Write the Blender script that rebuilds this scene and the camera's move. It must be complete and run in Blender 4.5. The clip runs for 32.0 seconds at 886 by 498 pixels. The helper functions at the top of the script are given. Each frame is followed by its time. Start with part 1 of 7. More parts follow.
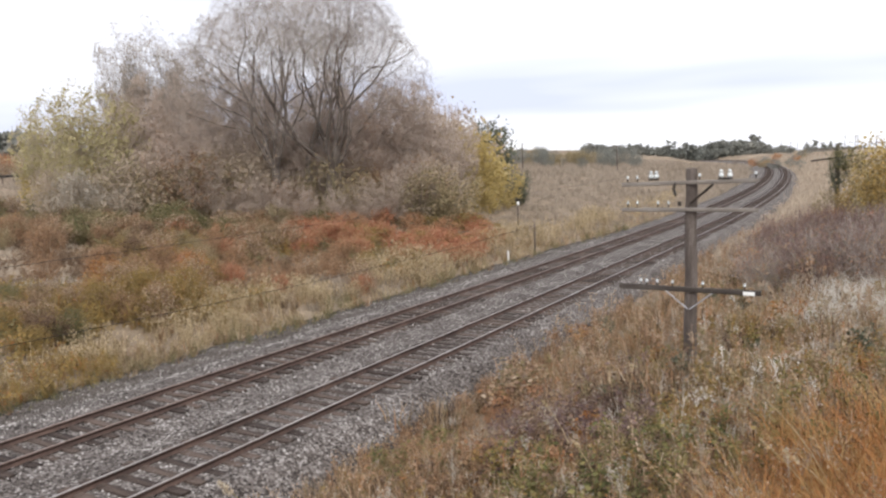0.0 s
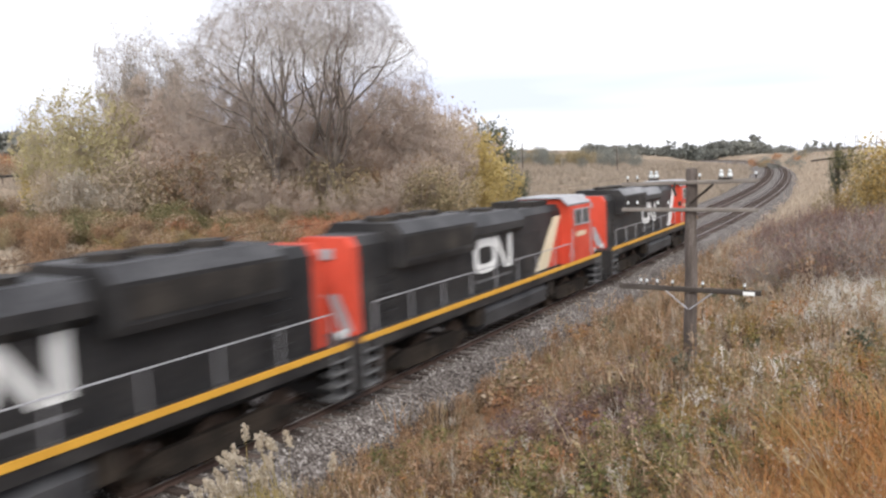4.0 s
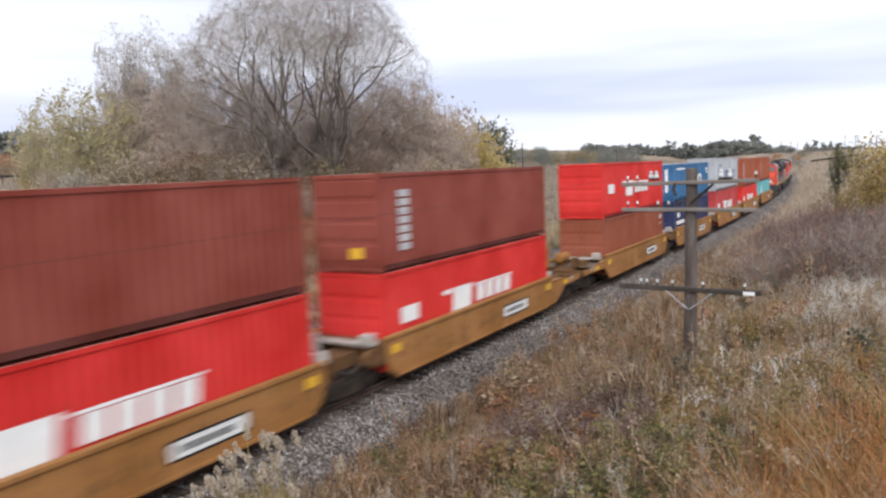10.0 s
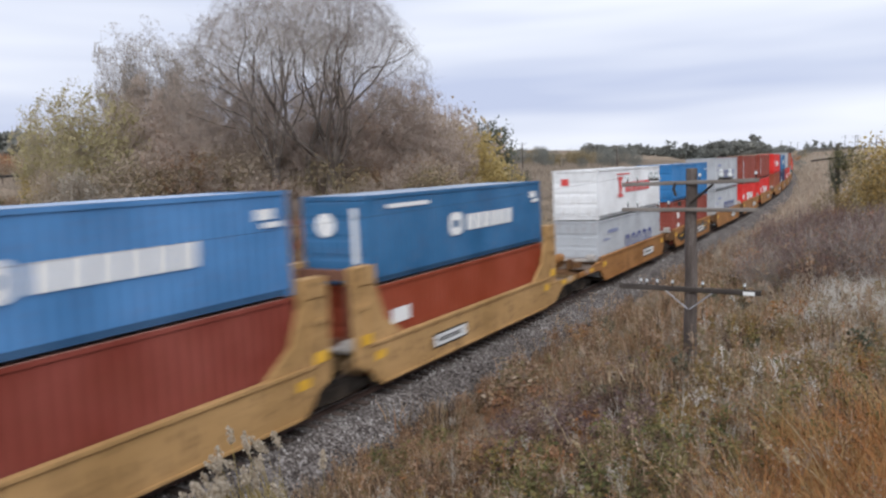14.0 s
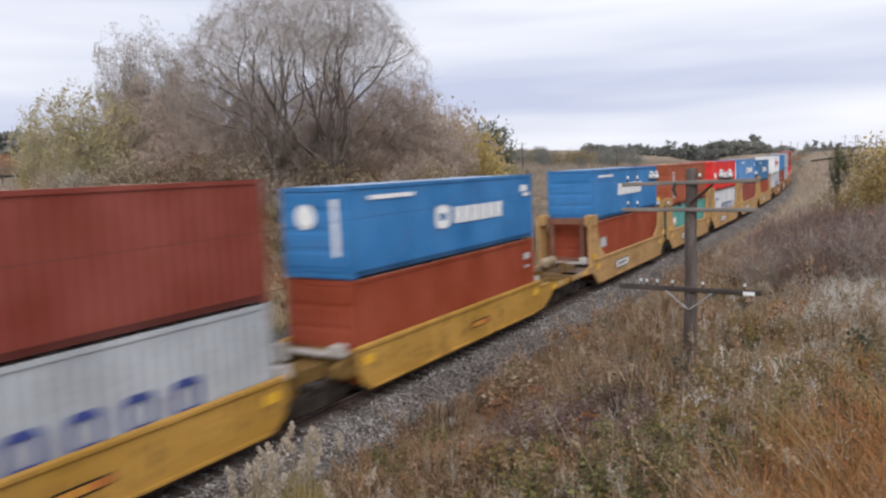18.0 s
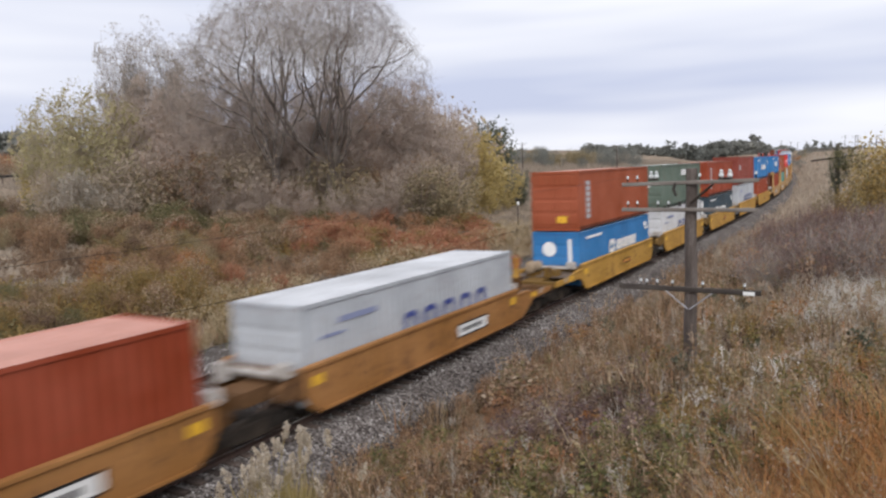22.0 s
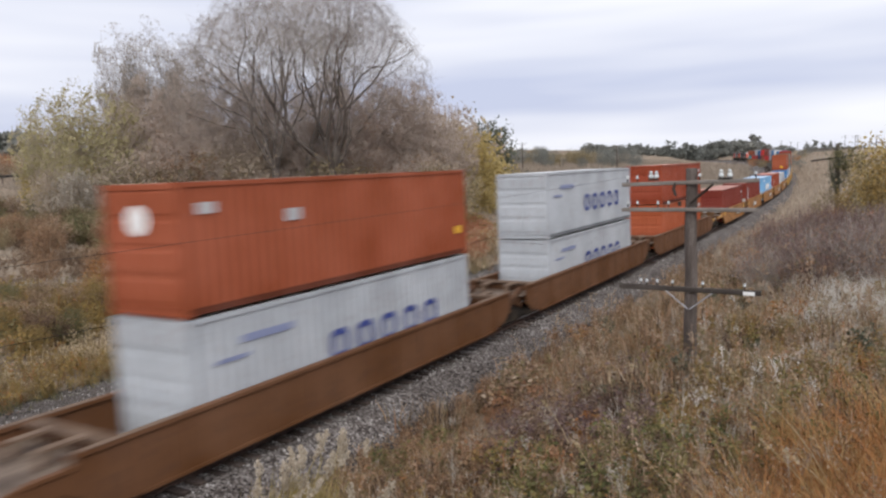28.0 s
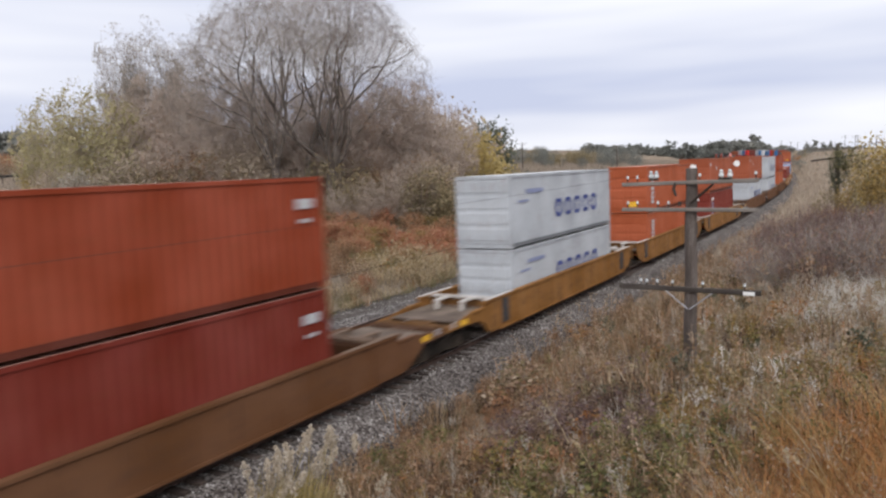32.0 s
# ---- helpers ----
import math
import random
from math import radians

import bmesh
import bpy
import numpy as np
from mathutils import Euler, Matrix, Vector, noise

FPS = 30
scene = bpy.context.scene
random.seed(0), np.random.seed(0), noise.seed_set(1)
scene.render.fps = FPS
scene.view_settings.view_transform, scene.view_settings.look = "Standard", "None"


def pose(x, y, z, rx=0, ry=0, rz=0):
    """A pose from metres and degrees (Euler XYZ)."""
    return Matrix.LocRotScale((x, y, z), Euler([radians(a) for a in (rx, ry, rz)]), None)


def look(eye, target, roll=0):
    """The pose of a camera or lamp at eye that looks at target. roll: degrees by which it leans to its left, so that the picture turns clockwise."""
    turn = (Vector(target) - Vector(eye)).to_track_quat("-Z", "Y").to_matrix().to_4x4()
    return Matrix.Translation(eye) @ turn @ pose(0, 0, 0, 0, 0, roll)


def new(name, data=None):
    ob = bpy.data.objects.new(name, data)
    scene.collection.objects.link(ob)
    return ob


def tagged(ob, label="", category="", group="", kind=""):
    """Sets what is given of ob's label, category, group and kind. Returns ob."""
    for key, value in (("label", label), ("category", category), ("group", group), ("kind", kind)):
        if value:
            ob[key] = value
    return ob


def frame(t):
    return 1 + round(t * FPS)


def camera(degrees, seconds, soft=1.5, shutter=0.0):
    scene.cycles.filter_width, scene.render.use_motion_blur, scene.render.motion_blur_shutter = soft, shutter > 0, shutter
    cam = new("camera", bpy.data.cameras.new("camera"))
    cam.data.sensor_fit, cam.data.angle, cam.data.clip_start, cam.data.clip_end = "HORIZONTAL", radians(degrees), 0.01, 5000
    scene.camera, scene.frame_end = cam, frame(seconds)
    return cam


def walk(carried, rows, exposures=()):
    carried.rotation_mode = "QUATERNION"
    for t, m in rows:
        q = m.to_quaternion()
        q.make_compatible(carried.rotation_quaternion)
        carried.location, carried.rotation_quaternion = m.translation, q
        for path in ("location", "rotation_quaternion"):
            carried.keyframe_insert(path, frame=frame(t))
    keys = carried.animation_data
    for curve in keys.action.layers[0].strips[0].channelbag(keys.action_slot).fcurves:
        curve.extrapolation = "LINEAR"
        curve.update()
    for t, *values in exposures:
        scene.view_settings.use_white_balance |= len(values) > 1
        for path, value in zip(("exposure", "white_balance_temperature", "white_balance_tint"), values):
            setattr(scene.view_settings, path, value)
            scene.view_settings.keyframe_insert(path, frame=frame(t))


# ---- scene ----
# ---------------------------------------------------------------- camera
EYE = (13.72, 0.0, 6.33)
HEAD, DIP = radians(-31.425), radians(6.103)
AIM = (EYE[0] + 50 * math.sin(HEAD) * math.cos(DIP), 50 * math.cos(HEAD) * math.cos(DIP), EYE[2] - 50 * math.sin(DIP))
cam = camera(61.58, 32.0, soft=2.4, shutter=0.75)
walk(cam, [(0.0, look(EYE, AIM, -2.415)), (32.0, look(EYE, AIM, -2.415))], exposures=[(0.0, 0.68, 6500, 10), (1.5, 0.66, 6500, 10), (2.1, 0.64, 6500, 10), (3.0, 0.86, 6500, 10), (5.0, 0.78, 6380, 10), (7.0, 0.69, 6230, 10), (8.0, 0.38, 6200, 10), (9.0, 0.57, 6260, 10), (10.5, 0.53, 6230, 10), (12.2, 0.37, 6160, 10), (13.0, 0.14, 6030, 10), (14.0, 0.24, 6080, 10), (18.0, 0.26, 6290, 11), (32.0, 0.27, 6320, 11)])


# ---------------------------------------------------------------- sky and light
def make_world():
    w = bpy.data.worlds.new("overcast_sky")
    scene.world = w
    w.use_nodes = True
    nt = w.node_tree
    nt.nodes.clear()
    N, L = nt.nodes.new, nt.links.new
    out, bg = N("ShaderNodeOutputWorld"), N("ShaderNodeBackground")
    sky = N("ShaderNodeTexSky")
    sky.sky_type, sky.sun_disc = "NISHITA", False
    sky.sun_elevation, sky.sun_rotation = radians(42), radians(200)
    sky.dust_density, sky.ozone_density = 3.0, 2.0
    gain = N("ShaderNodeMix")
    gain.data_type, gain.blend_type = "RGBA", "MULTIPLY"
    gain.inputs[0].default_value = 1.0
    gain.inputs[7].default_value = (0.09, 0.09, 0.09, 1)
    L(sky.outputs[0], gain.inputs[6])
    tc, mp = N("ShaderNodeTexCoord"), N("ShaderNodeMapping")
    mp.inputs["Rotation"].default_value = (0, 0, radians(20))
    mp.inputs["Scale"].default_value = (0.9, 0.9, 9.0)
    L(tc.outputs["Generated"], mp.inputs[0])
    n1 = N("ShaderNodeTexNoise")
    n1.inputs["Scale"].default_value, n1.inputs["Detail"].default_value, n1.inputs["Roughness"].default_value = 1.15, 3.0, 0.5
    L(mp.outputs[0], n1.inputs["Vector"])
    ramp = N("ShaderNodeValToRGB")
    e = ramp.color_ramp.elements
    e[0].position, e[0].color = 0.34, (0.53, 0.565, 0.70, 1)
    e[1].position, e[1].color = 0.60, (0.86, 0.86, 0.89, 1)
    m = e.new(0.47)
    m.color = (0.71, 0.725, 0.80, 1)
    L(n1.outputs[0], ramp.inputs[0])
    cover = N("ShaderNodeMix")
    cover.data_type = "RGBA"
    cover.inputs[0].default_value = 0.93
    L(gain.outputs[2], cover.inputs[6])
    L(ramp.outputs[0], cover.inputs[7])
    L(cover.outputs[2], bg.inputs[0])
    bg.inputs[1].default_value = 1.0
    L(bg.outputs[0], out.inputs[0])
    sun = bpy.data.lights.new("sun", "SUN")
    sun.energy, sun.angle, sun.color = 2.5, radians(45), (1.0, 0.96, 0.90)
    ob = new("sun", sun)
    ob.matrix_world = look((30, -40, 45), (0, 0, 0))


make_world()


# ---------------------------------------------------------------- materials
MATS = {}


def nodes_of(name):
    m = bpy.data.materials.new(name)
    m.use_nodes = True
    nt = m.node_tree
    return m, nt, nt.nodes["Principled BSDF"]


def ramp_node(nt, stops):
    r = nt.nodes.new("ShaderNodeValToRGB")
    e = r.color_ramp.elements
    for i, (p, c) in enumerate(stops):
        el = e[i] if i < 2 else e.new(p)
        el.position, el.color = p, (*c, 1)
    return r


def surf(name, cols, scale=1.0, fine=12.0, rough=0.85, metal=0.0, bump=0.0, bscale=30.0, island=0.0, objrand=0.0, stretch=(1, 1, 1), spec=0.3):
    """Surface with colour varied at two scales: cols is a list of colours from worn to fresh."""
    if name in MATS:
        return MATS[name]
    m, nt, b = nodes_of(name)
    N, L = nt.nodes.new, nt.links.new
    tc, mp = N("ShaderNodeTexCoord"), N("ShaderNodeMapping")
    mp.inputs["Scale"].default_value = stretch
    L(tc.outputs["Object"], mp.inputs[0])
    n1, n2 = N("ShaderNodeTexNoise"), N("ShaderNodeTexNoise")
    for n, s, d in ((n1, scale, 4.0), (n2, fine, 6.0)):
        n.inputs["Scale"].default_value, n.inputs["Detail"].default_value = s, d
        L(mp.outputs[0], n.inputs["Vector"])
    add = N("ShaderNodeMath")
    add.operation = "MULTIPLY_ADD"
    L(n2.outputs[0], add.inputs[0])
    add.inputs[1].default_value = 0.45
    half = N("ShaderNodeMath")
    half.operation = "MULTIPLY_ADD"
    L(n1.outputs[0], half.inputs[0])
    half.inputs[1].default_value, half.inputs[2].default_value = 0.9, -0.17
    L(half.outputs[0], add.inputs[2])
    last = add.outputs[0]
    for amount, kind in ((island, "island"), (objrand, "object")):
        if amount:
            src = N("ShaderNodeNewGeometry").outputs["Random Per Island"] if kind == "island" else N("ShaderNodeObjectInfo").outputs["Random"]
            k = N("ShaderNodeMath")
            k.operation = "MULTIPLY_ADD"
            L(src, k.inputs[0])
            k.inputs[1].default_value, k.inputs[2].default_value = amount, -amount / 2
            s = N("ShaderNodeMath")
            s.operation = "ADD"
            L(last, s.inputs[0])
            L(k.outputs[0], s.inputs[1])
            last = s.outputs[0]
    k = len(cols)
    r = ramp_node(nt, [(0.25 + 0.5 * i / max(1, k - 1), c) for i, c in enumerate(cols)])
    L(last, r.inputs[0])
    L(r.outputs[0], b.inputs["Base Color"])
    b.inputs["Roughness"].default_value, b.inputs["Metallic"].default_value = rough, metal
    b.inputs["Specular IOR Level"].default_value = spec
    if bump:
        n3, bp = N("ShaderNodeTexNoise"), N("ShaderNodeBump")
        n3.inputs["Scale"].default_value, n3.inputs["Detail"].default_value = bscale, 5.0
        L(mp.outputs[0], n3.inputs["Vector"])
        L(n3.outputs[0], bp.inputs["Height"])
        bp.inputs["Strength"].default_value, bp.inputs["Distance"].default_value = bump, 0.02
        L(bp.outputs[0], b.inputs["Normal"])
    MATS[name] = m
    return m


def paint(name, c, wear=(0.16, 0.07, 0.03), amount=0.25, rough=0.5):
    """Weathered vehicle paint: faded patches, vertical dirt runs and a little rust."""
    if name in MATS:
        return MATS[name]
    m, nt, b = nodes_of(name)
    N, L = nt.nodes.new, nt.links.new
    tc, mp = N("ShaderNodeTexCoord"), N("ShaderNodeMapping")
    L(tc.outputs["Object"], mp.inputs[0])
    mp.inputs["Scale"].default_value = (3.0, 3.0, 0.35)
    n1, n2, n3 = (N("ShaderNodeTexNoise") for _ in range(3))
    for n, s, v in ((n1, 0.5, tc.outputs["Object"]), (n2, 2.2, mp.outputs[0]), (n3, 6.0, tc.outputs["Object"])):
        n.inputs["Scale"].default_value, n.inputs["Detail"].default_value = s, 5.0
        L(v, n.inputs["Vector"])
    dark, light = tuple(v * 0.78 for v in c), tuple(min(1.0, v * 1.12 + 0.025) for v in c)
    r1 = ramp_node(nt, [(0.3, dark), (0.7, light)])
    L(n1.outputs[0], r1.inputs[0])
    mix = N("ShaderNodeMix")
    mix.data_type = "RGBA"
    mul = N("ShaderNodeMath")
    mul.operation = "MULTIPLY"
    L(n2.outputs[0], mul.inputs[0])
    L(n3.outputs[0], mul.inputs[1])
    gate = ramp_node(nt, [(0.27, (0, 0, 0)), (0.42, (amount, amount, amount))])
    L(mul.outputs[0], gate.inputs[0])
    L(gate.outputs[0], mix.inputs[0])
    L(r1.outputs[0], mix.inputs[6])
    mix.inputs[7].default_value = (*wear, 1)
    L(mix.outputs[2], b.inputs["Base Color"])
    rr = N("ShaderNodeMapRange")
    L(n3.outputs[0], rr.inputs[0])
    rr.inputs[3].default_value, rr.inputs[4].default_value = rough - 0.12, rough + 0.2
    L(rr.outputs[0], b.inputs["Roughness"])
    b.inputs["Specular IOR Level"].default_value = 0.12
    MATS[name] = m
    return m


def leafy(name, cols, patch=0.35, rough=0.75):
    """Leaves, grass and twigs: colour by island, drifting over the ground in patches."""
    if name in MATS:
        return MATS[name]
    m, nt, b = nodes_of(name)
    N, L = nt.nodes.new, nt.links.new
    geo, tc, n1 = N("ShaderNodeNewGeometry"), N("ShaderNodeTexCoord"), N("ShaderNodeTexNoise")
    n1.inputs["Scale"].default_value, n1.inputs["Detail"].default_value = patch, 3.0
    L(tc.outputs["Object"], n1.inputs["Vector"])
    a, c = N("ShaderNodeMath"), N("ShaderNodeMath")
    a.operation = c.operation = "MULTIPLY_ADD"
    L(n1.outputs[0], a.inputs[0])
    a.inputs[1].default_value, a.inputs[2].default_value = 1.5, -0.62
    L(geo.outputs["Random Per Island"], c.inputs[0])
    c.inputs[1].default_value = 0.72
    L(a.outputs[0], c.inputs[2])
    k = len(cols)
    r = ramp_node(nt, [(0.08 + 0.84 * i / max(1, k - 1), col) for i, col in enumerate(cols)])
    L(c.outputs[0], r.inputs[0])
    L(r.outputs[0], b.inputs["Base Color"])
    b.inputs["Roughness"].default_value, b.inputs["Specular IOR Level"].default_value = rough, 0.15
    thin, mx = N("ShaderNodeBsdfTranslucent"), N("ShaderNodeMixShader")
    L(r.outputs[0], thin.inputs[0])
    mx.inputs[0].default_value = 0.45
    L(b.outputs[0], mx.inputs[1])
    L(thin.outputs[0], mx.inputs[2])
    L(mx.outputs[0], nt.nodes["Material Output"].inputs[0])
    MATS[name] = m
    return m



def rubble(name, cols, size):
    """Crushed stone: every stone its own grey, with gaps and relief between."""
    m, nt, b = nodes_of(name)
    N, L = nt.nodes.new, nt.links.new
    tc, v, big = N("ShaderNodeTexCoord"), N("ShaderNodeTexVoronoi"), N("ShaderNodeTexNoise")
    v.inputs["Scale"].default_value, v.inputs["Randomness"].default_value = 1 / size, 1.0
    big.inputs["Scale"].default_value, big.inputs["Detail"].default_value = 0.7, 4.0
    L(tc.outputs["Object"], v.inputs["Vector"])
    L(tc.outputs["Object"], big.inputs["Vector"])
    sep, add = N("ShaderNodeSeparateColor"), N("ShaderNodeMath")
    L(v.outputs["Color"], sep.inputs[0])
    add.operation = "MULTIPLY_ADD"
    L(big.outputs[0], add.inputs[0])
    add.inputs[1].default_value = 0.5
    k = N("ShaderNodeMath")
    k.operation = "MULTIPLY_ADD"
    L(sep.outputs[0], k.inputs[0])
    k.inputs[1].default_value, k.inputs[2].default_value = 0.75, -0.15
    L(k.outputs[0], add.inputs[2])
    r = ramp_node(nt, [(0.08 + 0.84 * i / (len(cols) - 1), c) for i, c in enumerate(cols)])
    L(add.outputs[0], r.inputs[0])
    L(r.outputs[0], b.inputs["Base Color"])
    b.inputs["Roughness"].default_value, b.inputs["Specular IOR Level"].default_value = 0.95, 0.2
    inv, bp = N("ShaderNodeMath"), N("ShaderNodeBump")
    inv.operation = "SUBTRACT"
    inv.inputs[0].default_value = 1.0
    L(v.outputs["Distance"], inv.inputs[1])
    L(inv.outputs[0], bp.inputs["Height"])
    bp.inputs["Strength"].default_value, bp.inputs["Distance"].default_value = 0.6, 0.03
    L(bp.outputs[0], b.inputs["Normal"])
    return m


M_BALLAST = rubble("ballast_bed", [(0.02, 0.016, 0.0145), (0.052, 0.043, 0.038), (0.096, 0.082, 0.075), (0.16, 0.142, 0.132), (0.29, 0.27, 0.258)], 0.058)
M_CINDER = rubble("cinder_edge", [(0.022, 0.017, 0.014), (0.046, 0.037, 0.031), (0.078, 0.065, 0.056), (0.115, 0.099, 0.088), (0.20, 0.18, 0.165)], 0.045)
M_STONE = surf("ballast_stone", [(0.035, 0.029, 0.026), (0.09, 0.079, 0.073), (0.155, 0.141, 0.132), (0.40, 0.38, 0.365)], 0.7, 9, 0.9, island=0.6)
M_TIE = surf("weathered_tie", [(0.02, 0.014, 0.012), (0.052, 0.037, 0.03), (0.10, 0.073, 0.06)], 1.2, 14, 0.9, bump=0.5, bscale=40, objrand=0.4, stretch=(1, 6, 1))
M_RAIL = surf("rusty_rail", [(0.035, 0.024, 0.02), (0.07, 0.045, 0.037), (0.115, 0.075, 0.06)], 0.8, 10, 0.75, metal=0.2)
M_SHINE = surf("worn_rail_head", [(0.21, 0.19, 0.178), (0.42, 0.395, 0.375)], 1.0, 15, 0.4, metal=0.5)
M_POLE = surf("weathered_pole", [(0.036, 0.028, 0.024), (0.082, 0.066, 0.058), (0.17, 0.147, 0.132)], 1.5, 16, 0.9, bump=0.5, bscale=30, stretch=(4, 4, 0.6))
M_TAR = surf("tarred_wood", [(0.018, 0.014, 0.012), (0.042, 0.034, 0.029), (0.085, 0.072, 0.064)], 1.5, 16, 0.9, bump=0.4, bscale=30, stretch=(0.6, 4, 4))
M_ARM = surf("silvery_old_wood", [(0.08, 0.068, 0.058), (0.15, 0.132, 0.118), (0.23, 0.21, 0.19)], 1.5, 16, 0.9, stretch=(0.6, 4, 4))
M_STEEL = surf("dark_steel", [(0.010, 0.009, 0.0085), (0.024, 0.021, 0.019), (0.048, 0.041, 0.034)], 1.2, 12, 0.7, spec=0.2)
M_GRIME = surf("grimy_running_gear", [(0.007, 0.006, 0.0055), (0.022, 0.018, 0.015), (0.055, 0.042, 0.032)], 1.5, 14, 0.85, spec=0.15)
M_GLASSY = surf("insulator_glass", [(0.36, 0.38, 0.38), (0.55, 0.57, 0.57)], 3, 20, 0.15, spec=0.6)
M_WHITE = surf("white_paint", [(0.55, 0.55, 0.54), (0.74, 0.74, 0.73)], 1.5, 10, 0.55)
M_CREAM = surf("cream_paint", [(0.50, 0.43, 0.30), (0.66, 0.58, 0.43)], 1.5, 10, 0.55)
M_BLACKP = surf("black_paint", [(0.007, 0.007, 0.008), (0.013, 0.013, 0.014), (0.024, 0.024, 0.025)], 0.8, 8, 0.55, spec=0.15)
M_DKGREY = surf("dark_grey_paint", [(0.02, 0.02, 0.022), (0.042, 0.042, 0.045), (0.072, 0.072, 0.075)], 0.8, 8, 0.55, spec=0.2)
M_GREYROOF = surf("grey_roof_paint", [(0.22, 0.22, 0.23), (0.34, 0.34, 0.36)], 0.8, 8, 0.5)
M_YELLOW = surf("yellow_stripe", [(0.45, 0.23, 0.03), (0.62, 0.34, 0.05)], 1.2, 10, 0.5)
# Glass base grey is lifted to hold some reflected sky in the colour.
M_GLASS = surf("cab_glass", [(0.05, 0.055, 0.06), (0.10, 0.105, 0.11)], 1, 6, 0.08, spec=0.7)
M_SIGNY = surf("sign_yellow", [(0.60, 0.33, 0.02), (0.72, 0.42, 0.04)], 1.5, 10, 0.5)


# ---------------------------------------------------------------- mesh helpers
def part(name, bm, material, parent, label=""):
    me = bpy.data.meshes.new(name)
    bm.to_mesh(me)
    bm.free()
    return part_of(name, me, material, parent, label)


def part_of(name, me, material, parent, label=""):
    ob = new(name, me)
    if material and not me.materials:
        me.materials.append(material)
    if parent:
        ob.parent = parent
    if label:
        ob["label"] = label
    return ob


def islands(bm):
    """The loose pieces of a bmesh, each as a list of (vertices, faces)."""
    seen, out = set(), []
    for f in bm.faces:
        if f in seen:
            continue
        stack, got = [f], []
        seen.add(f)
        while stack:
            g = stack.pop()
            got.append(g)
            for v in g.verts:
                for h in v.link_faces:
                    if h not in seen:
                        seen.add(h)
                        stack.append(h)
        out.append(got)
    return out


def piece_meshes(name, bm):
    """One mesh for each loose piece of a bmesh."""
    made = []
    for faces in islands(bm):
        index, co = {}, []
        for f in faces:
            for v in f.verts:
                if v not in index:
                    index[v] = len(co)
                    co.append(v.co[:])
        me = bpy.data.meshes.new(name)
        me.from_pydata(co, [], [[index[v] for v in f.verts] for f in faces])
        made.append(me)
    bm.free()
    return made


def parts(name, bm, material, parent, label=""):
    """Each loose piece of a bmesh as a part of its own."""
    return [part_of(name, me, material, parent, label) for me in piece_meshes(name, bm)]


def box(bm, x0, x1, y0, y1, z0, z1):
    v = [bm.verts.new((x, y, z)) for x in (x0, x1) for y in (y0, y1) for z in (z0, z1)]
    for f in ((0, 1, 3, 2), (4, 6, 7, 5), (0, 4, 5, 1), (2, 3, 7, 6), (0, 2, 6, 4), (1, 5, 7, 3)):
        bm.faces.new([v[i] for i in f])
    return v


def boxes(*args):
    bm = bmesh.new()
    for a in args:
        box(bm, *a)
    return bm


def soft_box(x0, x1, y0, y1, z0, z1, r=0.03):
    bm = boxes((x0, x1, y0, y1, z0, z1))
    bmesh.ops.bevel(bm, geom=list(bm.edges), offset=r, segments=1, affect="EDGES")
    return bm


def extrude_yz(bm, pts, x0, x1):
    """A slab whose outline pts lies in the y-z plane."""
    a = [bm.verts.new((x0, y, z)) for y, z in pts]
    b = [bm.verts.new((x1, y, z)) for y, z in pts]
    n = len(pts)
    bm.faces.new(a[::-1]), bm.faces.new(b)
    for i in range(n):
        bm.faces.new((a[i], a[(i + 1) % n], b[(i + 1) % n], b[i]))
    return bm


def extrude_xz(bm, pts, y0, y1):
    """A bar whose outline pts lies in the x-z plane."""
    a = [bm.verts.new((x, y0, z)) for x, z in pts]
    b = [bm.verts.new((x, y1, z)) for x, z in pts]
    n = len(pts)
    bm.faces.new(a), bm.faces.new(b[::-1])
    for i in range(n):
        bm.faces.new((a[i], b[i], b[(i + 1) % n], a[(i + 1) % n]))
    return bm


def tube(bm, pts, radii, n=6):
    """A tapered tube through pts."""
    rings = []
    pts = [Vector(p) for p in pts]
    for i, p in enumerate(pts):
        d = (pts[min(i + 1, len(pts) - 1)] - pts[max(i - 1, 0)]).normalized()
        s = d.cross(Vector((0, 0, 1)) if abs(d.z) < 0.9 else Vector((1, 0, 0))).normalized()
        u = s.cross(d)
        r = radii[i] if isinstance(radii, (list, tuple)) else radii
        rings.append([bm.verts.new(p + (s * math.cos(a) + u * math.sin(a)) * r) for a in (2 * math.pi * k / n for k in range(n))])
    for a, b in zip(rings, rings[1:]):
        for k in range(n):
            bm.faces.new((a[k], a[(k + 1) % n], b[(k + 1) % n], b[k]))
    bm.faces.new(rings[0][::-1]), bm.faces.new(rings[-1])
    return bm


def fast_mesh(name, verts, faces):
    """Mesh from arrays; faces is one (n, 3) or (n, 4) array, or a list of such."""
    me = bpy.data.meshes.new(name)
    faces = faces if isinstance(faces, list) else [faces]
    faces = [f for f in faces if len(f)]
    loops = np.concatenate([f.ravel() for f in faces]).astype(np.int32)
    sizes = np.concatenate([np.full(len(f), f.shape[1]) for f in faces])
    starts = np.concatenate([[0], np.cumsum(sizes)[:-1]]).astype(np.int32)
    me.vertices.add(len(verts))
    me.vertices.foreach_set("co", np.asarray(verts, np.float32).ravel())
    me.loops.add(len(loops))
    me.loops.foreach_set("vertex_index", loops)
    me.polygons.add(len(sizes))
    me.polygons.foreach_set("loop_start", starts)
    me.update(calc_edges=True)
    me.validate()
    return me


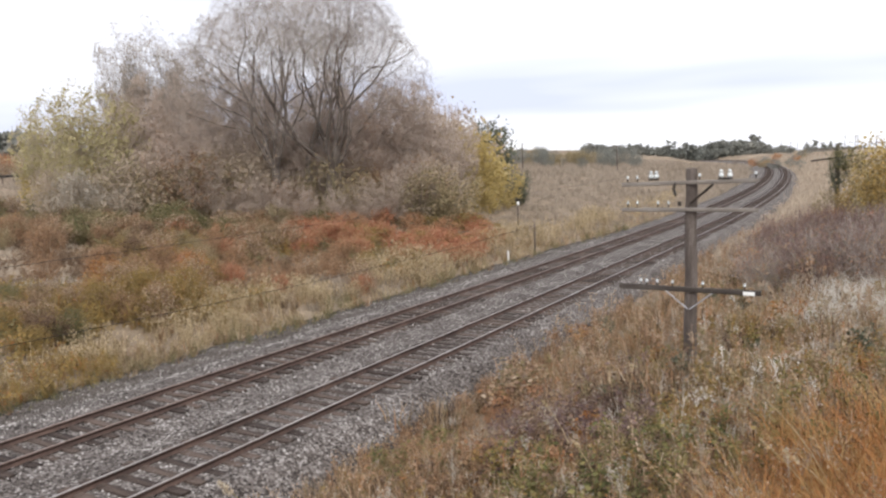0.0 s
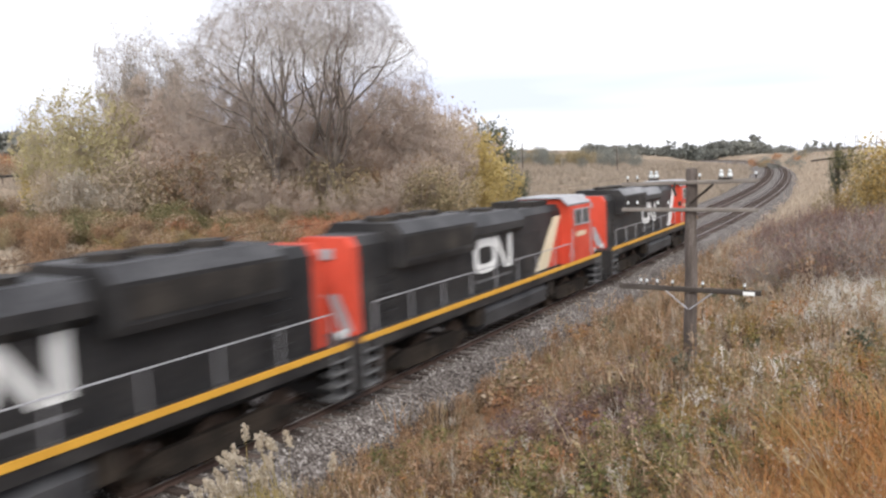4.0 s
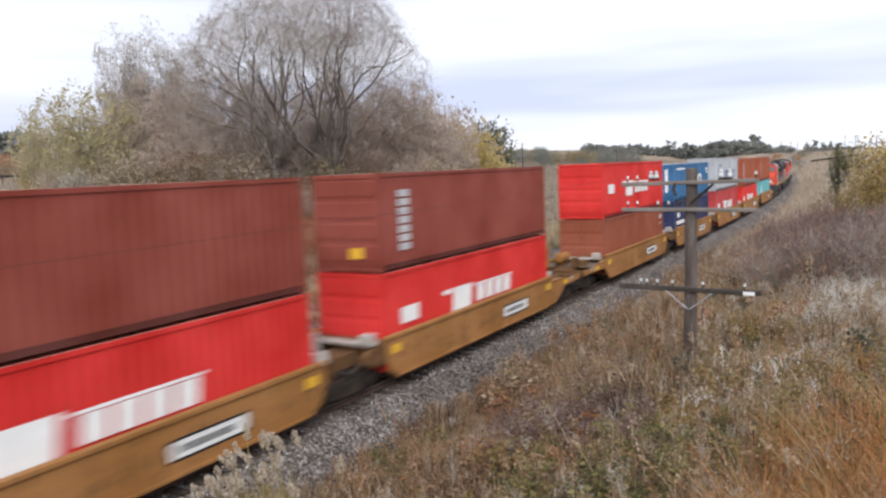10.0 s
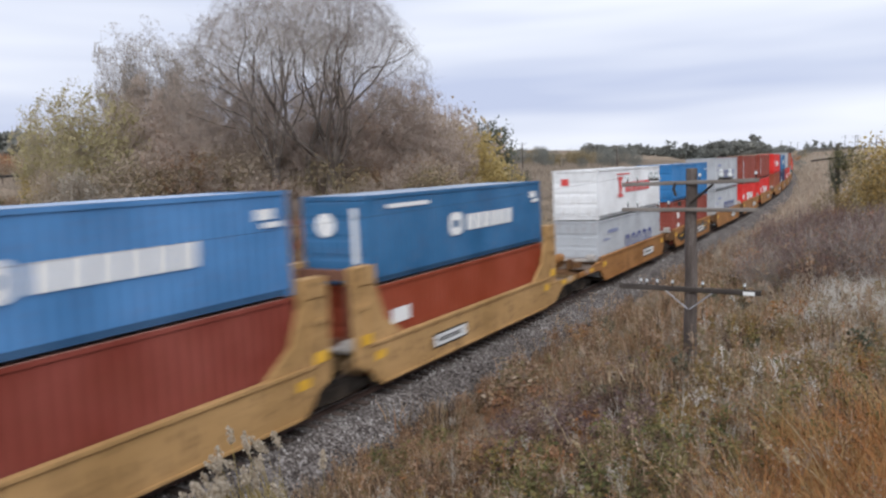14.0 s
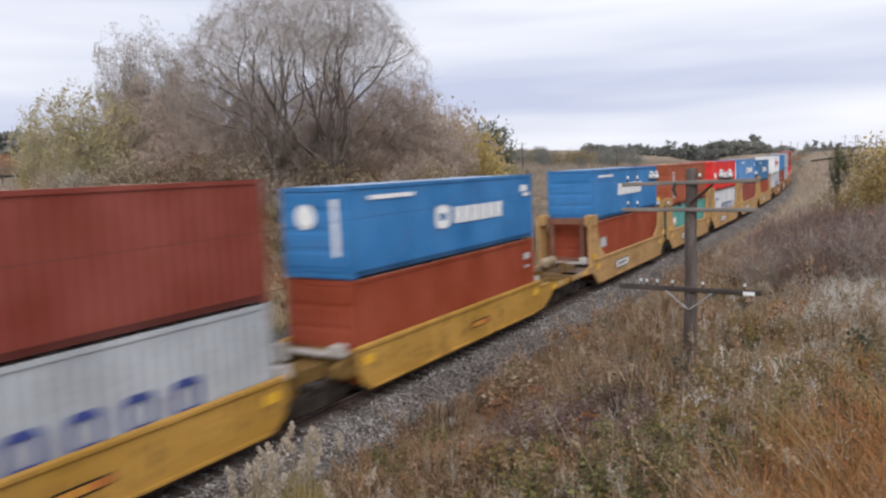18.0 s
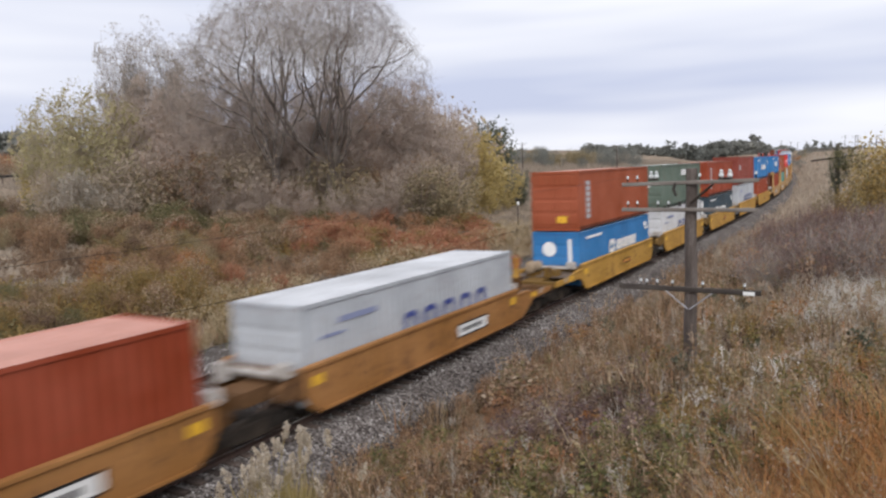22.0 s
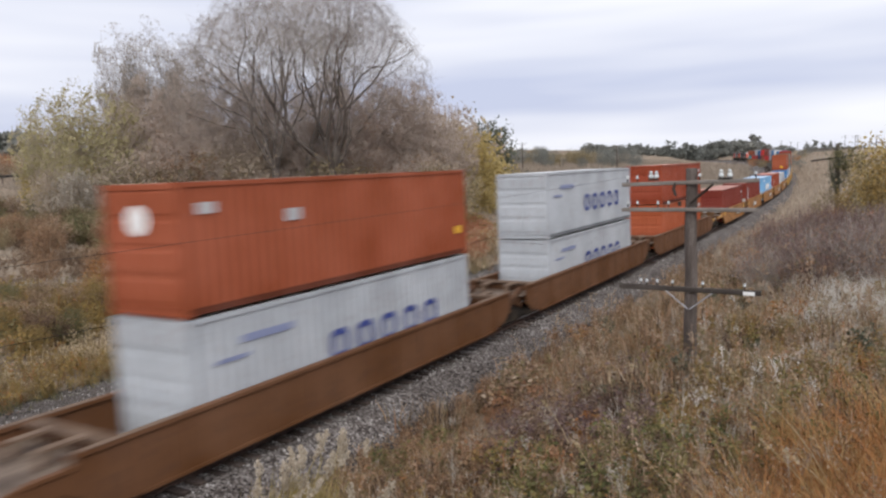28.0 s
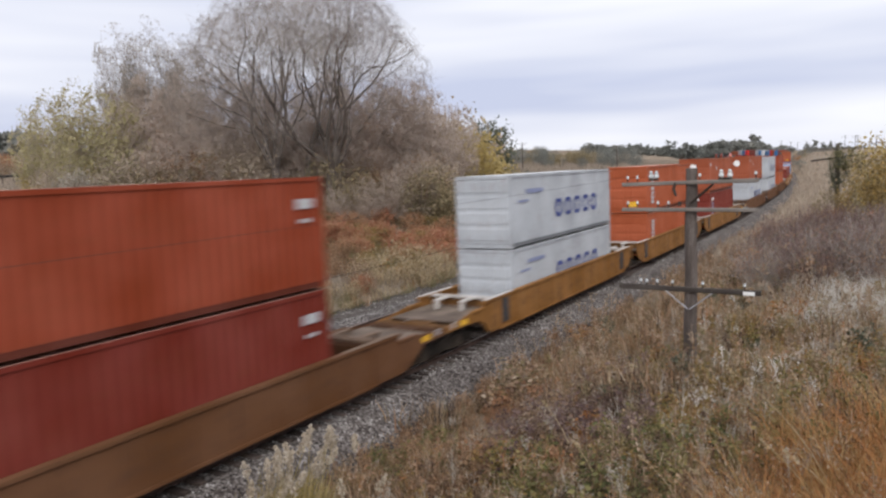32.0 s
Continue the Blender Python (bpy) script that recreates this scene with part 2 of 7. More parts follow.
# ---------------------------------------------------------------- the line of the railway and the lie of the land
BEND_S = [-800, -60, 30, 60, 100, 150, 200, 300, 420, 560, 900]
BEND_K = [0, 0, 0.00025, 0.0002, 0.00085, 0.00062, 0.00053, 0.00058, 0.00065, 0.00068, 0.00068]
LINE_S = np.arange(-800.0, 900.1, 2.0)
_k = np.interp(LINE_S, BEND_S, BEND_K)
LINE_A = np.concatenate([[0], np.cumsum((_k[1:] + _k[:-1]))])
_m = (LINE_A[1:] + LINE_A[:-1]) / 2
LINE_X = np.concatenate([[0], np.cumsum(-np.sin(_m) * 2)])
LINE_Y = -800 + np.concatenate([[0], np.cumsum(np.cos(_m) * 2)])
LINE_Z = np.interp(LINE_S, [-800, 0, 80, 155, 243, 340, 542, 900], [0, 0, 0.05, 0.45, 1.3, 2.5, 4.3, 6.0])
TRACK_GAP = 4.4


def line_at(s, off=0.0):
    """Point of the near track's centre line at s metres, off metres to its right, and its heading."""
    a = np.interp(s, LINE_S, LINE_A)
    return (np.interp(s, LINE_S, LINE_X) + off * np.cos(a), np.interp(s, LINE_S, LINE_Y) + off * np.sin(a), np.interp(s, LINE_S, LINE_Z), a)


def step(x, a, b):
    t = np.clip((x - a) / (b - a), 0, 1)
    return t * t * (3 - 2 * t)


def ground_z(x, y):
    x, y = np.asarray(x, float), np.asarray(y, float)
    xt, zt = np.interp(y, LINE_Y, LINE_X), np.interp(y, LINE_Y, LINE_Z)
    q = x - xt
    d = -q - TRACK_GAP
    left = zt + np.interp(d, [-4.4, 3.2, 4.6, 7.6, 9, 12, 20, 32, 60, 128, 245, 600, 1500, 5000], [-0.85, -0.95, -1.3, -1.34, -1.15, -1.0, -0.3, 0.9, 3.2, 9.0, 16, 24, 36, 60])
    right = zt * (1 - step(q, 30, 120)) + np.interp(q, [-2, 2.4, 3.4, 6, 10, 16, 25, 60, 150, 5000], [-0.85, -0.85, -0.8, -0.1, 1.2, 2.2, 2.9, 4.0, 5.0, 6.0])
    z = np.where(d > -2.2, left, right)
    z = z + 8 * step(y, 470, 800) * step(np.abs(q + 2), 8, 40) * (q < 0)
    up = step(-y, -10, 1) * step(x, 6.5, 12.5)
    z = z * (1 - up) + 2.7 * up
    bump = 0.22 * np.sin(x * 0.31 + 1.3 * np.sin(y * 0.17)) * np.sin(y * 0.27 + x * 0.08) + 0.10 * np.sin(x * 0.9 + y * 0.4) * np.sin(y * 0.8)
    off = np.clip(np.maximum(q - 3.4, d - 7.4) / 4, 0, 1)
    return z + bump * off * np.clip(1 + np.abs(d) / 60, 1, 3)


def make_ground():
    ang = np.concatenate([np.linspace(-68, 6, 150), np.linspace(8, 290, 50)])
    ang = np.radians(ang)
    rad = np.concatenate([[0.0], np.geomspace(1.2, 4800, 190)])
    A, R = np.meshgrid(ang, rad)
    X, Y = EYE[0] + R * np.sin(A), R * np.cos(A)
    Z = ground_z(X, Y)
    v = np.stack([X, Y, Z], -1).reshape(-1, 3)
    na, nr = len(ang), len(rad)
    i, j = np.meshgrid(np.arange(nr - 1), np.arange(na), indexing="ij")
    j2 = (j + 1) % na
    f = np.stack([i * na + j, i * na + j2, (i + 1) * na + j2, (i + 1) * na + j], -1).reshape(-1, 4)
    me = fast_mesh("ground", v, f)
    for p in me.polygons:
        p.use_smooth = True
    m, nt, b = nodes_of("autumn_ground")
    N, L = nt.nodes.new, nt.links.new
    tc = N("ShaderNodeTexCoord")
    ns = []
    for s, dd in ((0.022, 3.0), (0.35, 5.0), (5.0, 6.0)):
        n = N("ShaderNodeTexNoise")
        n.inputs["Scale"].default_value, n.inputs["Detail"].default_value = s, dd
        L(tc.outputs["Object"], n.inputs["Vector"])
        ns.append(n)
    far = ramp_node(nt, [(0.30, (0.22, 0.175, 0.135)), (0.42, (0.31, 0.255, 0.20)), (0.55, (0.26, 0.21, 0.165)), (0.68, (0.52, 0.435, 0.34))])
    near = ramp_node(nt, [(0.25, (0.05, 0.036, 0.022)), (0.5, (0.12, 0.085, 0.048)), (0.75, (0.24, 0.175, 0.105))])
    L(ns[0].outputs[0], far.inputs[0])
    mixn = N("ShaderNodeMath")
    mixn.operation = "MULTIPLY_ADD"
    L(ns[2].outputs[0], mixn.inputs[0])
    mixn.inputs[1].default_value = 0.5
    hf = N("ShaderNodeMath")
    hf.operation = "MULTIPLY"
    L(ns[1].outputs[0], hf.inputs[0])
    hf.inputs[1].default_value = 0.5
    L(hf.outputs[0], mixn.inputs[2])
    L(mixn.outputs[0], near.inputs[0])
    mix = N("ShaderNodeMix")
    mix.data_type = "RGBA"
    mix.inputs[0].default_value = 0.5
    L(near.outputs[0], mix.inputs[6])
    L(far.outputs[0], mix.inputs[7])
    L(mix.outputs[2], b.inputs["Base Color"])
    b.inputs["Roughness"].default_value, b.inputs["Specular IOR Level"].default_value = 0.95, 0.1
    bp = N("ShaderNodeBump")
    bp.inputs["Strength"].default_value, bp.inputs["Distance"].default_value = 0.8, 0.15
    L(ns[2].outputs[0], bp.inputs["Height"])
    L(bp.outputs[0], b.inputs["Normal"])
    tagged(part_of("ground", me, m, None), "dry autumn grassland sloping down to the tracks", "ground", kind="structure")


make_ground()


# ---------------------------------------------------------------- track
def sweep(profile, s_values, off):
    """Sweeps a closed x-z outline along the line."""
    x, y, z, a = line_at(s_values, off)
    pr = np.array(profile)
    V = np.stack([x[:, None] + pr[None, :, 0] * np.cos(a)[:, None], y[:, None] + pr[None, :, 0] * np.sin(a)[:, None], z[:, None] + pr[None, :, 1]], -1)
    n, k = len(s_values), len(pr)
    i, j = np.meshgrid(np.arange(n - 1), np.arange(k), indexing="ij")
    j2 = (j + 1) % k
    f = np.stack([i * k + j, i * k + j2, (i + 1) * k + j2, (i + 1) * k + j], -1).reshape(-1, 4)
    return V.reshape(-1, 3), f


def make_tracks():
    rng = np.random.default_rng(5)
    s = np.concatenate([np.arange(-700, -20, 20.0), np.arange(-20, 120, 1.0), np.arange(120, 720, 6.0)])
    cross = [(-12.3, -1.24), (-10.8, -1.12), (-9.6, -1.0), (-8.1, -0.64), (-6.7, -0.25), (-6.2, -0.18), (-4.4, -0.195), (-2.8, -0.19), (-2.2, -0.26), (-1.6, -0.185), (0, -0.19), (1.65, -0.185), (2.0, -0.28), (2.6, -0.66), (3.2, -0.98), (3.2, -1.5), (-12.3, -1.5)]
    V, f = sweep(cross, s, 0.0)
    V = V.reshape(len(s), len(cross), 3)
    x, y, z, a = line_at(s, 0.0)
    narrow = step(s, 40, 110)
    for k, q in ((0, 1.7), (1, 0.7), (len(cross) - 1, 1.7)):
        V[:, k, 0] += q * narrow * np.cos(a)
        V[:, k, 1] += q * narrow * np.sin(a)
    V = V.reshape(-1, 3)
    V[:, 2] += rng.normal(0, 0.018, len(V))
    me = fast_mesh("ballast_bed", V, f)
    me.materials.append(M_BALLAST)
    me.materials.append(M_CINDER)
    j = np.arange(len(f)) % len(cross)
    me.polygons.foreach_set("material_index", ((j < 2) | (j == 13)).astype(np.int32))
    tagged(part_of("ballast_bed", me, None, None), "grey crushed stone ballast bed under two tracks", "ballast", kind="structure")
    # loose stones on the stretch nearest the hillside
    oct_v = np.array([(1, 0, 0), (-1, 0, 0), (0, 1, 0), (0, -1, 0), (0, 0, 1), (0, 0, -1)], float)
    oct_f = np.array([(0, 2, 4), (2, 1, 4), (1, 3, 4), (3, 0, 4), (2, 0, 5), (1, 2, 5), (3, 1, 5), (0, 3, 5)])
    n = 23000
    so = 4 + 62 * rng.random(n) ** 1.6
    off = -11.9 + 14.8 * rng.random(n)
    x, y, z, a = line_at(so, 0.0)
    zz = np.interp(off, [c[0] for c in cross[:14]], [c[1] for c in cross[:14]])
    P = np.stack([x + off * np.cos(a), y + off * np.sin(a), z + zz + 0.012], -1)
    sc = (0.02 + 0.028 * rng.random(n))[:, None, None] * (0.6 + 0.8 * rng.random((n, 6, 1)))
    th = rng.random(n) * 6.28
    rot = np.zeros((n, 3, 3))
    rot[:, 0, 0], rot[:, 0, 1], rot[:, 1, 0], rot[:, 1, 1], rot[:, 2, 2] = np.cos(th), -np.sin(th), np.sin(th), np.cos(th), 0.8
    V = P[:, None, :] + np.einsum("nij,nkj->nki", rot, oct_v[None] * sc)
    F = oct_f[None] + (np.arange(n) * 6)[:, None, None]
    tagged(part_of("ballast_stones", fast_mesh("ballast_stones", V.reshape(-1, 3), F.reshape(-1, 3)), M_STONE, None), "loose grey crushed stones lying on the ballast", "ballast", kind="stuff")
    # rails and ties
    rail = [(-0.068, -0.16), (0.068, -0.16), (0.066, -0.145), (0.012, -0.125), (0.012, -0.045), (0.036, -0.035), (0.036, -0.004), (-0.036, -0.004), (-0.036, -0.035), (-0.012, -0.045), (-0.012, -0.125), (-0.066, -0.145)]
    head = [(-0.034, -0.006), (0.034, -0.006), (0.031, 0.0), (-0.031, 0.0)]
    tie_me = None
    for track, (off, name) in enumerate(((0.0, "near"), (-TRACK_GAP, "far"))):
        root = new("railway_track")
        tagged(root, "rusty steel rails on weathered wooden ties, " + ("polished by traffic, nearer the hillside" if track == 0 else "brown with rust, beside the field"), "railway track", "two parallel tracks", "structure")
        for side in (-0.7525, 0.7525):
            V, f = sweep([(p[0] + side, p[1]) for p in rail], s, off)
            r = part_of("rail", fast_mesh("rail", V, f), M_RAIL, root)
            V, f = sweep([(p[0] + side, p[1]) for p in head], s, off)
            part_of("rail_head", fast_mesh("rail_head", V, f), M_SHINE if track == 0 else surf("dull_rail_head", [(0.16, 0.11, 0.09), (0.3, 0.24, 0.21)], 1, 15, 0.5, metal=0.5), r, "worn running surface")
        if tie_me is None:
            bm = boxes((-1.3, 1.3, -0.115, 0.115, -0.33, -0.155), (-0.93, -0.58, -0.10, 0.10, -0.156, -0.145), (0.58, 0.93, -0.10, 0.10, -0.156, -0.145))
            for v in bm.verts:
                v.co.x += 0.02 * math.sin(37 * v.co.y + 11 * v.co.z)
            tie_me = bpy.data.meshes.new("tie")
            bm.to_mesh(tie_me)
            bm.free()
            tie_me.materials.append(M_TIE)
        pitch = 0.54
        first = 6.0 if track == 0 else 6.5
        count = 145
        for i in range(count):
            x, y, z, a = line_at(first + i * pitch, off + rng.normal(0, 0.03))
            t = part_of("tie", tie_me, None, root)
            t.matrix_basis = Matrix.Translation((x, y, z + rng.normal(0, 0.008))) @ Euler((0, 0, a + rng.normal(0, 0.02))).to_matrix().to_4x4()
        so = np.concatenate([np.arange(-60, first - 0.3, pitch), np.arange(first + count * pitch, 560, pitch)])
        x, y, z, a = line_at(so, off)
        bx = np.array([(sx, sy, sz) for sx in (-1.3, 1.3) for sy in (-0.115, 0.115) for sz in (-0.33, -0.155)])
        bf = np.array([(0, 1, 3, 2), (4, 6, 7, 5), (0, 4, 5, 1), (2, 3, 7, 6), (1, 5, 7, 3)])
        V = np.stack([x[:, None] + bx[:, 0] * np.cos(a)[:, None] - bx[:, 1] * np.sin(a)[:, None], y[:, None] + bx[:, 0] * np.sin(a)[:, None] + bx[:, 1] * np.cos(a)[:, None], z[:, None] + bx[None, :, 2]], -1)
        F = bf[None] + (np.arange(len(so)) * 8)[:, None, None]
        ob = part_of("far_ties", fast_mesh("far_ties", V.reshape(-1, 3), F.reshape(-1, 4)), M_TIE, root, "distant wooden ties")
        ob["kind"] = "stuff"


make_tracks()


# ---------------------------------------------------------------- train
FLOOR_Z = 0.46
H8, H9 = 2.591, 2.896
BOX_L, BOX_W = 12.19, 2.438
PAINTS = {
    "rust": (0.43, 0.105, 0.050), "orange": (0.50, 0.115, 0.045), "teal": (0.14, 0.44, 0.47), "seagreen": (0.09, 0.33, 0.29), "red": (0.86, 0.030, 0.032),
    "rose": (0.60, 0.066, 0.095), "grey": (0.41, 0.432, 0.46), "petrol": (0.030, 0.145, 0.32), "navy": (0.013, 0.025, 0.088), "brown": (0.24, 0.065, 0.04),
    "maroon": (0.215, 0.044, 0.038), "blue": (0.028, 0.19, 0.46), "sky": (0.085, 0.25, 0.53), "white": (0.74, 0.75, 0.76), "brick": (0.37, 0.062, 0.022),
    "green": (0.12, 0.165, 0.13), "slate": (0.032, 0.058, 0.078), "ice": (0.19, 0.43, 0.70), "oxblood": (0.235, 0.026, 0.014), "pale": (0.55, 0.56, 0.575),
}
WORDS = {"rust": "rust-orange", "orange": "bright orange", "teal": "light teal", "seagreen": "sea-green", "red": "bright red", "rose": "faded red", "grey": "light grey", "petrol": "petrol blue",
         "navy": "navy blue", "brown": "rusty brown", "maroon": "maroon", "blue": "bright blue", "sky": "sky blue", "white": "white", "brick": "brick red", "green": "dull green", "slate": "slate blue",
         "ice": "pale blue", "oxblood": "dark red", "pale": "pale grey"}
REDS = ("rust", "orange", "rose", "brown", "maroon", "brick", "oxblood", "red")
PAINTS = {k: tuple(v * w * (1.5 if k in ("maroon", "brown") else 1.0) for v, w in zip(c, (0.60, 0.55, 0.40))) if k in REDS else tuple(v * (0.86 if k in ("grey", "white", "pale") else 0.76) for v in c) for k, c in PAINTS.items()}
INK = {"w": surf("white_lettering", [(0.62, 0.62, 0.61), (0.78, 0.78, 0.77)], 2, 12, 0.6), "b": surf("blue_lettering", [(0.03, 0.045, 0.17), (0.05, 0.07, 0.25)], 2, 12, 0.6),
       "r": surf("red_lettering", [(0.50, 0.05, 0.05), (0.62, 0.09, 0.08)], 2, 12, 0.6), "k": M_BLACKP, "y": M_SIGNY, "g": surf("grey_lettering", [(0.16, 0.18, 0.30), (0.24, 0.27, 0.40)], 2, 12, 0.6),
       "s": surf("silver_lettering", [(0.34, 0.34, 0.35), (0.46, 0.46, 0.47)], 2, 12, 0.6)}
SHELLS = {}


def wave(a, b, pitch, depth):
    """Points (along, in) of a corrugated sheet from a to b."""
    n = max(2, int((b - a) / pitch))
    p = (b - a) / n
    out = []
    for i in range(n):
        o = a + i * p
        out += [(o, 0.0), (o + p * 0.28, 0.0), (o + p * 0.5, depth), (o + p * 0.78, depth)]
    return out + [(b, 0.0)]


def shell_meshes(h):
    """Meshes of a container h metres high, its middle at the origin and its underside at z 0: walls, frame, door, casting."""
    if h in SHELLS:
        return SHELLS[h]
    L, W = BOX_L / 2, BOX_W / 2
    bm = bmesh.new()
    z0, z1 = 0.195, h - 0.10
    for sgn in (-1, 1):
        pts = [(sgn * (W - 0.02 - d), y) for y, d in wave(-L + 0.13, L - 0.13, 0.30, 0.027)]
        lo, hi = [bm.verts.new((x, y, z0)) for x, y in pts], [bm.verts.new((x, y, z1)) for x, y in pts]
        for i in range(len(pts) - 1):
            q = (lo[i], lo[i + 1], hi[i + 1], hi[i])
            bm.faces.new(q if sgn > 0 else q[::-1])
    pts = [(x, L - 0.03 - d) for x, d in wave(-W + 0.13, W - 0.13, 0.26, 0.04)]
    lo, hi = [bm.verts.new((x, y, z0)) for x, y in pts], [bm.verts.new((x, y, z1)) for x, y in pts]
    for i in range(len(pts) - 1):
        bm.faces.new((lo[i], hi[i], hi[i + 1], lo[i + 1]))
    box(bm, -W + 0.06, W - 0.06, -L + 0.1, L - 0.1, 0.10, 0.14)
    walls = bpy.data.meshes.new("wall")
    bm.to_mesh(walls)
    bm.free()
    bm = bmesh.new()
    rows = [[bm.verts.new((x, y, h - 0.006 if abs(x) > W - 0.07 else h - 0.02 - d)) for x in (-W, -W + 0.06, -W + 0.09, W - 0.09, W - 0.06, W)] for y, d in wave(-L + 0.02, L - 0.02, 0.42, 0.02)]
    for a, b in zip(rows, rows[1:]):
        for i in range(5):
            bm.faces.new((a[i], a[i + 1], b[i + 1], b[i]))
    roof = bpy.data.meshes.new("roof")
    bm.to_mesh(roof)
    bm.free()
    bm = bmesh.new()
    for sx in (-1, 1):
        xs = sorted((sx * W, sx * (W - 0.10)))
        xr = sorted((sx * W, sx * (W - 0.06)))
        for sy in (-1, 1):
            ys = sorted((sy * L, sy * (L - 0.13)))
            box(bm, *xs, *ys, 0.118, h - 0.118)
        box(bm, *xr, -L + 0.13, L - 0.13, h - 0.11, h - 0.012)
    for sy in (-1, 1):
        ys = sorted((sy * L, sy * (L - 0.10)))
        box(bm, -W + 0.10, W - 0.10, *ys, 0.02, 0.17)
        box(bm, -W + 0.10, W - 0.10, *ys, h - 0.14, h - 0.012)
    fr = bpy.data.meshes.new("frame")
    bm.to_mesh(fr)
    bm.free()
    bm = bmesh.new()
    face, k = [], 4
    for i in range(k):
        z0, z1 = 0.19 + i * (h - 0.35) / k, 0.19 + (i + 1) * (h - 0.35) / k
        face += [(-L + 0.03, z0), (-L + 0.03, z0 + 0.10), (-L + 0.012, z0 + 0.16), (-L + 0.012, z1 - 0.06)]
    extrude_yz(bm, face + [(-L + 0.03, h - 0.15), (-L + 0.08, h - 0.15), (-L + 0.08, 0.19)], 0.01, W - 0.11)
    door = bpy.data.meshes.new("door")
    bm.to_mesh(door)
    bm.free()
    bm = bmesh.new()
    tube(bm, [(0, -L + 0.002, 0.12), (0, -L + 0.002, h - 0.10)], 0.022, 6)
    box(bm, 0, 0.22, -L - 0.008, -L + 0.012, 1.05, 1.10)
    rod = bpy.data.meshes.new("lock_rod")
    bm.to_mesh(rod)
    bm.free()
    bm = boxes((-0.09, 0.09, -0.09, 0.09, 0, 0.118), (-0.094, 0.094, -0.04, 0.04, 0.03, 0.09))
    cast = bpy.data.meshes.new("corner_casting")
    bm.to_mesh(cast)
    bm.free()
    bm = boxes((W - 0.11, W - 0.035, -L + 0.13, L - 0.13, 0.045, 0.20))
    for y in (-1.05, 1.05):
        box(bm, W - 0.036, W - 0.030, y - 0.18, y + 0.18, 0.06, 0.17)
    rail = bpy.data.meshes.new("bottom_rail")
    bm.to_mesh(rail)
    bm.free()
    SHELLS[h] = (walls, fr, door, cast, roof, rod, rail)
    return SHELLS[h]


def use(name, mesh, material, parent, m=None):
    """An object on a shared mesh with a material of its own."""
    ob = new(name, mesh)
    if not mesh.materials:
        mesh.materials.append(None)
    ob.material_slots[0].link = "OBJECT"
    ob.material_slots[0].material = material
    ob.parent = parent
    if m is not None:
        ob.matrix_basis = m
    return ob


def ring(bm, y0, y1, z0, z1, t, x, n=14):
    """A flat rounded ring in the y-z plane, 6 mm thick."""
    cy, cz, ry, rz = (y0 + y1) / 2, (z0 + z1) / 2, (y1 - y0) / 2, (z1 - z0) / 2
    rows = []
    for r in (1.0, 0.0):
        ry2, rz2 = (ry, rz) if r else (ry - t, rz - t)
        pts = []
        for k in range(n):
            a = 2 * math.pi * k / n
            c, s = math.cos(a), math.sin(a)
            pts.append((cy + ry2 * math.copysign(abs(c) ** 0.6, c), cz + rz2 * math.copysign(abs(s) ** 0.6, s)))
        rows.append([bm.verts.new((x, p, q)) for p, q in pts])
    for k in range(n):
        bm.faces.new((rows[0][k], rows[0][(k + 1) % n], rows[1][(k + 1) % n], rows[1][k]))


def disc(bm, cy, cz, r, x, n=18):
    bm.faces.new([bm.verts.new((x, cy + r * math.cos(2 * math.pi * k / n), cz + r * math.sin(2 * math.pi * k / n))) for k in range(n)])


def slab(bm, y0, y1, z0, z1, x, skew=0.0):
    bm.faces.new([bm.verts.new((x, y, z)) for y, z in ((y0, z0), (y1, z0), (y1 + skew, z1), (y0 + skew, z1))])


def end_slab(bm, x0, x1, z0, z1, y):
    bm.faces.new([bm.verts.new((x, y, z)) for x, z in ((x0, z0), (x1, z0), (x1, z1), (x0, z1))])


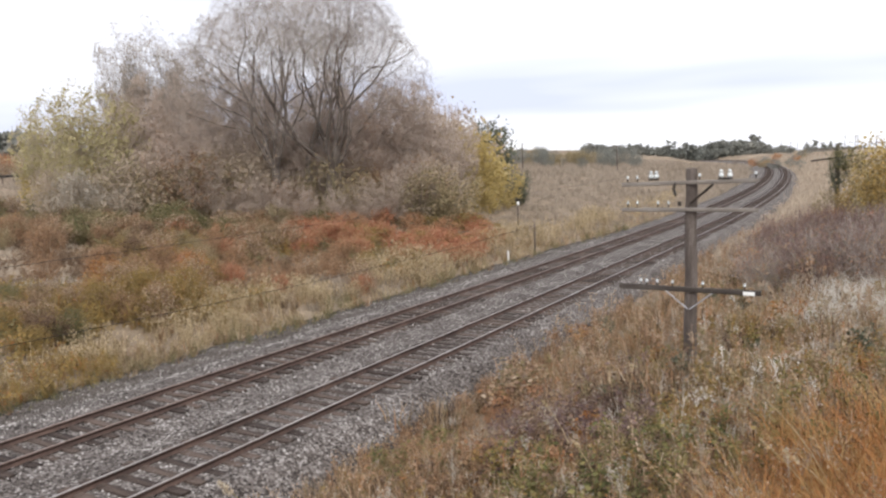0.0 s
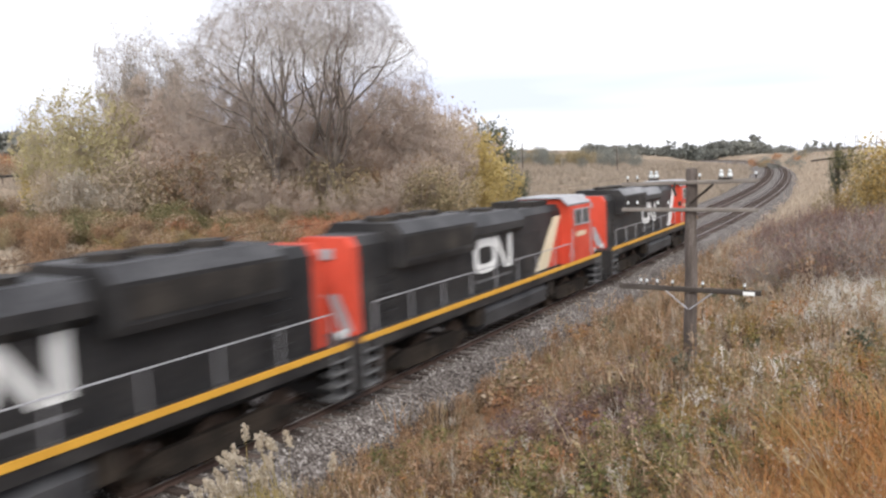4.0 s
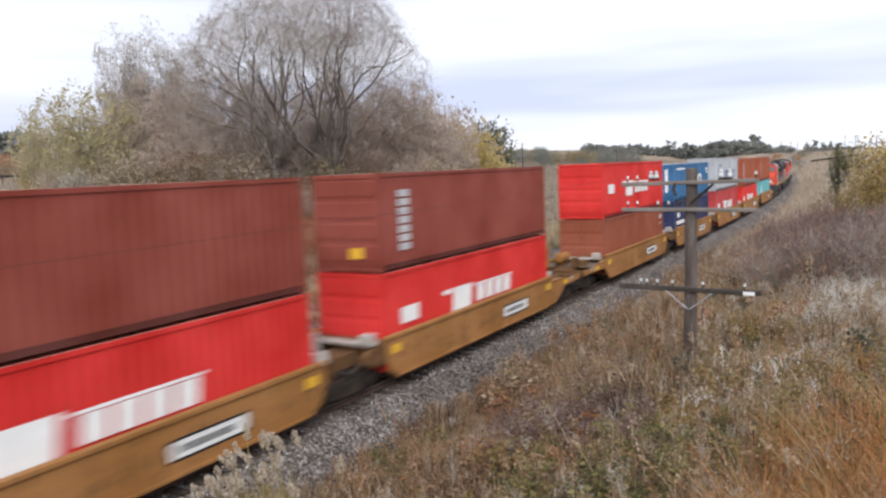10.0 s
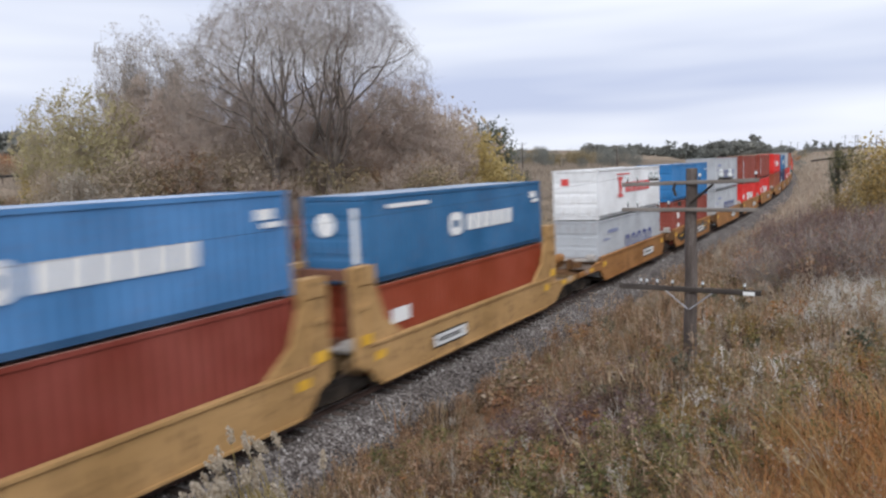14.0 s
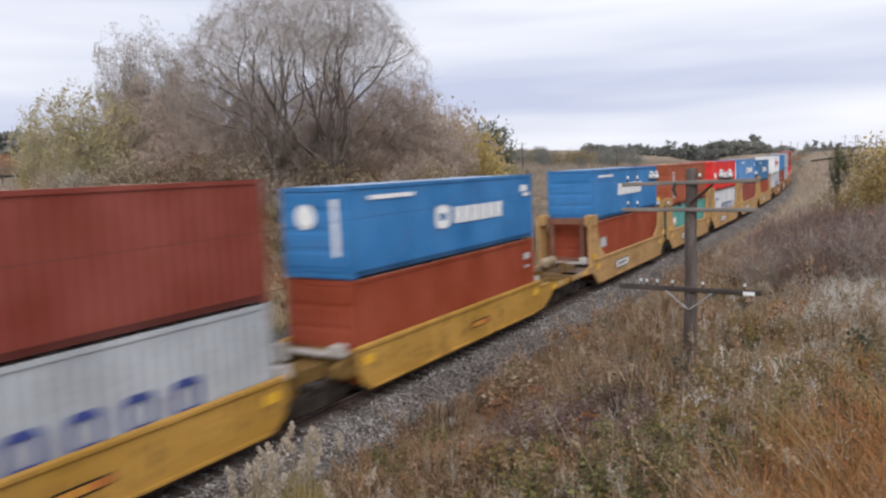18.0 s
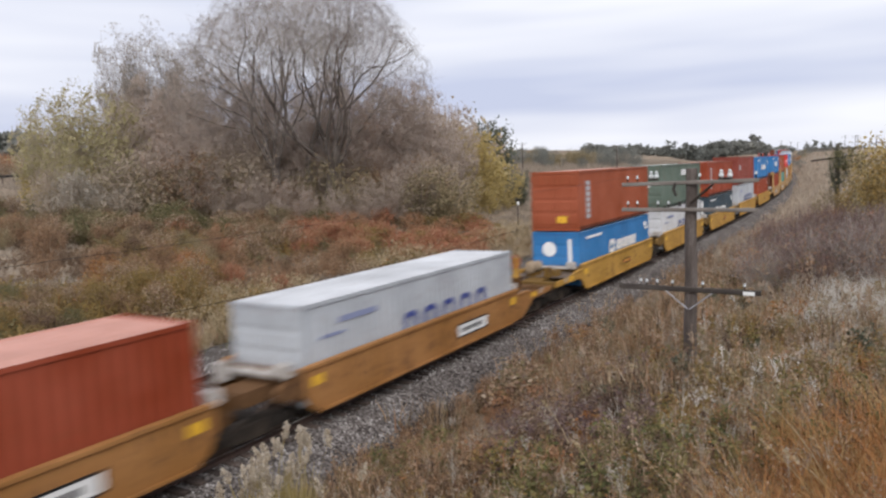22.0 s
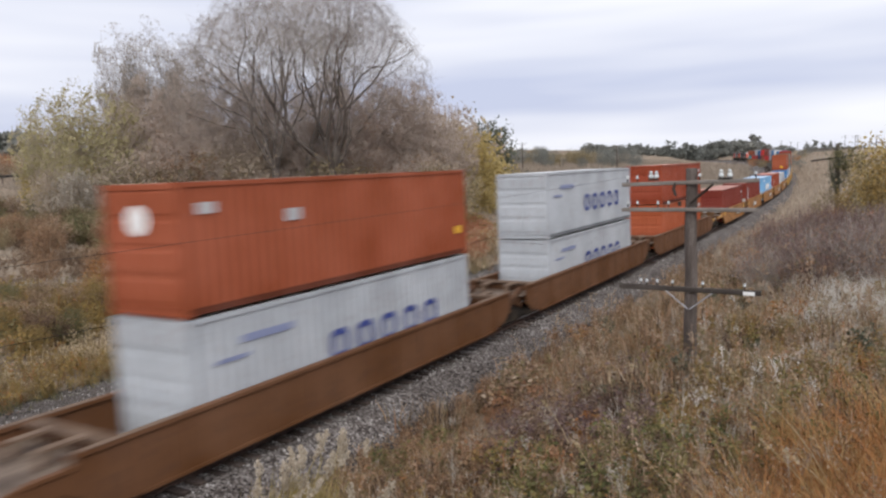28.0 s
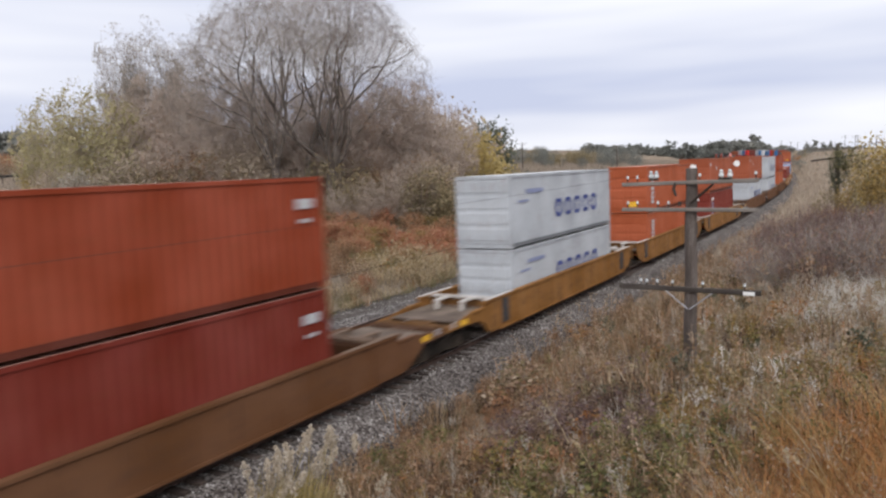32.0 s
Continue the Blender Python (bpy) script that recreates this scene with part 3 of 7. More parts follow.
def mark_set(kind, h):
    """Side markings as a list of (name, bmesh, ink); y runs from the rear end (0) to the front."""
    out, x = [], BOX_W / 2 + 0.004
    side, extra = bmesh.new(), bmesh.new()
    o, k = -BOX_L / 2, h / 2.9
    if kind == "rings":
        for i in range(5):
            y = o + 4.6 + i * 1.16
            ring(side, y, y + 0.78, 0.92 * k, 1.75 * k, 0.17, x)
        slab(extra, o + 1.5, o + 3.2, 2.12 * k, 2.30 * k, x)
        slab(extra, o + 0.7, o + 1.7, 1.78 * k, 1.88 * k, x)
        out = [("logo", side, "b"), ("lettering", extra, "g")]
    elif kind in ("disc_row", "disc_row_small"):
        a, z, hh = (4.5, 1.22, 0.62) if kind == "disc_row" else (3.4, 1.1, 0.55)
        ring(side, o + a, o + a + 0.95, (z - 0.12) * k, (z + hh + 0.14) * k, 0.26, x)
        for i in range(6):
            slab(side, o + a + 1.2 + i * 0.62, o + a + 1.72 + i * 0.62, z * k, (z + hh) * k, x, 0.05)
        slab(extra, o + 0.9, o + 3.3, 2.42 * k, 2.56 * k, x)
        slab(extra, o + 11.1, o + 11.7, 2.16 * k, 2.44 * k, x)
        slab(extra, o + 11.3, o + 11.95, 1.94 * k, 2.09 * k, x)
        e = bmesh.new()
        n = 16
        yy = -BOX_L / 2 - 0.016
        e.faces.new([e.verts.new((-0.35 + 0.36 * math.cos(2 * math.pi * q / n), yy, 1.95 * k + 0.36 * math.sin(2 * math.pi * q / n))) for q in range(n)])
        end_slab(e, 0.62, 0.82, 0.7 * k, 2.5 * k, yy)
        out = [("logo", side, "w"), ("lettering", extra, "w"), ("end_logo", e, "w")]
    elif kind == "block_row":
        slab(extra, o + 0.9, o + 1.9, 1.25 * k, 1.75 * k, x)
        slab(side, o + 4.0, o + 5.3, 1.0 * k, 1.85 * k, x, 0.12)
        slab(side, o + 3.4, o + 4.0, 1.70 * k, 1.85 * k, x)
        for i in range(4):
            slab(side, o + 5.75 + i * 0.72, o + 6.33 + i * 0.72, 1.12 * k, 1.68 * k, x, 0.06)
        slab(side, o + 5.6, o + 8.7, 1.70 * k, 1.77 * k, x)
        out = [("logo", side, "w"), ("lettering", extra, "w")]
    elif kind == "plain_row":
        for i in range(7):
            slab(side, o + 4.0 + i * 0.66, o + 4.58 + i * 0.66, 1.25 * k, 1.95 * k, x, 0.12)
        slab(extra, o + 0.8, o + 3.2, 2.42 * k, 2.54 * k, x)
        slab(extra, o + 11.0, o + 11.5, 2.1 * k, 2.5 * k, x)
        slab(extra, o + 11.4, o + 11.9, 2.18 * k, 2.34 * k, x)
        out = [("logo", side, "w"), ("lettering", extra, "w")]
    elif kind == "red_row":
        slab(side, o + 3.35, o + 4.25, 2.15 * k, 2.35 * k, x)
        slab(side, o + 3.55, o + 4.05, 1.3 * k, 2.15 * k, x)
        slab(side, o + 3.35, o + 4.25, 1.1 * k, 1.3 * k, x)
        for i in range(8):
            slab(side, o + 4.75 + i * 0.64, o + 5.2 + i * 0.64, 1.35 * k, 1.98 * k, x)
        slab(extra, o + 3.2, o + 5.6, 2.47 * k, 2.55 * k, x)
        e = bmesh.new()
        end_slab(e, -0.75, -0.35, 2.0 * k, 2.4 * k, -BOX_L / 2 - 0.016)
        out = [("logo", side, "r"), ("lettering", extra, "r"), ("end_logo", e, "r")]
    elif kind == "column":
        for i in range(7):
            slab(side, o + 1.0, o + 1.6, (0.55 + i * 0.27) * k, (0.76 + i * 0.27) * k, x)
        e = bmesh.new()
        end_slab(e, 0.1, 0.6, 0.40 * k, 0.72 * k, -BOX_L / 2 - 0.016)
        out = [("code_column", side, "s"), ("warning_label", e, "y")]
        extra.free()
    elif kind == "column_dark":
        for i in range(6):
            slab(side, o + 1.3, o + 1.95, (0.35 + i * 0.30) * k, (0.58 + i * 0.30) * k, x)
        slab(extra, o + 1.25, o + 2.0, 2.2 * k, 2.45 * k, x)
        e = bmesh.new()
        end_slab(e, -0.95, 0.4, 2.3 * k, 2.45 * k, -BOX_L / 2 - 0.016)
        out = [("code_column", side, "g"), ("lettering", extra, "w"), ("end_lettering", e, "w")]
    elif kind == "badge":
        e = bmesh.new()
        n, yy = 18, -BOX_L / 2 - 0.016
        e.faces.new([e.verts.new((-0.1 + 0.34 * math.cos(2 * math.pi * q / n), yy, 2.1 * k + 0.34 * math.sin(2 * math.pi * q / n))) for q in range(n)])
        slab(side, o + 0.5, o + 1.0, 2.2 * k, 2.45 * k, x)
        slab(side, o + 3.2, o + 3.75, 1.85 * k, 2.15 * k, x)
        slab(extra, o + 11.4, o + 11.85, 0.75 * k, 1.0 * k, x)
        out = [("end_logo", e, "w"), ("lettering", side, "s"), ("warning_label", extra, "y")]
    elif kind == "two_squares":
        slab(side, o + 1.4, o + 2.1, 1.7 * k, 2.1 * k, x)
        slab(side, o + 1.4, o + 2.1, 0.95 * k, 1.35 * k, x)
        out = [("lettering", side, "w")]
        extra.free()
    elif kind in ("patch", "patch_w"):
        slab(side, o + 0.9, o + 1.9, 1.5 * k, 2.0 * k, x)
        out = [("lettering", side, "s" if kind == "patch" else "w")]
        extra.free()
    elif kind == "disc_end":
        n, yy = 16, -BOX_L / 2 - 0.016
        side.faces.new([side.verts.new((0.1 + 0.33 * math.cos(2 * math.pi * q / n), yy, 1.95 * k + 0.33 * math.sin(2 * math.pi * q / n))) for q in range(n)])
        out = [("end_logo", side, "w")]
        slab(extra, o + 11.2, o + 11.8, 2.25 * k, 2.4 * k, x)
        out.append(("lettering", extra, "w"))
    elif kind == "column_w":
        for i in range(5):
            slab(side, o + 0.9, o + 1.9, (0.9 + i * 0.26) * k, (1.1 + i * 0.26) * k, x)
        slab(extra, o + 11.3, o + 11.8, 2.1 * k, 2.35 * k, x)
        out = [("code_column", side, "w"), ("lettering", extra, "w")]
    elif kind == "bar_row":
        for i in range(6):
            slab(side, o + 5.6 + i * 0.46, o + 6.0 + i * 0.46, 2.1 * k, 2.5 * k, x)
        n, yy, e = 16, -BOX_L / 2 - 0.016, bmesh.new()
        e.faces.new([e.verts.new((-0.25 + 0.34 * math.cos(2 * math.pi * q / n), yy, 2.05 * k + 0.34 * math.sin(2 * math.pi * q / n))) for q in range(n)])
        end_slab(e, -0.85, 0.45, 1.45 * k, 1.55 * k, yy)
        out = [("lettering", side, "w"), ("end_logo", e, "w")]
        extra.free()
    elif kind == "low_text":
        slab(side, o + 0.9, o + 1.7, 1.75 * k, 2.05 * k, x)
        slab(side, o + 0.7, o + 3.2, 1.25 * k, 1.5 * k, x)
        out = [("lettering", side, "w")]
        extra.free()
    else:
        slab(side, o + 11.2, o + 11.8, 2.1 * k, 2.35 * k, x)
        slab(side, o + 11.3, o + 11.7, 1.75 * k, 1.85 * k, x)
        out = [("lettering", side, "s")]
        extra.free()
    return out


MARK_CACHE = {}


def container(h, colour, kind):
    root = new("shipping_container")
    tagged(root, WORDS[colour] + " corrugated steel shipping container riding in a well car", "shipping container", "containers on the train")
    walls, fr, door, cast, roof, rod, rail = shell_meshes(h)
    m = paint("paint_" + colour, PAINTS[colour])
    use("wall", walls, m, root)
    # Roof colour is lightened: sky sheen is put into it along with fading.
    use("roof", roof, paint("skylit_chalky_" + colour, tuple(0.62 * v + w for v, w in zip(PAINTS[colour], (0.30, 0.19, 0.155) if colour in REDS else (0.26, 0.26, 0.26))), (0.22, 0.13, 0.09), 0.3, 0.45), root)["label"] = "faded roof, painted paler for sky sheen"
    use("frame", fr, m, root)
    # Bottom rails: grime plus a darkened colour that stands for shade under the wall.
    shade_grime = paint("shaded_grimy_rail_" + colour, tuple(0.42 * v for v in PAINTS[colour]), (0.04, 0.03, 0.025), 0.6, 0.75)
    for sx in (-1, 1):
        use("bottom_rail", rail, shade_grime, root, Matrix.Diagonal((sx, 1, 1, 1)))["label"] = "grimy bottom rail, painted darker for shade"
    d = use("door", door, m, root)
    d2 = use("door", door, m, root, Matrix.Translation((0, 0, 0)) @ Matrix.Diagonal((-1, 1, 1, 1)))
    for leaf in (d, d2):
        for xx in (0.28, 0.82):
            use("lock_rod", rod, m, leaf, Matrix.Translation((xx, 0, 0)))
    for sx in (-1, 1):
        for sy in (-1, 1):
            for z in (0.0, h - 0.118):
                use("corner_casting", cast, m, root, Matrix.Translation((sx * (BOX_W / 2 - 0.088), sy * (BOX_L / 2 - 0.088), z)))
    key = (kind, h)
    if key not in MARK_CACHE:
        got = []
        for name, bm, ink in mark_set(kind, h):
            for me in piece_meshes(name, bm):
                me.materials.append(INK[ink])
                got.append((name, me))
        MARK_CACHE[key] = got
    for name, me in MARK_CACHE[key]:
        part_of(name, me, None, root)
    return root


# ---- running gear
def wheel_mesh(r):
    bm = bmesh.new()
    prof = [(0.0, 0.12), (0.05, 0.12), (0.06, r * 0.55), (0.02, r * 0.82), (0.02, r * 0.9), (-0.03, r), (0.08, r * 0.985), (0.105, r * 1.05), (0.13, r * 1.05), (0.13, r * 0.85), (0.09, r * 0.55), (0.10, 0.12)]
    n = 14
    rows = [[bm.verts.new((x, q * math.cos(2 * math.pi * k / n), q * math.sin(2 * math.pi * k / n))) for k in range(n)] for x, q in prof]
    for a, b in zip(rows, rows[1:]):
        for k in range(n):
            bm.faces.new((a[k], a[(k + 1) % n], b[(k + 1) % n], b[k]))
    bm.faces.new(rows[0])
    me = bpy.data.meshes.new("wheel")
    bm.to_mesh(me)
    bm.free()
    me.materials.append(surf("wheel_steel", [(0.02, 0.016, 0.013), (0.07, 0.05, 0.04), (0.14, 0.10, 0.08)], 2, 14, 0.65, metal=0.4))
    return me


WHEEL, BIG_WHEEL = wheel_mesh(0.42), wheel_mesh(0.51)


def truck_frame(axles, r):
    bm = bmesh.new()
    a0, a1 = axles[0], axles[-1]
    for sx in (-1, 1):
        xs = sorted((sx * 0.92, sx * 1.10))
        extrude_yz(bm, [(a0 - 0.35, r + 0.12), (a0 - 0.35, r - 0.10), (a0 + 0.25, r - 0.12), (a0 + 0.5, 0.22), (a1 - 0.5, 0.22), (a1 - 0.25, r - 0.12), (a1 + 0.35, r - 0.10), (a1 + 0.35, r + 0.12), (a1 - 0.4, r + 0.30), (a0 + 0.4, r + 0.30)], *xs)
        for y in axles:
            tube(bm, [(sx * 1.08, y, r), (sx * 1.2, y, r)], 0.13, 10)
        for i in range(3):
            tube(bm, [(sx * 1.12, (a0 + a1) / 2 - 0.2 + i * 0.2, 0.26), (sx * 1.12, (a0 + a1) / 2 - 0.2 + i * 0.2, 0.62)], 0.075, 8)
    box(bm, -1.1, 1.1, (a0 + a1) / 2 - 0.2, (a0 + a1) / 2 + 0.2, 0.42, 0.78)
    for y in axles:
        tube(bm, [(-0.8, y, r), (0.8, y, r)], 0.08, 8)
    return bm


def add_truck(root, y, axles, r, wheel):
    t = part("truck", truck_frame(axles, r), M_GRIME, root, "grimy cast steel truck")
    t.matrix_basis = Matrix.Translation((0, y, 0))
    for a in axles:
        for sx in (-1, 1):
            w = part_of("wheel", wheel, None, t)
            w.matrix_basis = Matrix.Translation((sx * 0.70, a, r)) @ Matrix.Diagonal((sx, 1, 1, 1))


def well_car(style, first, last, back=0.0):
    """One platform of an articulated well car, its middle at the origin, rail top at z 0."""
    look_of = {"ochre": (0.50, 0.225, 0.06), "tan": (0.62, 0.37, 0.145), "yellow": (0.66, 0.36, 0.06), "rust": (0.29, 0.115, 0.036), "gold": (0.52, 0.225, 0.042)}
    words = {"ochre": "ochre yellow", "tan": "tan", "yellow": "bright yellow", "rust": "rusty brown", "gold": "dull golden yellow"}
    m = paint("well_" + style, tuple(v * {"rust": 0.38, "gold": 0.40, "ochre": 0.56, "tan": 0.62, "yellow": 0.60}[style] for v in look_of[style]), (0.075, 0.042, 0.028), 0.8, 0.6)
    grimy = paint("grimy_" + style, tuple(v * 0.22 for v in look_of[style]), (0.05, 0.03, 0.022), 0.9, 0.75)
    pale = surf("worn_walkway", [(0.30, 0.27, 0.24), (0.52, 0.49, 0.46)], 2, 10, 0.7)
    root = new("well_car")
    tagged(root, words[style] + " steel well car of the container train", "well car", "well cars of the train")
    long = style in ("rust", "gold")
    S = 9.0 if long else (6.6 if style == "tan" else 6.3)
    B = 8.1 if long else S
    half = 9.77 if long else 7.735
    for sx in (-1, 1):
        bm = bmesh.new()
        xs = sorted((sx * 1.36, sx * 1.41))
        cut = 1.3 if long else 0.55
        low = [[(S, 0.30)] if first else [(S - cut, 0.30), (S - cut * 0.4, 0.46), (S, 0.80)], [(S - 0.6, 0.30), (S - 0.25, 0.42), (S, 0.70)] if last else [(S - cut, 0.30), (S - cut * 0.4, 0.46), (S, 0.80)]]
        extrude_yz(bm, [(-y, z) for y, z in low[1][::-1]] + low[0] + [(S, 1.50), (-S, 1.50)], *xs)
        for sy, outer in ((1, first), (-1, last)):
            if outer:
                top = 1.22 if style == "tan" else 1.30
                under = [(S, 0.30), (S + 0.4, 0.34), (S + 0.9, 0.60), (S + 1.4, 0.90)] if sy > 0 else [(S, 0.70), (S + 0.4, 0.90)]
                extrude_yz(bm, [(sy * y, z) for y, z in under] + [(sy * (half + 1.9), 0.95), (sy * (half + 1.9), 1.16), (sy * (S + 1.9), 1.18), (sy * (S + 0.9), top), (sy * S, top)], *xs)
                box(bm, *sorted((sx * 1.30, sx * 1.45)), *sorted((sy * S, sy * (S + 0.9))), top - 0.05, top + 0.02)
        xt = sorted((sx * 1.28, sx * 1.47))
        box(bm, *xt, -S, S, 1.46, 1.54)
        box(bm, *sorted((sx * 1.30, sx * 1.46)), -S + cut, S - cut, 0.27, 0.34)
        n = 13 if long else 7
        if long:
            for i in range(n):
                y = -S + 1.3 + i * (2 * S - 2.6) / (n - 1)
                box(bm, *sorted((sx * 1.41, sx * 1.445)), y - 0.05, y + 0.05, 0.34, 1.46)
        part("side_sill", bm, m, root)
        if not long:
            bm = bmesh.new()
            for y in (-S + 0.5, S - 0.5):
                slab(bm, y - 0.22, y + 0.22, 1.0, 1.26, sx * 1.414)
            parts("warning_label", bm, M_SIGNY, root, "yellow reflective patch")
    if style in ("ochre", "tan", "yellow"):
        bm, bk = bmesh.new(), bmesh.new()
        a = 1.4 if style != "tan" else -3.2
        if style == "yellow":
            a = 0.2
        a -= back
        w_, z_ = (1.3, 0.12) if style == "yellow" else (2.2, 0.0)
        box(bk, 1.41, 1.422, a, a + w_, 0.60 + z_, 1.08 - z_)
        plate = part("sign_panel", bk, M_BLACKP, root, "black-bordered sign panel")
        box(bm, 1.422, 1.428, a + 0.06, a + w_ - 0.06, 0.66 + z_ * 0.9, 1.02 - z_ * 0.9)
        w = part("panel_face", bm, M_WHITE if style != "yellow" else surf("sign_red", [(0.35, 0.06, 0.03), (0.5, 0.1, 0.05)], 2, 10, 0.6), plate, "painted panel face")
        bm = bmesh.new()
        for i in range(3):
            slab(bm, a + w_ * (0.15 + i * 0.23), a + w_ * (0.31 + i * 0.23), 0.76, 0.92, 1.431)
        parts("lettering", bm, M_BLACKP if style != "yellow" else M_YELLOW, plate)
    # floor members of the well
    bm = bmesh.new()
    for i in range(7):
        y = -S + 0.5 + i * (2 * S - 1.0) / 6
        box(bm, -1.36, 1.36, y - 0.12, y + 0.12, 0.28, FLOOR_Z - 0.005)
    parts("floor_beam", bm, M_GRIME, root)
    for sy, outer in ((1, first), (-1, last)):
        # end platform, narrower than the well
        bm = bmesh.new()
        e0, e1 = S - 0.05, half - 0.12 + (2.0 if outer else 0.0)
        ys = sorted((sy * e0, sy * e1))
        box(bm, -0.45, 0.45, *ys, 0.72, 1.115)
        box(bm, -1.40, 1.40, *sorted((sy * (B - 0.35), sy * (B + 0.05))), 0.78, 1.40)
        if outer:
            for sx in (-1, 1):
                box(bm, *sorted((sx * 1.22, sx * 1.355)), *ys, 0.92, 1.12)
            box(bm, -1.40, 1.40, *sorted((sy * (e1 - 0.3), sy * e1)), 0.90, 1.14)
        else:
            for sx in (-1, 1):
                extrude_yz(bm, [(sy * e0, 1.42), (sy * (e0 + 0.7), 1.10), (sy * (e0 + 0.7), 0.85), (sy * e0, 0.60)], *sorted((sx * 0.95, sx * 1.15)))
        parts("end_platform", bm, grimy, root)
        if long or outer:
            bm = boxes((-1.34, 1.34, *sorted((sy * (B + 0.055), sy * (S + (1.9 if outer else 0.3)))), 1.125, 1.155))
            part("deck_plate", bm, surf("dusty_deck", [(0.05, 0.036, 0.027), (0.11, 0.08, 0.06), (0.20, 0.155, 0.12)], 1.5, 9, 0.85), root, "dusty brown end deck")
        bm = bmesh.new()
        if long:
            box(bm, -1.27, 1.27, *sorted((sy * (B - 0.12), sy * (B + 0.14))), 1.46, 1.53)
            for sx in (-1, 1):
                box(bm, *sorted((sx * 0.42, sx * 0.64)), *sorted((sy * (B + 0.145), sy * (S + 0.1))), 1.46, 1.52)
                box(bm, *sorted((sx * 0.46, sx * 0.60)), *sorted((sy * (S - 0.05), sy * (S + 0.09))), 1.16, 1.455)
                box(bm, *sorted((sx * 1.29, sx * 1.46)), *sorted((sy * 6.5, sy * (S - 0.1))), 1.545, 1.555)
        else:
            box(bm, -1.2, 1.2, *sorted((sy * (S + 0.15), sy * (S + 0.42))), 1.34, 1.42)
            box(bm, -1.1, -0.7, *sorted((sy * (S + 0.45), sy * (S + 0.65))), 1.13, 1.62)
            box(bm, 0.75, 1.15, *sorted((sy * (S + 0.15), sy * (S + 0.45))), 1.42, 1.66)
        parts("walkway", bm, pale if style != "rust" else surf("rusty_walkway", [(0.09, 0.055, 0.035), (0.19, 0.13, 0.09)], 2, 10, 0.8), root, "worn walkway and crossbar")
        if outer:
            if not long:
                bm = bmesh.new()
                ya = S + 1.0
                tube(bm, [(-0.45, sy * (ya - 0.05), 1.55), (-0.45, sy * ya, 1.55), (-0.45, sy * (ya + 1.0), 1.55), (-0.45, sy * (ya + 1.05), 1.55)], [0.14, 0.25, 0.25, 0.14], 14)
                part("brake_reservoir", bm, m if style == "ochre" else surf("dusty_cream", [(0.16, 0.115, 0.075), (0.28, 0.215, 0.145), (0.38, 0.305, 0.22)], 1.5, 9, 0.7), root, "dusty brake reservoir")
                bm = boxes((-0.68, -0.22, *sorted((sy * (ya + 0.15), sy * (ya + 0.27))), 1.156, 1.34), (-0.68, -0.22, *sorted((sy * (ya + 0.73), sy * (ya + 0.85))), 1.156, 1.34), (0.2, 0.75, *sorted((sy * (ya + 0.1), sy * (ya + 0.6))), 1.156, 1.42), (0.3, 0.6, *sorted((sy * (ya + 0.85), sy * (ya + 1.1))), 1.156, 1.62))
                tube(bm, [(0.47, sy * (ya - 0.4), 1.25), (0.47, sy * (ya + 1.1), 1.25)], 0.045, 6)
                parts("brake_gear", bm, grimy, root, "brake valves and saddles")
                bm = bmesh.new()
                yw = S + 2.35
                for k in range(14):
                    a0, a1 = 6.2832 * k / 14, 6.2832 * (k + 1) / 14
                    tube(bm, [(-0.95 + 0.27 * math.cos(a0), sy * (yw + 0.16), 1.92 + 0.27 * math.sin(a0)), (-0.95 + 0.27 * math.cos(a1), sy * (yw + 0.16), 1.92 + 0.27 * math.sin(a1))], 0.022, 5)
                for k in range(4):
                    a0 = 0.4 + 1.5708 * k
                    tube(bm, [(-0.95, sy * (yw + 0.16), 1.92), (-0.95 + 0.27 * math.cos(a0), sy * (yw + 0.16), 1.92 + 0.27 * math.sin(a0))], 0.016, 5)
                part("hand_wheel", bm, surf("red_lead", [(0.26, 0.06, 0.025), (0.42, 0.11, 0.05)], 2, 10, 0.7), root, "rusty red brake hand wheel")
                bm = boxes((-1.08, -0.82, *sorted((sy * (yw - 0.02), sy * (yw + 0.12))), 1.12, 2.08))
                part("brake_stand", bm, m, root)
            bm = bmesh.new()
            for k in range(3):
                slab(bm, sy * (S + 2.2) - 0.22, sy * (S + 2.2) + 0.22, 1.03 + 0.07 * k, 1.06 + 0.07 * k, 1.4135)
            parts("stencilled_data", bm, INK["s"], root)
            bm = boxes((-0.16, 0.16, *sorted((sy * (e1 - 0.2), sy * (e1 + 0.42))), 0.72, 0.98), (-0.24, 0.24, *sorted((sy * (e1 + 0.3), sy * (e1 + 0.58))), 0.68, 1.02))
            part("coupler", bm, M_GRIME, root, "rusty knuckle coupler")
            bm = bmesh.new()
            slab(bm, sy * (S + 1.5) - 0.24, sy * (S + 1.5) + 0.24, 0.98, 1.16, 1.4135)
            parts("warning_label", bm, M_SIGNY, root)
        if style == "tan":
            for sx in (-1, 1):
                bm = bmesh.new()
                extrude_yz(bm, [(sy * (S - 1.75), 1.54), (sy * (S - 0.85), 2.15), (sy * (S - 0.45), 3.1), (sy * (S - 0.42), 3.72), (sy * (S + 0.55), 3.72), (sy * (S + 0.62), 3.2), (sy * (S + 0.55), 1.0), (sy * (S - 0.4), 0.6), (sy * (S - 1.0), 1.0)], *sorted((sx * 1.27, sx * 1.40)))
                box(bm, *sorted((sx * 1.05, sx * 1.46)), *sorted((sy * (S - 0.35), sy * (S + 0.45))), 3.25, 3.74)
                box(bm, *sorted((sx * 1.40, sx * 1.44)), *sorted((sy * (S - 0.2), sy * (S + 0.05))), 1.5, 3.2)
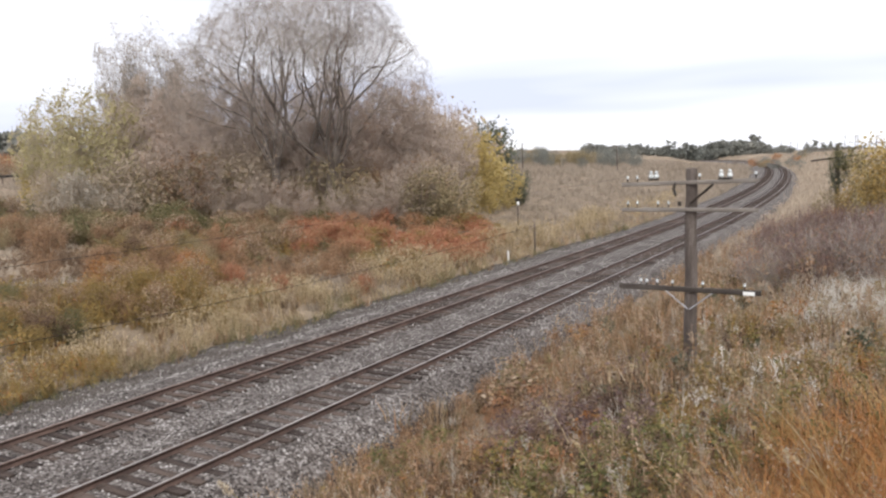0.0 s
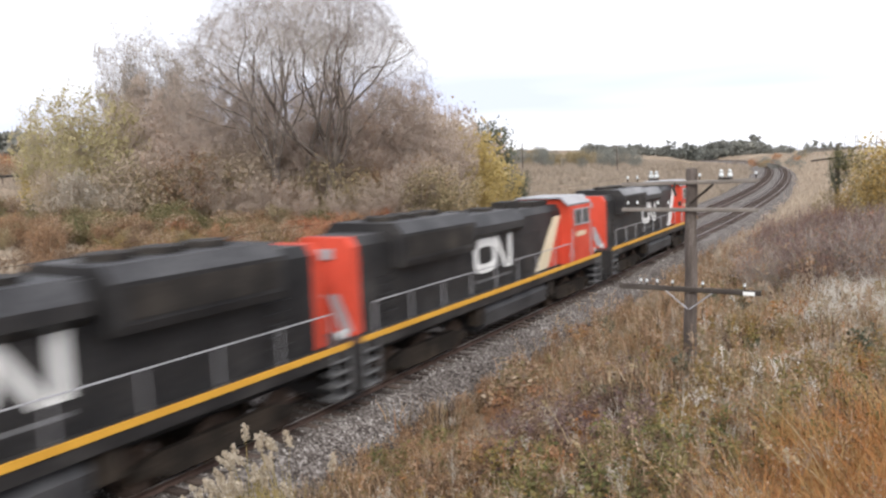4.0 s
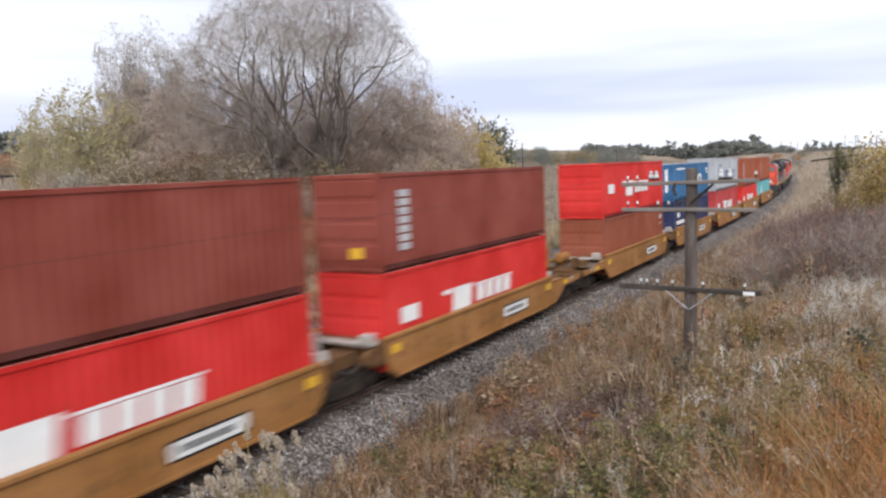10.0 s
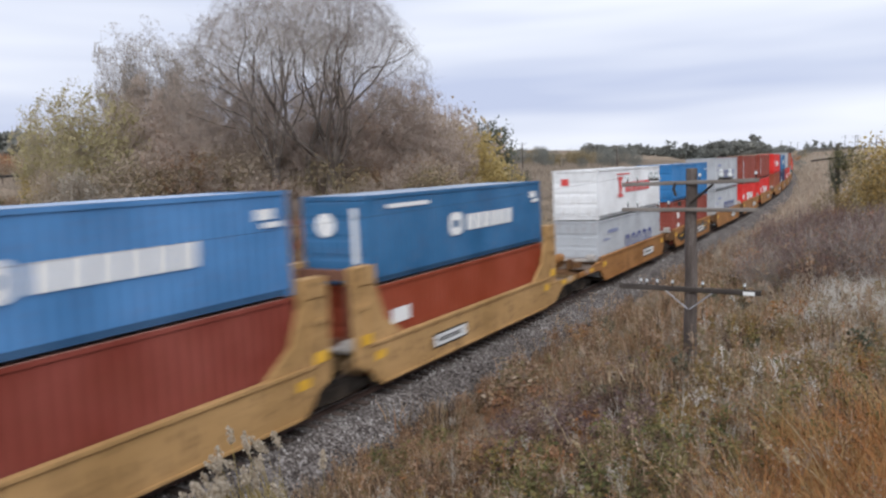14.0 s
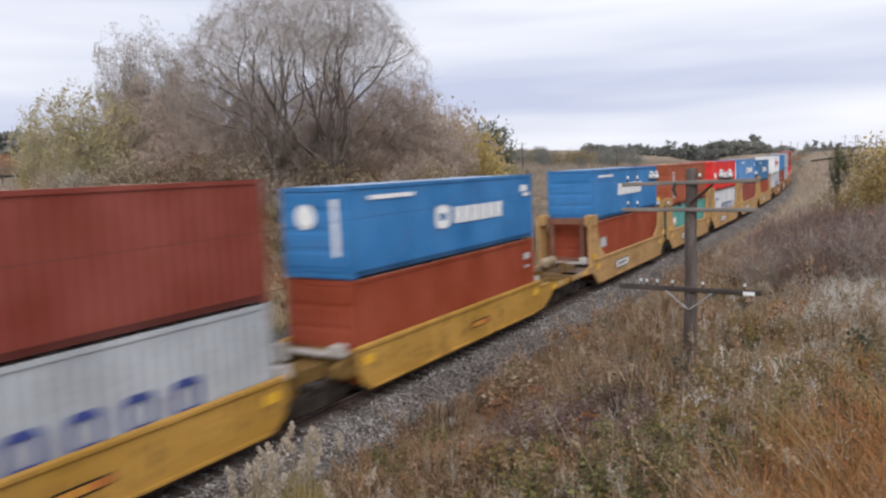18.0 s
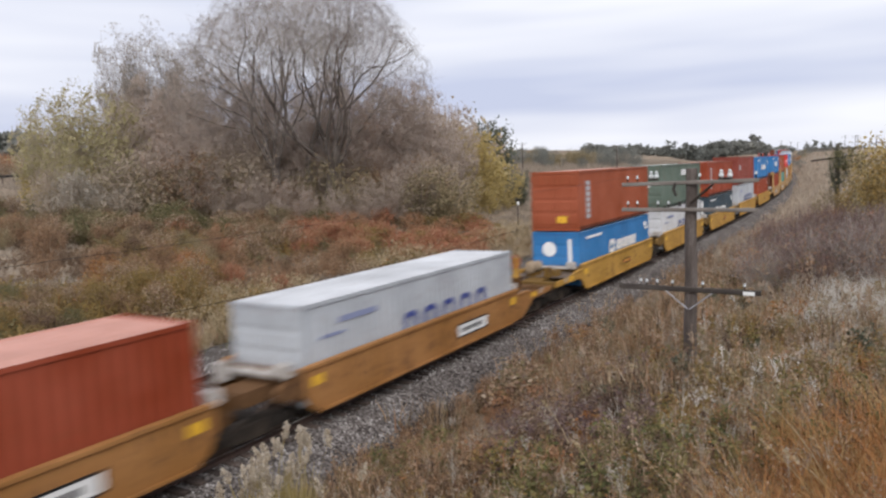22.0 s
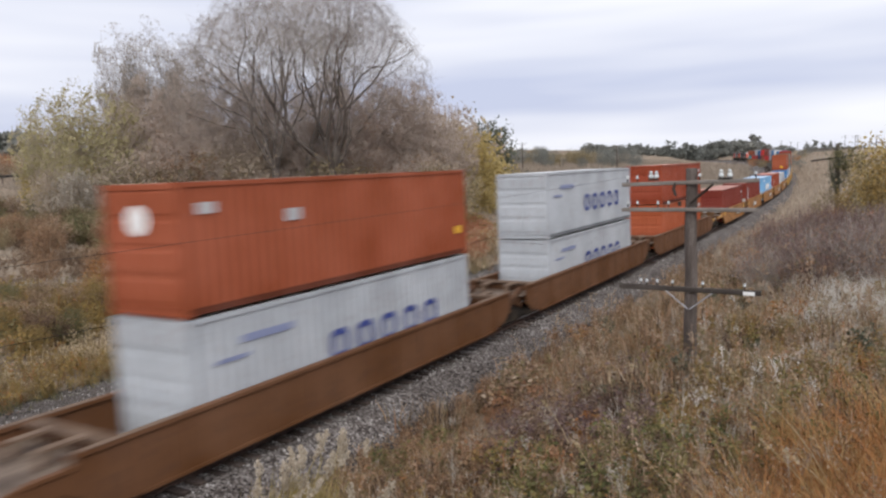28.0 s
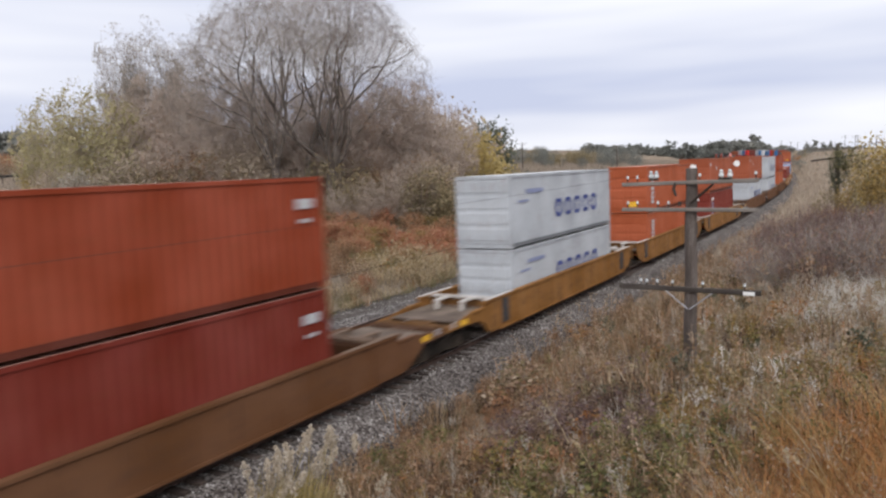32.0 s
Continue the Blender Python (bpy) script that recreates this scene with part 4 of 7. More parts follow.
                box(bm, *sorted((sx * 1.40, sx * 1.45)), *sorted((sy * (S - 0.2), sy * (S + 0.5))), 2.55, 2.68)
                part("bulkhead_post", bm, m, root, "tall gusseted corner post")
                bm = bmesh.new()
                slab(bm, sy * (S + 0.15) - 0.22, sy * (S + 0.15) + 0.22, 1.55, 1.85, sx * 1.446)
                parts("warning_label", bm, M_SIGNY, root)
            bm = boxes((-1.27, 1.27, *sorted((sy * (S - 0.1), sy * (S + 0.12))), 3.3, 3.6), (-1.27, 1.27, *sorted((sy * (S - 0.05), sy * (S + 0.1))), 1.3, 1.6))
            for xx in (-0.8, 0.8):
                box(bm, xx - 0.1, xx + 0.1, *sorted((sy * (S - 0.05), sy * (S + 0.1))), 1.6, 3.3)
            part("bulkhead", bm, surf("bulkhead_rust", [(0.10, 0.05, 0.035), (0.22, 0.10, 0.06)], 1.5, 10, 0.8), root, "rusty end bulkhead frame")
        if style == "gold":
            bm = boxes((1.412, 1.46, *sorted((sy * (S - 1.95), sy * (S - 1.45))), 0.5, 1.4), (1.46, 1.49, *sorted((sy * (S - 1.95), sy * (S - 1.45))), 0.62, 0.68), (1.46, 1.49, *sorted((sy * (S - 1.95), sy * (S - 1.45))), 0.95, 1.01))
            part("ladder", bm, M_DKGREY, root, "dark ladder panel with grab irons")
    ax = [-0.89, 0.89]
    add_truck(root, half if not first else half + 0.85, ax, 0.42, WHEEL)
    if last:
        add_truck(root, -half - 0.85, ax, 0.42, WHEEL)
    return root


def locomotive(stripe, label):
    """Wide-nosed freight locomotive facing +y, 21 m long, rail top at z 0."""
    root = new("locomotive")
    tagged(root, label, "locomotive", "locomotives of the train")
    red = paint("loco_red", (0.50, 0.056, 0.028), (0.2, 0.06, 0.04), 0.35, 0.45)
    black = surf("loco_black", [(0.009, 0.009, 0.010), (0.022, 0.021, 0.0215), (0.05, 0.047, 0.045)], 0.6, 7, 0.5, spec=0.25)
    st = {"white": M_WHITE, "cream": M_CREAM}[stripe]
    NOSE = 10.25 if stripe == "white" else 9.3
    # frame with walkway
    bm = boxes((-1.52, 1.52, -10.5, NOSE + 0.15, 1.42, 1.74), (-0.6, 0.6, -10.0, 9.8, 0.95, 1.42))
    part("underframe", bm, black, root)
    for sx in (-1, 1):
        bm = boxes((*sorted((sx * 1.52, sx * 1.545)), -10.5, NOSE + 0.15, 1.70, 1.86))
        part("edge_stripe", bm, M_YELLOW, root, "yellow sill stripe")
    # fuel tank
    bm = bmesh.new()
    pts = [(-1.05, 0.38), (1.05, 0.38), (1.38, 0.62), (1.42, 1.1), (1.2, 1.40), (-1.2, 1.40), (-1.42, 1.1), (-1.38, 0.62)]
    extrude_xz(bm, pts, -2.9, 2.7)
    part("fuel_tank", bm, M_DKGREY, root, "dark grey fuel tank")
    bm = bmesh.new()
    for sx in (-1, 1):
        tube(bm, [(sx * 1.25, -2.6, 1.5), (sx * 1.25, 2.4, 1.5)], 0.16, 8)
        box(bm, *sorted((sx * 1.0, sx * 1.42)), 2.9, 3.5, 0.75, 1.4)
        box(bm, *sorted((sx * 1.0, sx * 1.42)), -3.6, -3.1, 0.75, 1.4)
    parts("air_reservoir", bm, M_GRIME, root)
    for y in (6.35, -6.35):
        add_truck(root, y, [-2.05, 0.0, 2.05], 0.51, BIG_WHEEL)
    # long hood
    bm = bmesh.new()
    extrude_xz(bm, [(-0.98, 1.74), (0.98, 1.74), (0.98, 4.25), (0.80, 4.52), (-0.80, 4.52), (-0.98, 4.25)], -9.75, 5.5)
    part("hood", bm, black, root)
    bm = bmesh.new()
    extrude_xz(bm, [(-1.46, 3.45), (1.46, 3.45), (1.50, 3.62), (1.50, 4.45), (1.2, 4.78), (-1.2, 4.78), (-1.50, 4.45), (-1.50, 3.62)], -8.2, -3.6)
    rad = part("radiator", bm, black, root, "flared radiator section")
    bm = boxes((1.50, 1.515, -8.0, -3.9, 3.72, 4.36), (-1.515, -1.50, -8.0, -3.9, 3.72, 4.36))
    parts("grille", bm, M_STEEL, rad)
    bm = bmesh.new()
    for sx in (-1, 1):
        xa, xb = (1.20, 1.50) if sx > 0 else (-1.20, -1.50)
        bm.faces.new([bm.verts.new((x, y, z)) for x, y, z in ((xb, -8.15, 4.456), (xb, -3.65, 4.456), (xa, -3.65, 4.786), (xa, -8.15, 4.786))])
    shoulder = surf("grey_shoulder", [(0.09, 0.09, 0.092), (0.15, 0.15, 0.155), (0.21, 0.21, 0.215)], 0.7, 8, 0.5) if stripe == "white" else M_DKGREY
    parts("radiator_shoulder", bm, shoulder, rad, "grey sloping shoulder")
    bm = bmesh.new()
    extrude_xz(bm, [(-0.99, 3.70), (0.99, 3.70), (1.30, 3.92), (1.30, 4.20), (0.98, 4.62), (-0.98, 4.62), (-1.30, 4.20), (-1.30, 3.92)], -3.3, 0.9)
    hatch = part("brake_hatch", bm, black, root, "flared dynamic brake hatch")
    bm = bmesh.new()
    for sx in (-1, 1):
        bm.faces.new([bm.verts.new((sx * x, y, z)) for x, y, z in ((1.30, -3.2, 4.206), (1.30, 0.8, 4.206), (0.98, 0.8, 4.626), (0.98, -3.2, 4.626))])
    parts("hatch_shoulder", bm, shoulder, hatch, "grey sloping hatch panel")
    bm = bmesh.new()
    for y in (-7.2, -5.9, -4.6):
        tube(bm, [(0, y, 4.78), (0, y, 4.92)], 0.55, 16)
    for y in (-2.3, -0.5):
        tube(bm, [(0, y, 4.62), (0, y, 4.74)], 0.5, 16)
    parts("roof_fan", bm, M_STEEL, root)
    bm = boxes((-0.35, 0.35, 1.2, 2.5, 4.52, 4.86), (-0.6, 0.6, 3.4, 4.9, 4.52, 4.74))
    parts("exhaust_hood", bm, M_STEEL, root)
    bm = bmesh.new()
    for sx in (-1, 1):
        for i in range(12):
            y = -3.2 + i * 0.55
            if y < 3.0:
                box(bm, *sorted((sx * 0.98, sx * 0.995)), y, y + 0.48, 1.95, 3.55)
        for i in range(5):
            box(bm, *sorted((sx * 0.98, sx * 1.03)), -8.75, -8.05, 2.0 + i * 0.28, 2.16 + i * 0.28)
    parts("hood_door", bm, black, root)
    # red rear end of the hood with a pale chevron
    bm = bmesh.new()
    extrude_xz(bm, [(-0.985, 1.76), (0.985, 1.76), (0.985, 4.25), (0.80, 4.53), (-0.80, 4.53), (-0.985, 4.25)], -10.1, -9.75)
    rear = part("rear_end", bm, red, root, "red rear hood end")
    bm = boxes((-0.35, 0.35, -10.14, -10.1, 3.9, 4.2))
    part("rear_headlight", bm, M_GREYROOF, rear)
    bm = bmesh.new()
    for sx in (-1, 1):
        bm.faces.new([bm.verts.new((sx * x, -10.106, z)) for x, z in ((0.05, 2.9), (0.45, 2.9), (0.95, 1.85), (0.55, 1.85))])
    parts("chevron", bm, M_GREYROOF, rear, "white slanting chevron bar")
    # slanting stripe and red panel on both hood flanks
    w = 0.95 if stripe == "white" else 1.35
    for sx in (-1, 1):
        bm = bmesh.new()
        pts = [(3.35, 1.80), (3.35 + w, 1.80), (4.95 + w * 0.8, 4.26), (4.95, 4.26)] if stripe == "white" else [(2.5, 1.80), (3.9, 1.80), (5.5, 4.0), (4.7, 4.0)]
        extrude_yz(bm, pts, *sorted((sx * 0.98, sx * 0.998)))
        part("flank_stripe", bm, st, root, stripe + " slanting stripe")
        bm = bmesh.new()
        extrude_yz(bm, [(3.36 + w, 1.80), (5.52, 1.80), (5.52, 4.26), (4.96 + w * 0.8, 4.26)] if stripe == "white" else [(3.91, 1.80), (5.52, 1.80), (5.52, 4.0), (5.51, 4.0)], *sorted((sx * 0.98, sx * 0.996)))
        part("flank_panel", bm, red, root, "red hood panel behind the cab")
    # brand mark drawn as plain white blocks
    for sx in (-1, 1):
        bm = bmesh.new()
        xx = sx * 1.003
        ya = -2.95
        ring(bm, ya, ya + 1.85, 2.42, 3.74, 0.34, xx, 32)
        bm.faces.new([bm.verts.new((xx, y, z)) for y, z in ((ya + 1.6, 3.74), (ya + 1.95, 3.74), (ya + 2.85, 2.42), (ya + 2.5, 2.42))])
        slab(bm, ya + 2.86, ya + 3.2, 2.42, 3.74, xx)
        if sx < 0:
            for v in bm.verts:
                v.co.y = 2 * ya + 3.2 - v.co.y
        parts("flank_logo", bm, M_WHITE, root, "large white block-shaped mark")
        bm = boxes((*sorted((sx * 0.98, sx * 1.0)), -2.9, 0.1, 2.1, 2.2))
        part("flank_lettering", bm, surf("step_grey", [(0.07, 0.07, 0.072), (0.14, 0.14, 0.145)], 1.5, 9, 0.6), root)
    # cab
    bm = bmesh.new()
    extrude_xz(bm, [(-1.50, 1.74), (1.50, 1.74), (1.52, 3.6), (1.42, 4.42), (1.05, 4.76), (-1.05, 4.76), (-1.42, 4.42), (-1.52, 3.6)], 5.52, 8.15)
    cab = part("cab", bm, red, root, "orange-red cab")
    bm = bmesh.new()
    extrude_xz(bm, [(-1.44, 4.42), (-1.06, 4.77), (1.06, 4.77), (1.44, 4.42), (1.46, 4.50), (1.08, 4.84), (-1.08, 4.84), (-1.46, 4.50)], 5.35, 8.3)
    part("cab_roof", bm, M_GREYROOF, cab, "pale grey cab roof")
    for sx in (-1, 1):
        for y0, y1 in ((5.95, 6.75), (6.95, 7.75)):
            bm = boxes((*sorted((sx * 1.485, sx * 1.535)), y0, y1, 3.55, 4.2))
            part("side_window", bm, M_GLASS, cab, "cab window with grey sky reflection in its colour")
            bm = boxes((*sorted((sx * 1.50, sx * 1.55)), y0 - 0.06, y1 + 0.06, 3.49, 3.55), (*sorted((sx * 1.50, sx * 1.55)), y0 - 0.06, y1 + 0.06, 4.2, 4.25), (*sorted((sx * 1.50, sx * 1.55)), y0 - 0.06, y0, 3.55, 4.2), (*sorted((sx * 1.50, sx * 1.55)), y1, y1 + 0.06, 3.55, 4.2))
            part("window_frame", bm, M_GREYROOF, cab)
        bm = bmesh.new()
        for k in range(4):
            slab(bm, 6.1 + 0.33 * k, 6.36 + 0.33 * k, 2.95, 3.2, sx * 1.523)
        parts("number_bar", bm, M_CREAM, cab)
        bm = boxes((*sorted((sx * 1.505, sx * 1.535)), 5.6, 5.66, 1.9, 3.4), (*sorted((sx * 1.52, sx * 1.56)), 7.95, 8.0, 1.9, 3.6))
        parts("grab_iron", bm, M_GREYROOF, cab)
    # nose, windscreen slope, pilot
    bm = bmesh.new()
    prof = [(8.15, 1.74), (NOSE, 1.74), (NOSE, 2.95), (NOSE - 0.25, 3.35), (8.75, 3.55), (8.35, 4.62), (8.15, 4.70)]
    extrude_yz(bm, prof, -1.38, 1.38)
    for v in bm.verts:
        if v.co.y > 9.0:
            v.co.x *= 0.88
    part("nose", bm, red, root, "orange-red short nose")
    bm = bmesh.new()
    for sx in (-1, 1):
        bm.faces.new([bm.verts.new((x, y, z)) for x, y, z in ((sx * 0.12, 8.74, 3.72), (sx * 1.26, 8.74, 3.72), (sx * 1.16, 8.46, 4.42), (sx * 0.12, 8.46, 4.42))])
    parts("windscreen", bm, M_GLASS, root, "dark two-part windscreen")
    bm = boxes((-0.3, 0.3, NOSE, NOSE + 0.04, 2.62, 2.8), (-0.3, 0.3, 8.36, 8.44, 4.50, 4.66))
    parts("headlight", bm, M_GLASSY, root)
    bm = bmesh.new()
    for x0, x1 in ((-0.85, -0.25), (-0.1, 0.12), (0.3, 0.52)):
        end_slab(bm, x0, x1, 2.05, 2.45, NOSE + 0.006)
    parts("nose_logo", bm, M_WHITE, root, "white block-shaped mark")
    bm = bmesh.new()
    bm.faces.new([bm.verts.new((x, NOSE + 0.007, z)) for x, z in ((0.45, 2.9), (0.75, 2.9), (1.18, 1.8), (0.8, 1.8))])
    part("nose_stripe", bm, st, root)
    for sy in (-1, 1):
        bm = bmesh.new()
        y0 = NOSE + 0.05 if sy > 0 else -10.5
        ys = sorted((y0, y0 + sy * 0.3))
        box(bm, -1.5, 1.5, *ys, 0.45, 1.74)
        extrude_xz(bm, [(-1.35, 0.2), (1.35, 0.2), (1.2, 0.75), (-1.2, 0.75)], *sorted((y0 + sy * 0.3, y0 + sy * 0.55)))
        part("pilot", bm, black if sy < 0 else M_DKGREY, root, "pilot plate with plough")
        bm = bmesh.new()
        for sx in (-1, 1):
            for k in range(4):
                box(bm, *sorted((sx * 1.05, sx * 1.55)), *sorted((y0 - sy * 0.1, y0 - sy * 0.75)), 0.42 + k * 0.33, 0.47 + k * 0.33)
            box(bm, *sorted((sx * 1.53, sx * 1.56)), *sorted((y0 - sy * 0.05, y0 - sy * 0.12)), 0.42, 1.74)
            box(bm, *sorted((sx * 1.53, sx * 1.56)), *sorted((y0 - sy * 0.7, y0 - sy * 0.77)), 0.42, 1.74)
        parts("step", bm, surf("step_grey", [(0.07, 0.07, 0.072), (0.14, 0.14, 0.145)], 1.5, 9, 0.6), root, "worn grey boarding steps")
        bm = boxes((-0.16, 0.16, *sorted((y0 + sy * 0.3, y0 + sy * 0.75)), 0.75, 1.02), (-0.25, 0.25, *sorted((y0 + sy * 0.62, y0 + sy * 0.88)), 0.7, 1.08))
        part("coupler", bm, M_GRIME, root)
        bm = bmesh.new()
        for sx in (-1, 1):
            tube(bm, [(sx * 1.0, y0 + sy * 0.32, 1.95), (sx * 1.14, y0 + sy * 0.32, 1.95)], 0.12, 10)
        parts("ditch_light", bm, M_GLASSY, root)
    for sx in (-1, 1):
        bm = bmesh.new()
        tube(bm, [(sx * 1.49, -9.8, 2.72), (sx * 1.49, 5.4, 2.72)], 0.02, 5)
        for i in range(9):
            tube(bm, [(sx * 1.49, -9.8 + i * 1.9, 1.74), (sx * 1.49, -9.8 + i * 1.9, 2.72)], 0.02, 5)
        tube(bm, [(sx * 1.49, 8.4, 2.72), (sx * 1.3, NOSE + 0.2, 2.72)], 0.02, 5)
        part("handrail", bm, M_GREYROOF, root)
    return root


# ---- make-up of the train: front of each load in metres from the start point, then car style and loads
RUN = [
    (-94.68, "ochre", [(H8, "teal", "column_w"), (H9, "rust", "column")]),
    (-110.18, "ochre", [(H8, "red", "block_row"), (H9, "rust", "column")]),
    (-125.45, "ochre", [(H9, "rose", "block_row"), (H9, "grey", "rings")]),
    (-141.05, "ochre", [(H9, "navy", "low_text"), (H8, "petrol", "disc_row")]),
    (-156.4, "ochre", [(H9, "brown", "end"), (H9, "red", "block_row")]),
    (-176.32, "ochre", [(H9, "red", "block_row"), (H9, "maroon", "column")]),
    (-191.7, "ochre", [(H9, "red", "block_row"), (H9, "maroon", "column")]),
    (-207.1, "ochre", [(H9, "grey", "rings"), (H9, "grey", "rings")]),
    (-222.84, "ochre", [(H9, "maroon", "two_squares"), (H8, "blue", "disc_end")]),
    (-238.42, "ochre", [(H9, "grey", "rings"), (H8, "white", "red_row")]),
    (-258.06, "tan", [(H8, "brick", "patch_w"), (H8, "petrol", "disc_row")]),
    (-273.53, "tan", [(H9, "maroon", "column"), (H8, "sky", "disc_row")]),
    (-288.95, "tan", [(H9, "pale", "rings"), (H8, "red", "block_row")]),
    (-304.3, "tan", [(H8, "seagreen", "patch_w"), (H9, "rust", "column")]),
    (-319.8, "tan", [(H9, "brick", "patch"), (H8, "blue", "plain_row")]),
    (-339.57, "yellow", [(H9, "brick", "end"), (H8, "blue", "disc_row")]),
    (-355.02, "yellow", [(H9, "grey", "rings"), (H9, "maroon", "patch")]),
    (-370.79, "yellow", [(H8, "slate", "disc_row_small"), (H9, "brick", "column")]),
    (-386.33, "yellow", [(H8, "pale", "rings"), (H9, "green", "bar_row")]),
    (-401.95, "yellow", [(H8, "blue", "disc_row"), (H9, "rust", "column")]),
    (-421.83, "ochre", [(H8, "grey", "rings")]),
    (-437.32, "ochre", [(H9, "brick", "patch")]),
    (-452.76, "ochre", [(H9, "ice", "plain_row")]),
    (-468.0, "ochre", [(H9, "oxblood", "column")]),
    (-483.28, "ochre", [(H9, "oxblood", "end")]),
    (-505.21, "rust", [(H9, "orange", "end"), (H8, "brick", "end")]),
    (-524.75, "rust", [(H8, "grey", "rings"), (H9, "grey", "rings")]),
    (-544.32, "rust", [(H9, "grey", "rings"), (H9, "rust", "badge")]),
    (-568.06, "gold", [(H9, "oxblood", "column_dark"), (H9, "rust", "badge")]),
    (-587.53, "gold", [(H8, "orange", "column"), (H9, "orange", "column")]),
    (-607.08, "gold", [(H8, "grey", "rings"), (H9, "grey", "rings")]),
    (-630.52, "rust", [(H9, "oxblood", "end"), (H9, "brick", "end")]),
]
FIRSTS, LASTS = (0, 5, 10, 15, 20, 25, 28, 31), (4, 9, 14, 19, 24, 27, 30)
MOVING = []


def make_train():
    for front, stripe, turned, label in ((-24.4, "white", False, "leading black and orange-red freight locomotive with white slanting stripe"), (-46.25, "cream", False, "second black freight locomotive with a cream stripe behind its red cab"), (-67.75, "cream", True, "third black freight locomotive coupled backwards, red nose towards the wagons")):
        MOVING.append((locomotive(stripe, label), front - 10.3, 0.0, turned))
    for i, (front, style, loads) in enumerate(RUN):
        mid = front - BOX_L / 2
        car = well_car(style, i in FIRSTS, i in LASTS, 3.0 if i == 23 else 0.0)
        MOVING.append((car, mid, 0.0, False))
        if i == 8:
            # sprayed scrawl along the side sill, as plain blots
            rng = random.Random(8)
            for a0, a1, ink in ((-5.3, -2.5, M_BLACKP), (-2.3, 0.9, INK["s"]), (1.2, 4.6, M_DKGREY)):
                bm = bmesh.new()
                y = a0
                while y < a1:
                    w = 0.25 + 0.4 * rng.random()
                    slab(bm, y, y + w, 0.46 + 0.25 * rng.random(), 1.05 + 0.35 * rng.random(), 1.4155 + 0.001 * rng.random(), 0.35 * (rng.random() - 0.5))
                    y += w * 0.8
                tag_ = part("sprayed_scrawl", bm, ink, car, "sprayed graffiti blot")
                tag_["kind"] = "stuff"
            bm = bmesh.new()
            for k in range(5):
                y = -4.6 + k * 2.0
                slab(bm, y, y + 0.8, 0.85, 0.97, 1.419, 0.2)
            parts("sprayed_dash", bm, M_SIGNY, car, "yellow sprayed dash")
        z = FLOOR_Z
        for h, colour, kind in loads:
            MOVING.append((container(h, colour, kind), mid, z, False))
            z += h + 0.035


make_train()


# ---------------------------------------------------------------- telegraph line
def insulator_mesh():
    bm = bmesh.new()
    prof = [(0.0, 0.012), (0.07, 0.012), (0.075, 0.045), (0.10, 0.05), (0.115, 0.034), (0.14, 0.036), (0.165, 0.028), (0.175, 0.008)]
    n = 10
    rows = [[bm.verts.new((r * math.cos(6.2832 * k / n), r * math.sin(6.2832 * k / n), z)) for k in range(n)] for z, r in prof]
    for a, b in zip(rows, rows[1:]):
        for k in range(n):
            bm.faces.new((a[k], a[(k + 1) % n], b[(k + 1) % n], b[k]))
    bm.faces.new(rows[0][::-1]), bm.faces.new(rows[-1])
    me = bpy.data.meshes.new("insulator")
    bm.to_mesh(me)
    bm.free()
    me.materials.append(M_GLASSY)
    return me


INSULATOR = insulator_mesh()


def telegraph_pole(x, y, top, arms, r=0.15, lean=0.0, label="weathered wooden telegraph pole with crossarms and glass insulators", half=1.52):
    """arms: (height over the datum, slant, list of insulator places, braces below or not)."""
    z0 = float(ground_z(x, y)) - 0.4
    root = new("telegraph_pole")
    root.matrix_basis = Matrix.Translation((x, y, z0)) @ Euler((0, lean, 0)).to_matrix().to_4x4()
    tagged(root, label, "telegraph pole", "poles beside the railway")
    bm = bmesh.new()
    h = top - z0
    n = 9
    tube(bm, [(0.012 * math.sin(i * 1.7), 0.01 * math.cos(i * 2.3), h * i / n) for i in range(n + 1)], [r * (1.08 - 0.22 * i / n) for i in range(n + 1)], 12)
    part("pole", bm, M_POLE, root)
    for za, slant, pins, brace in arms:
        thin = 0.045 if brace <= 0 else 0.06
        reach = half + (0.07 if brace > 0 else 0.0)
        bm = soft_box(-reach - 0.05, reach - 0.05, 0.10, 0.19, -thin, thin, 0.012)
        arm = part("crossarm", bm, M_ARM if brace <= 0 else M_TAR, root, "grey weathered crossarm")
        arm.matrix_basis = Matrix.Translation((0, -0.29, za - z0)) @ Euler((0, slant, 0)).to_matrix().to_4x4()
        for px in pins:
            bm = bmesh.new()
            tube(bm, [(px, 0.145, 0.05), (px, 0.145, 0.13)], 0.014, 6)
            part("pin", bm, M_GRIME, arm)
            i = part_of("insulator", INSULATOR, None, arm, "pale glass insulator")
            i.matrix_basis = Matrix.Translation((px, 0.145, 0.08)) @ Matrix.Diagonal((0.75, 0.75, 0.7, 1))
        if brace:
            for sx in (-1, 1) if brace > 0 else (1,):
                bm = bmesh.new()
                a, b = (sx * 0.52, 0.09, -0.05), (sx * 0.02, 0.09, -0.45 * abs(brace))
                tube(bm, [a, b], 0.016 if brace > 0 else 0.03, 5)
                part("brace", bm, M_GREYROOF if brace > 0 else M_GRIME, arm, "flat steel brace")
    return root


def wire(pts, r, label, group="wires of the telegraph line"):
    bm = bmesh.new()
    tube(bm, pts, r, 5)
    ob = part("wire", bm, M_STEEL, None)
    tagged(ob, label, "wire", group)
    return ob


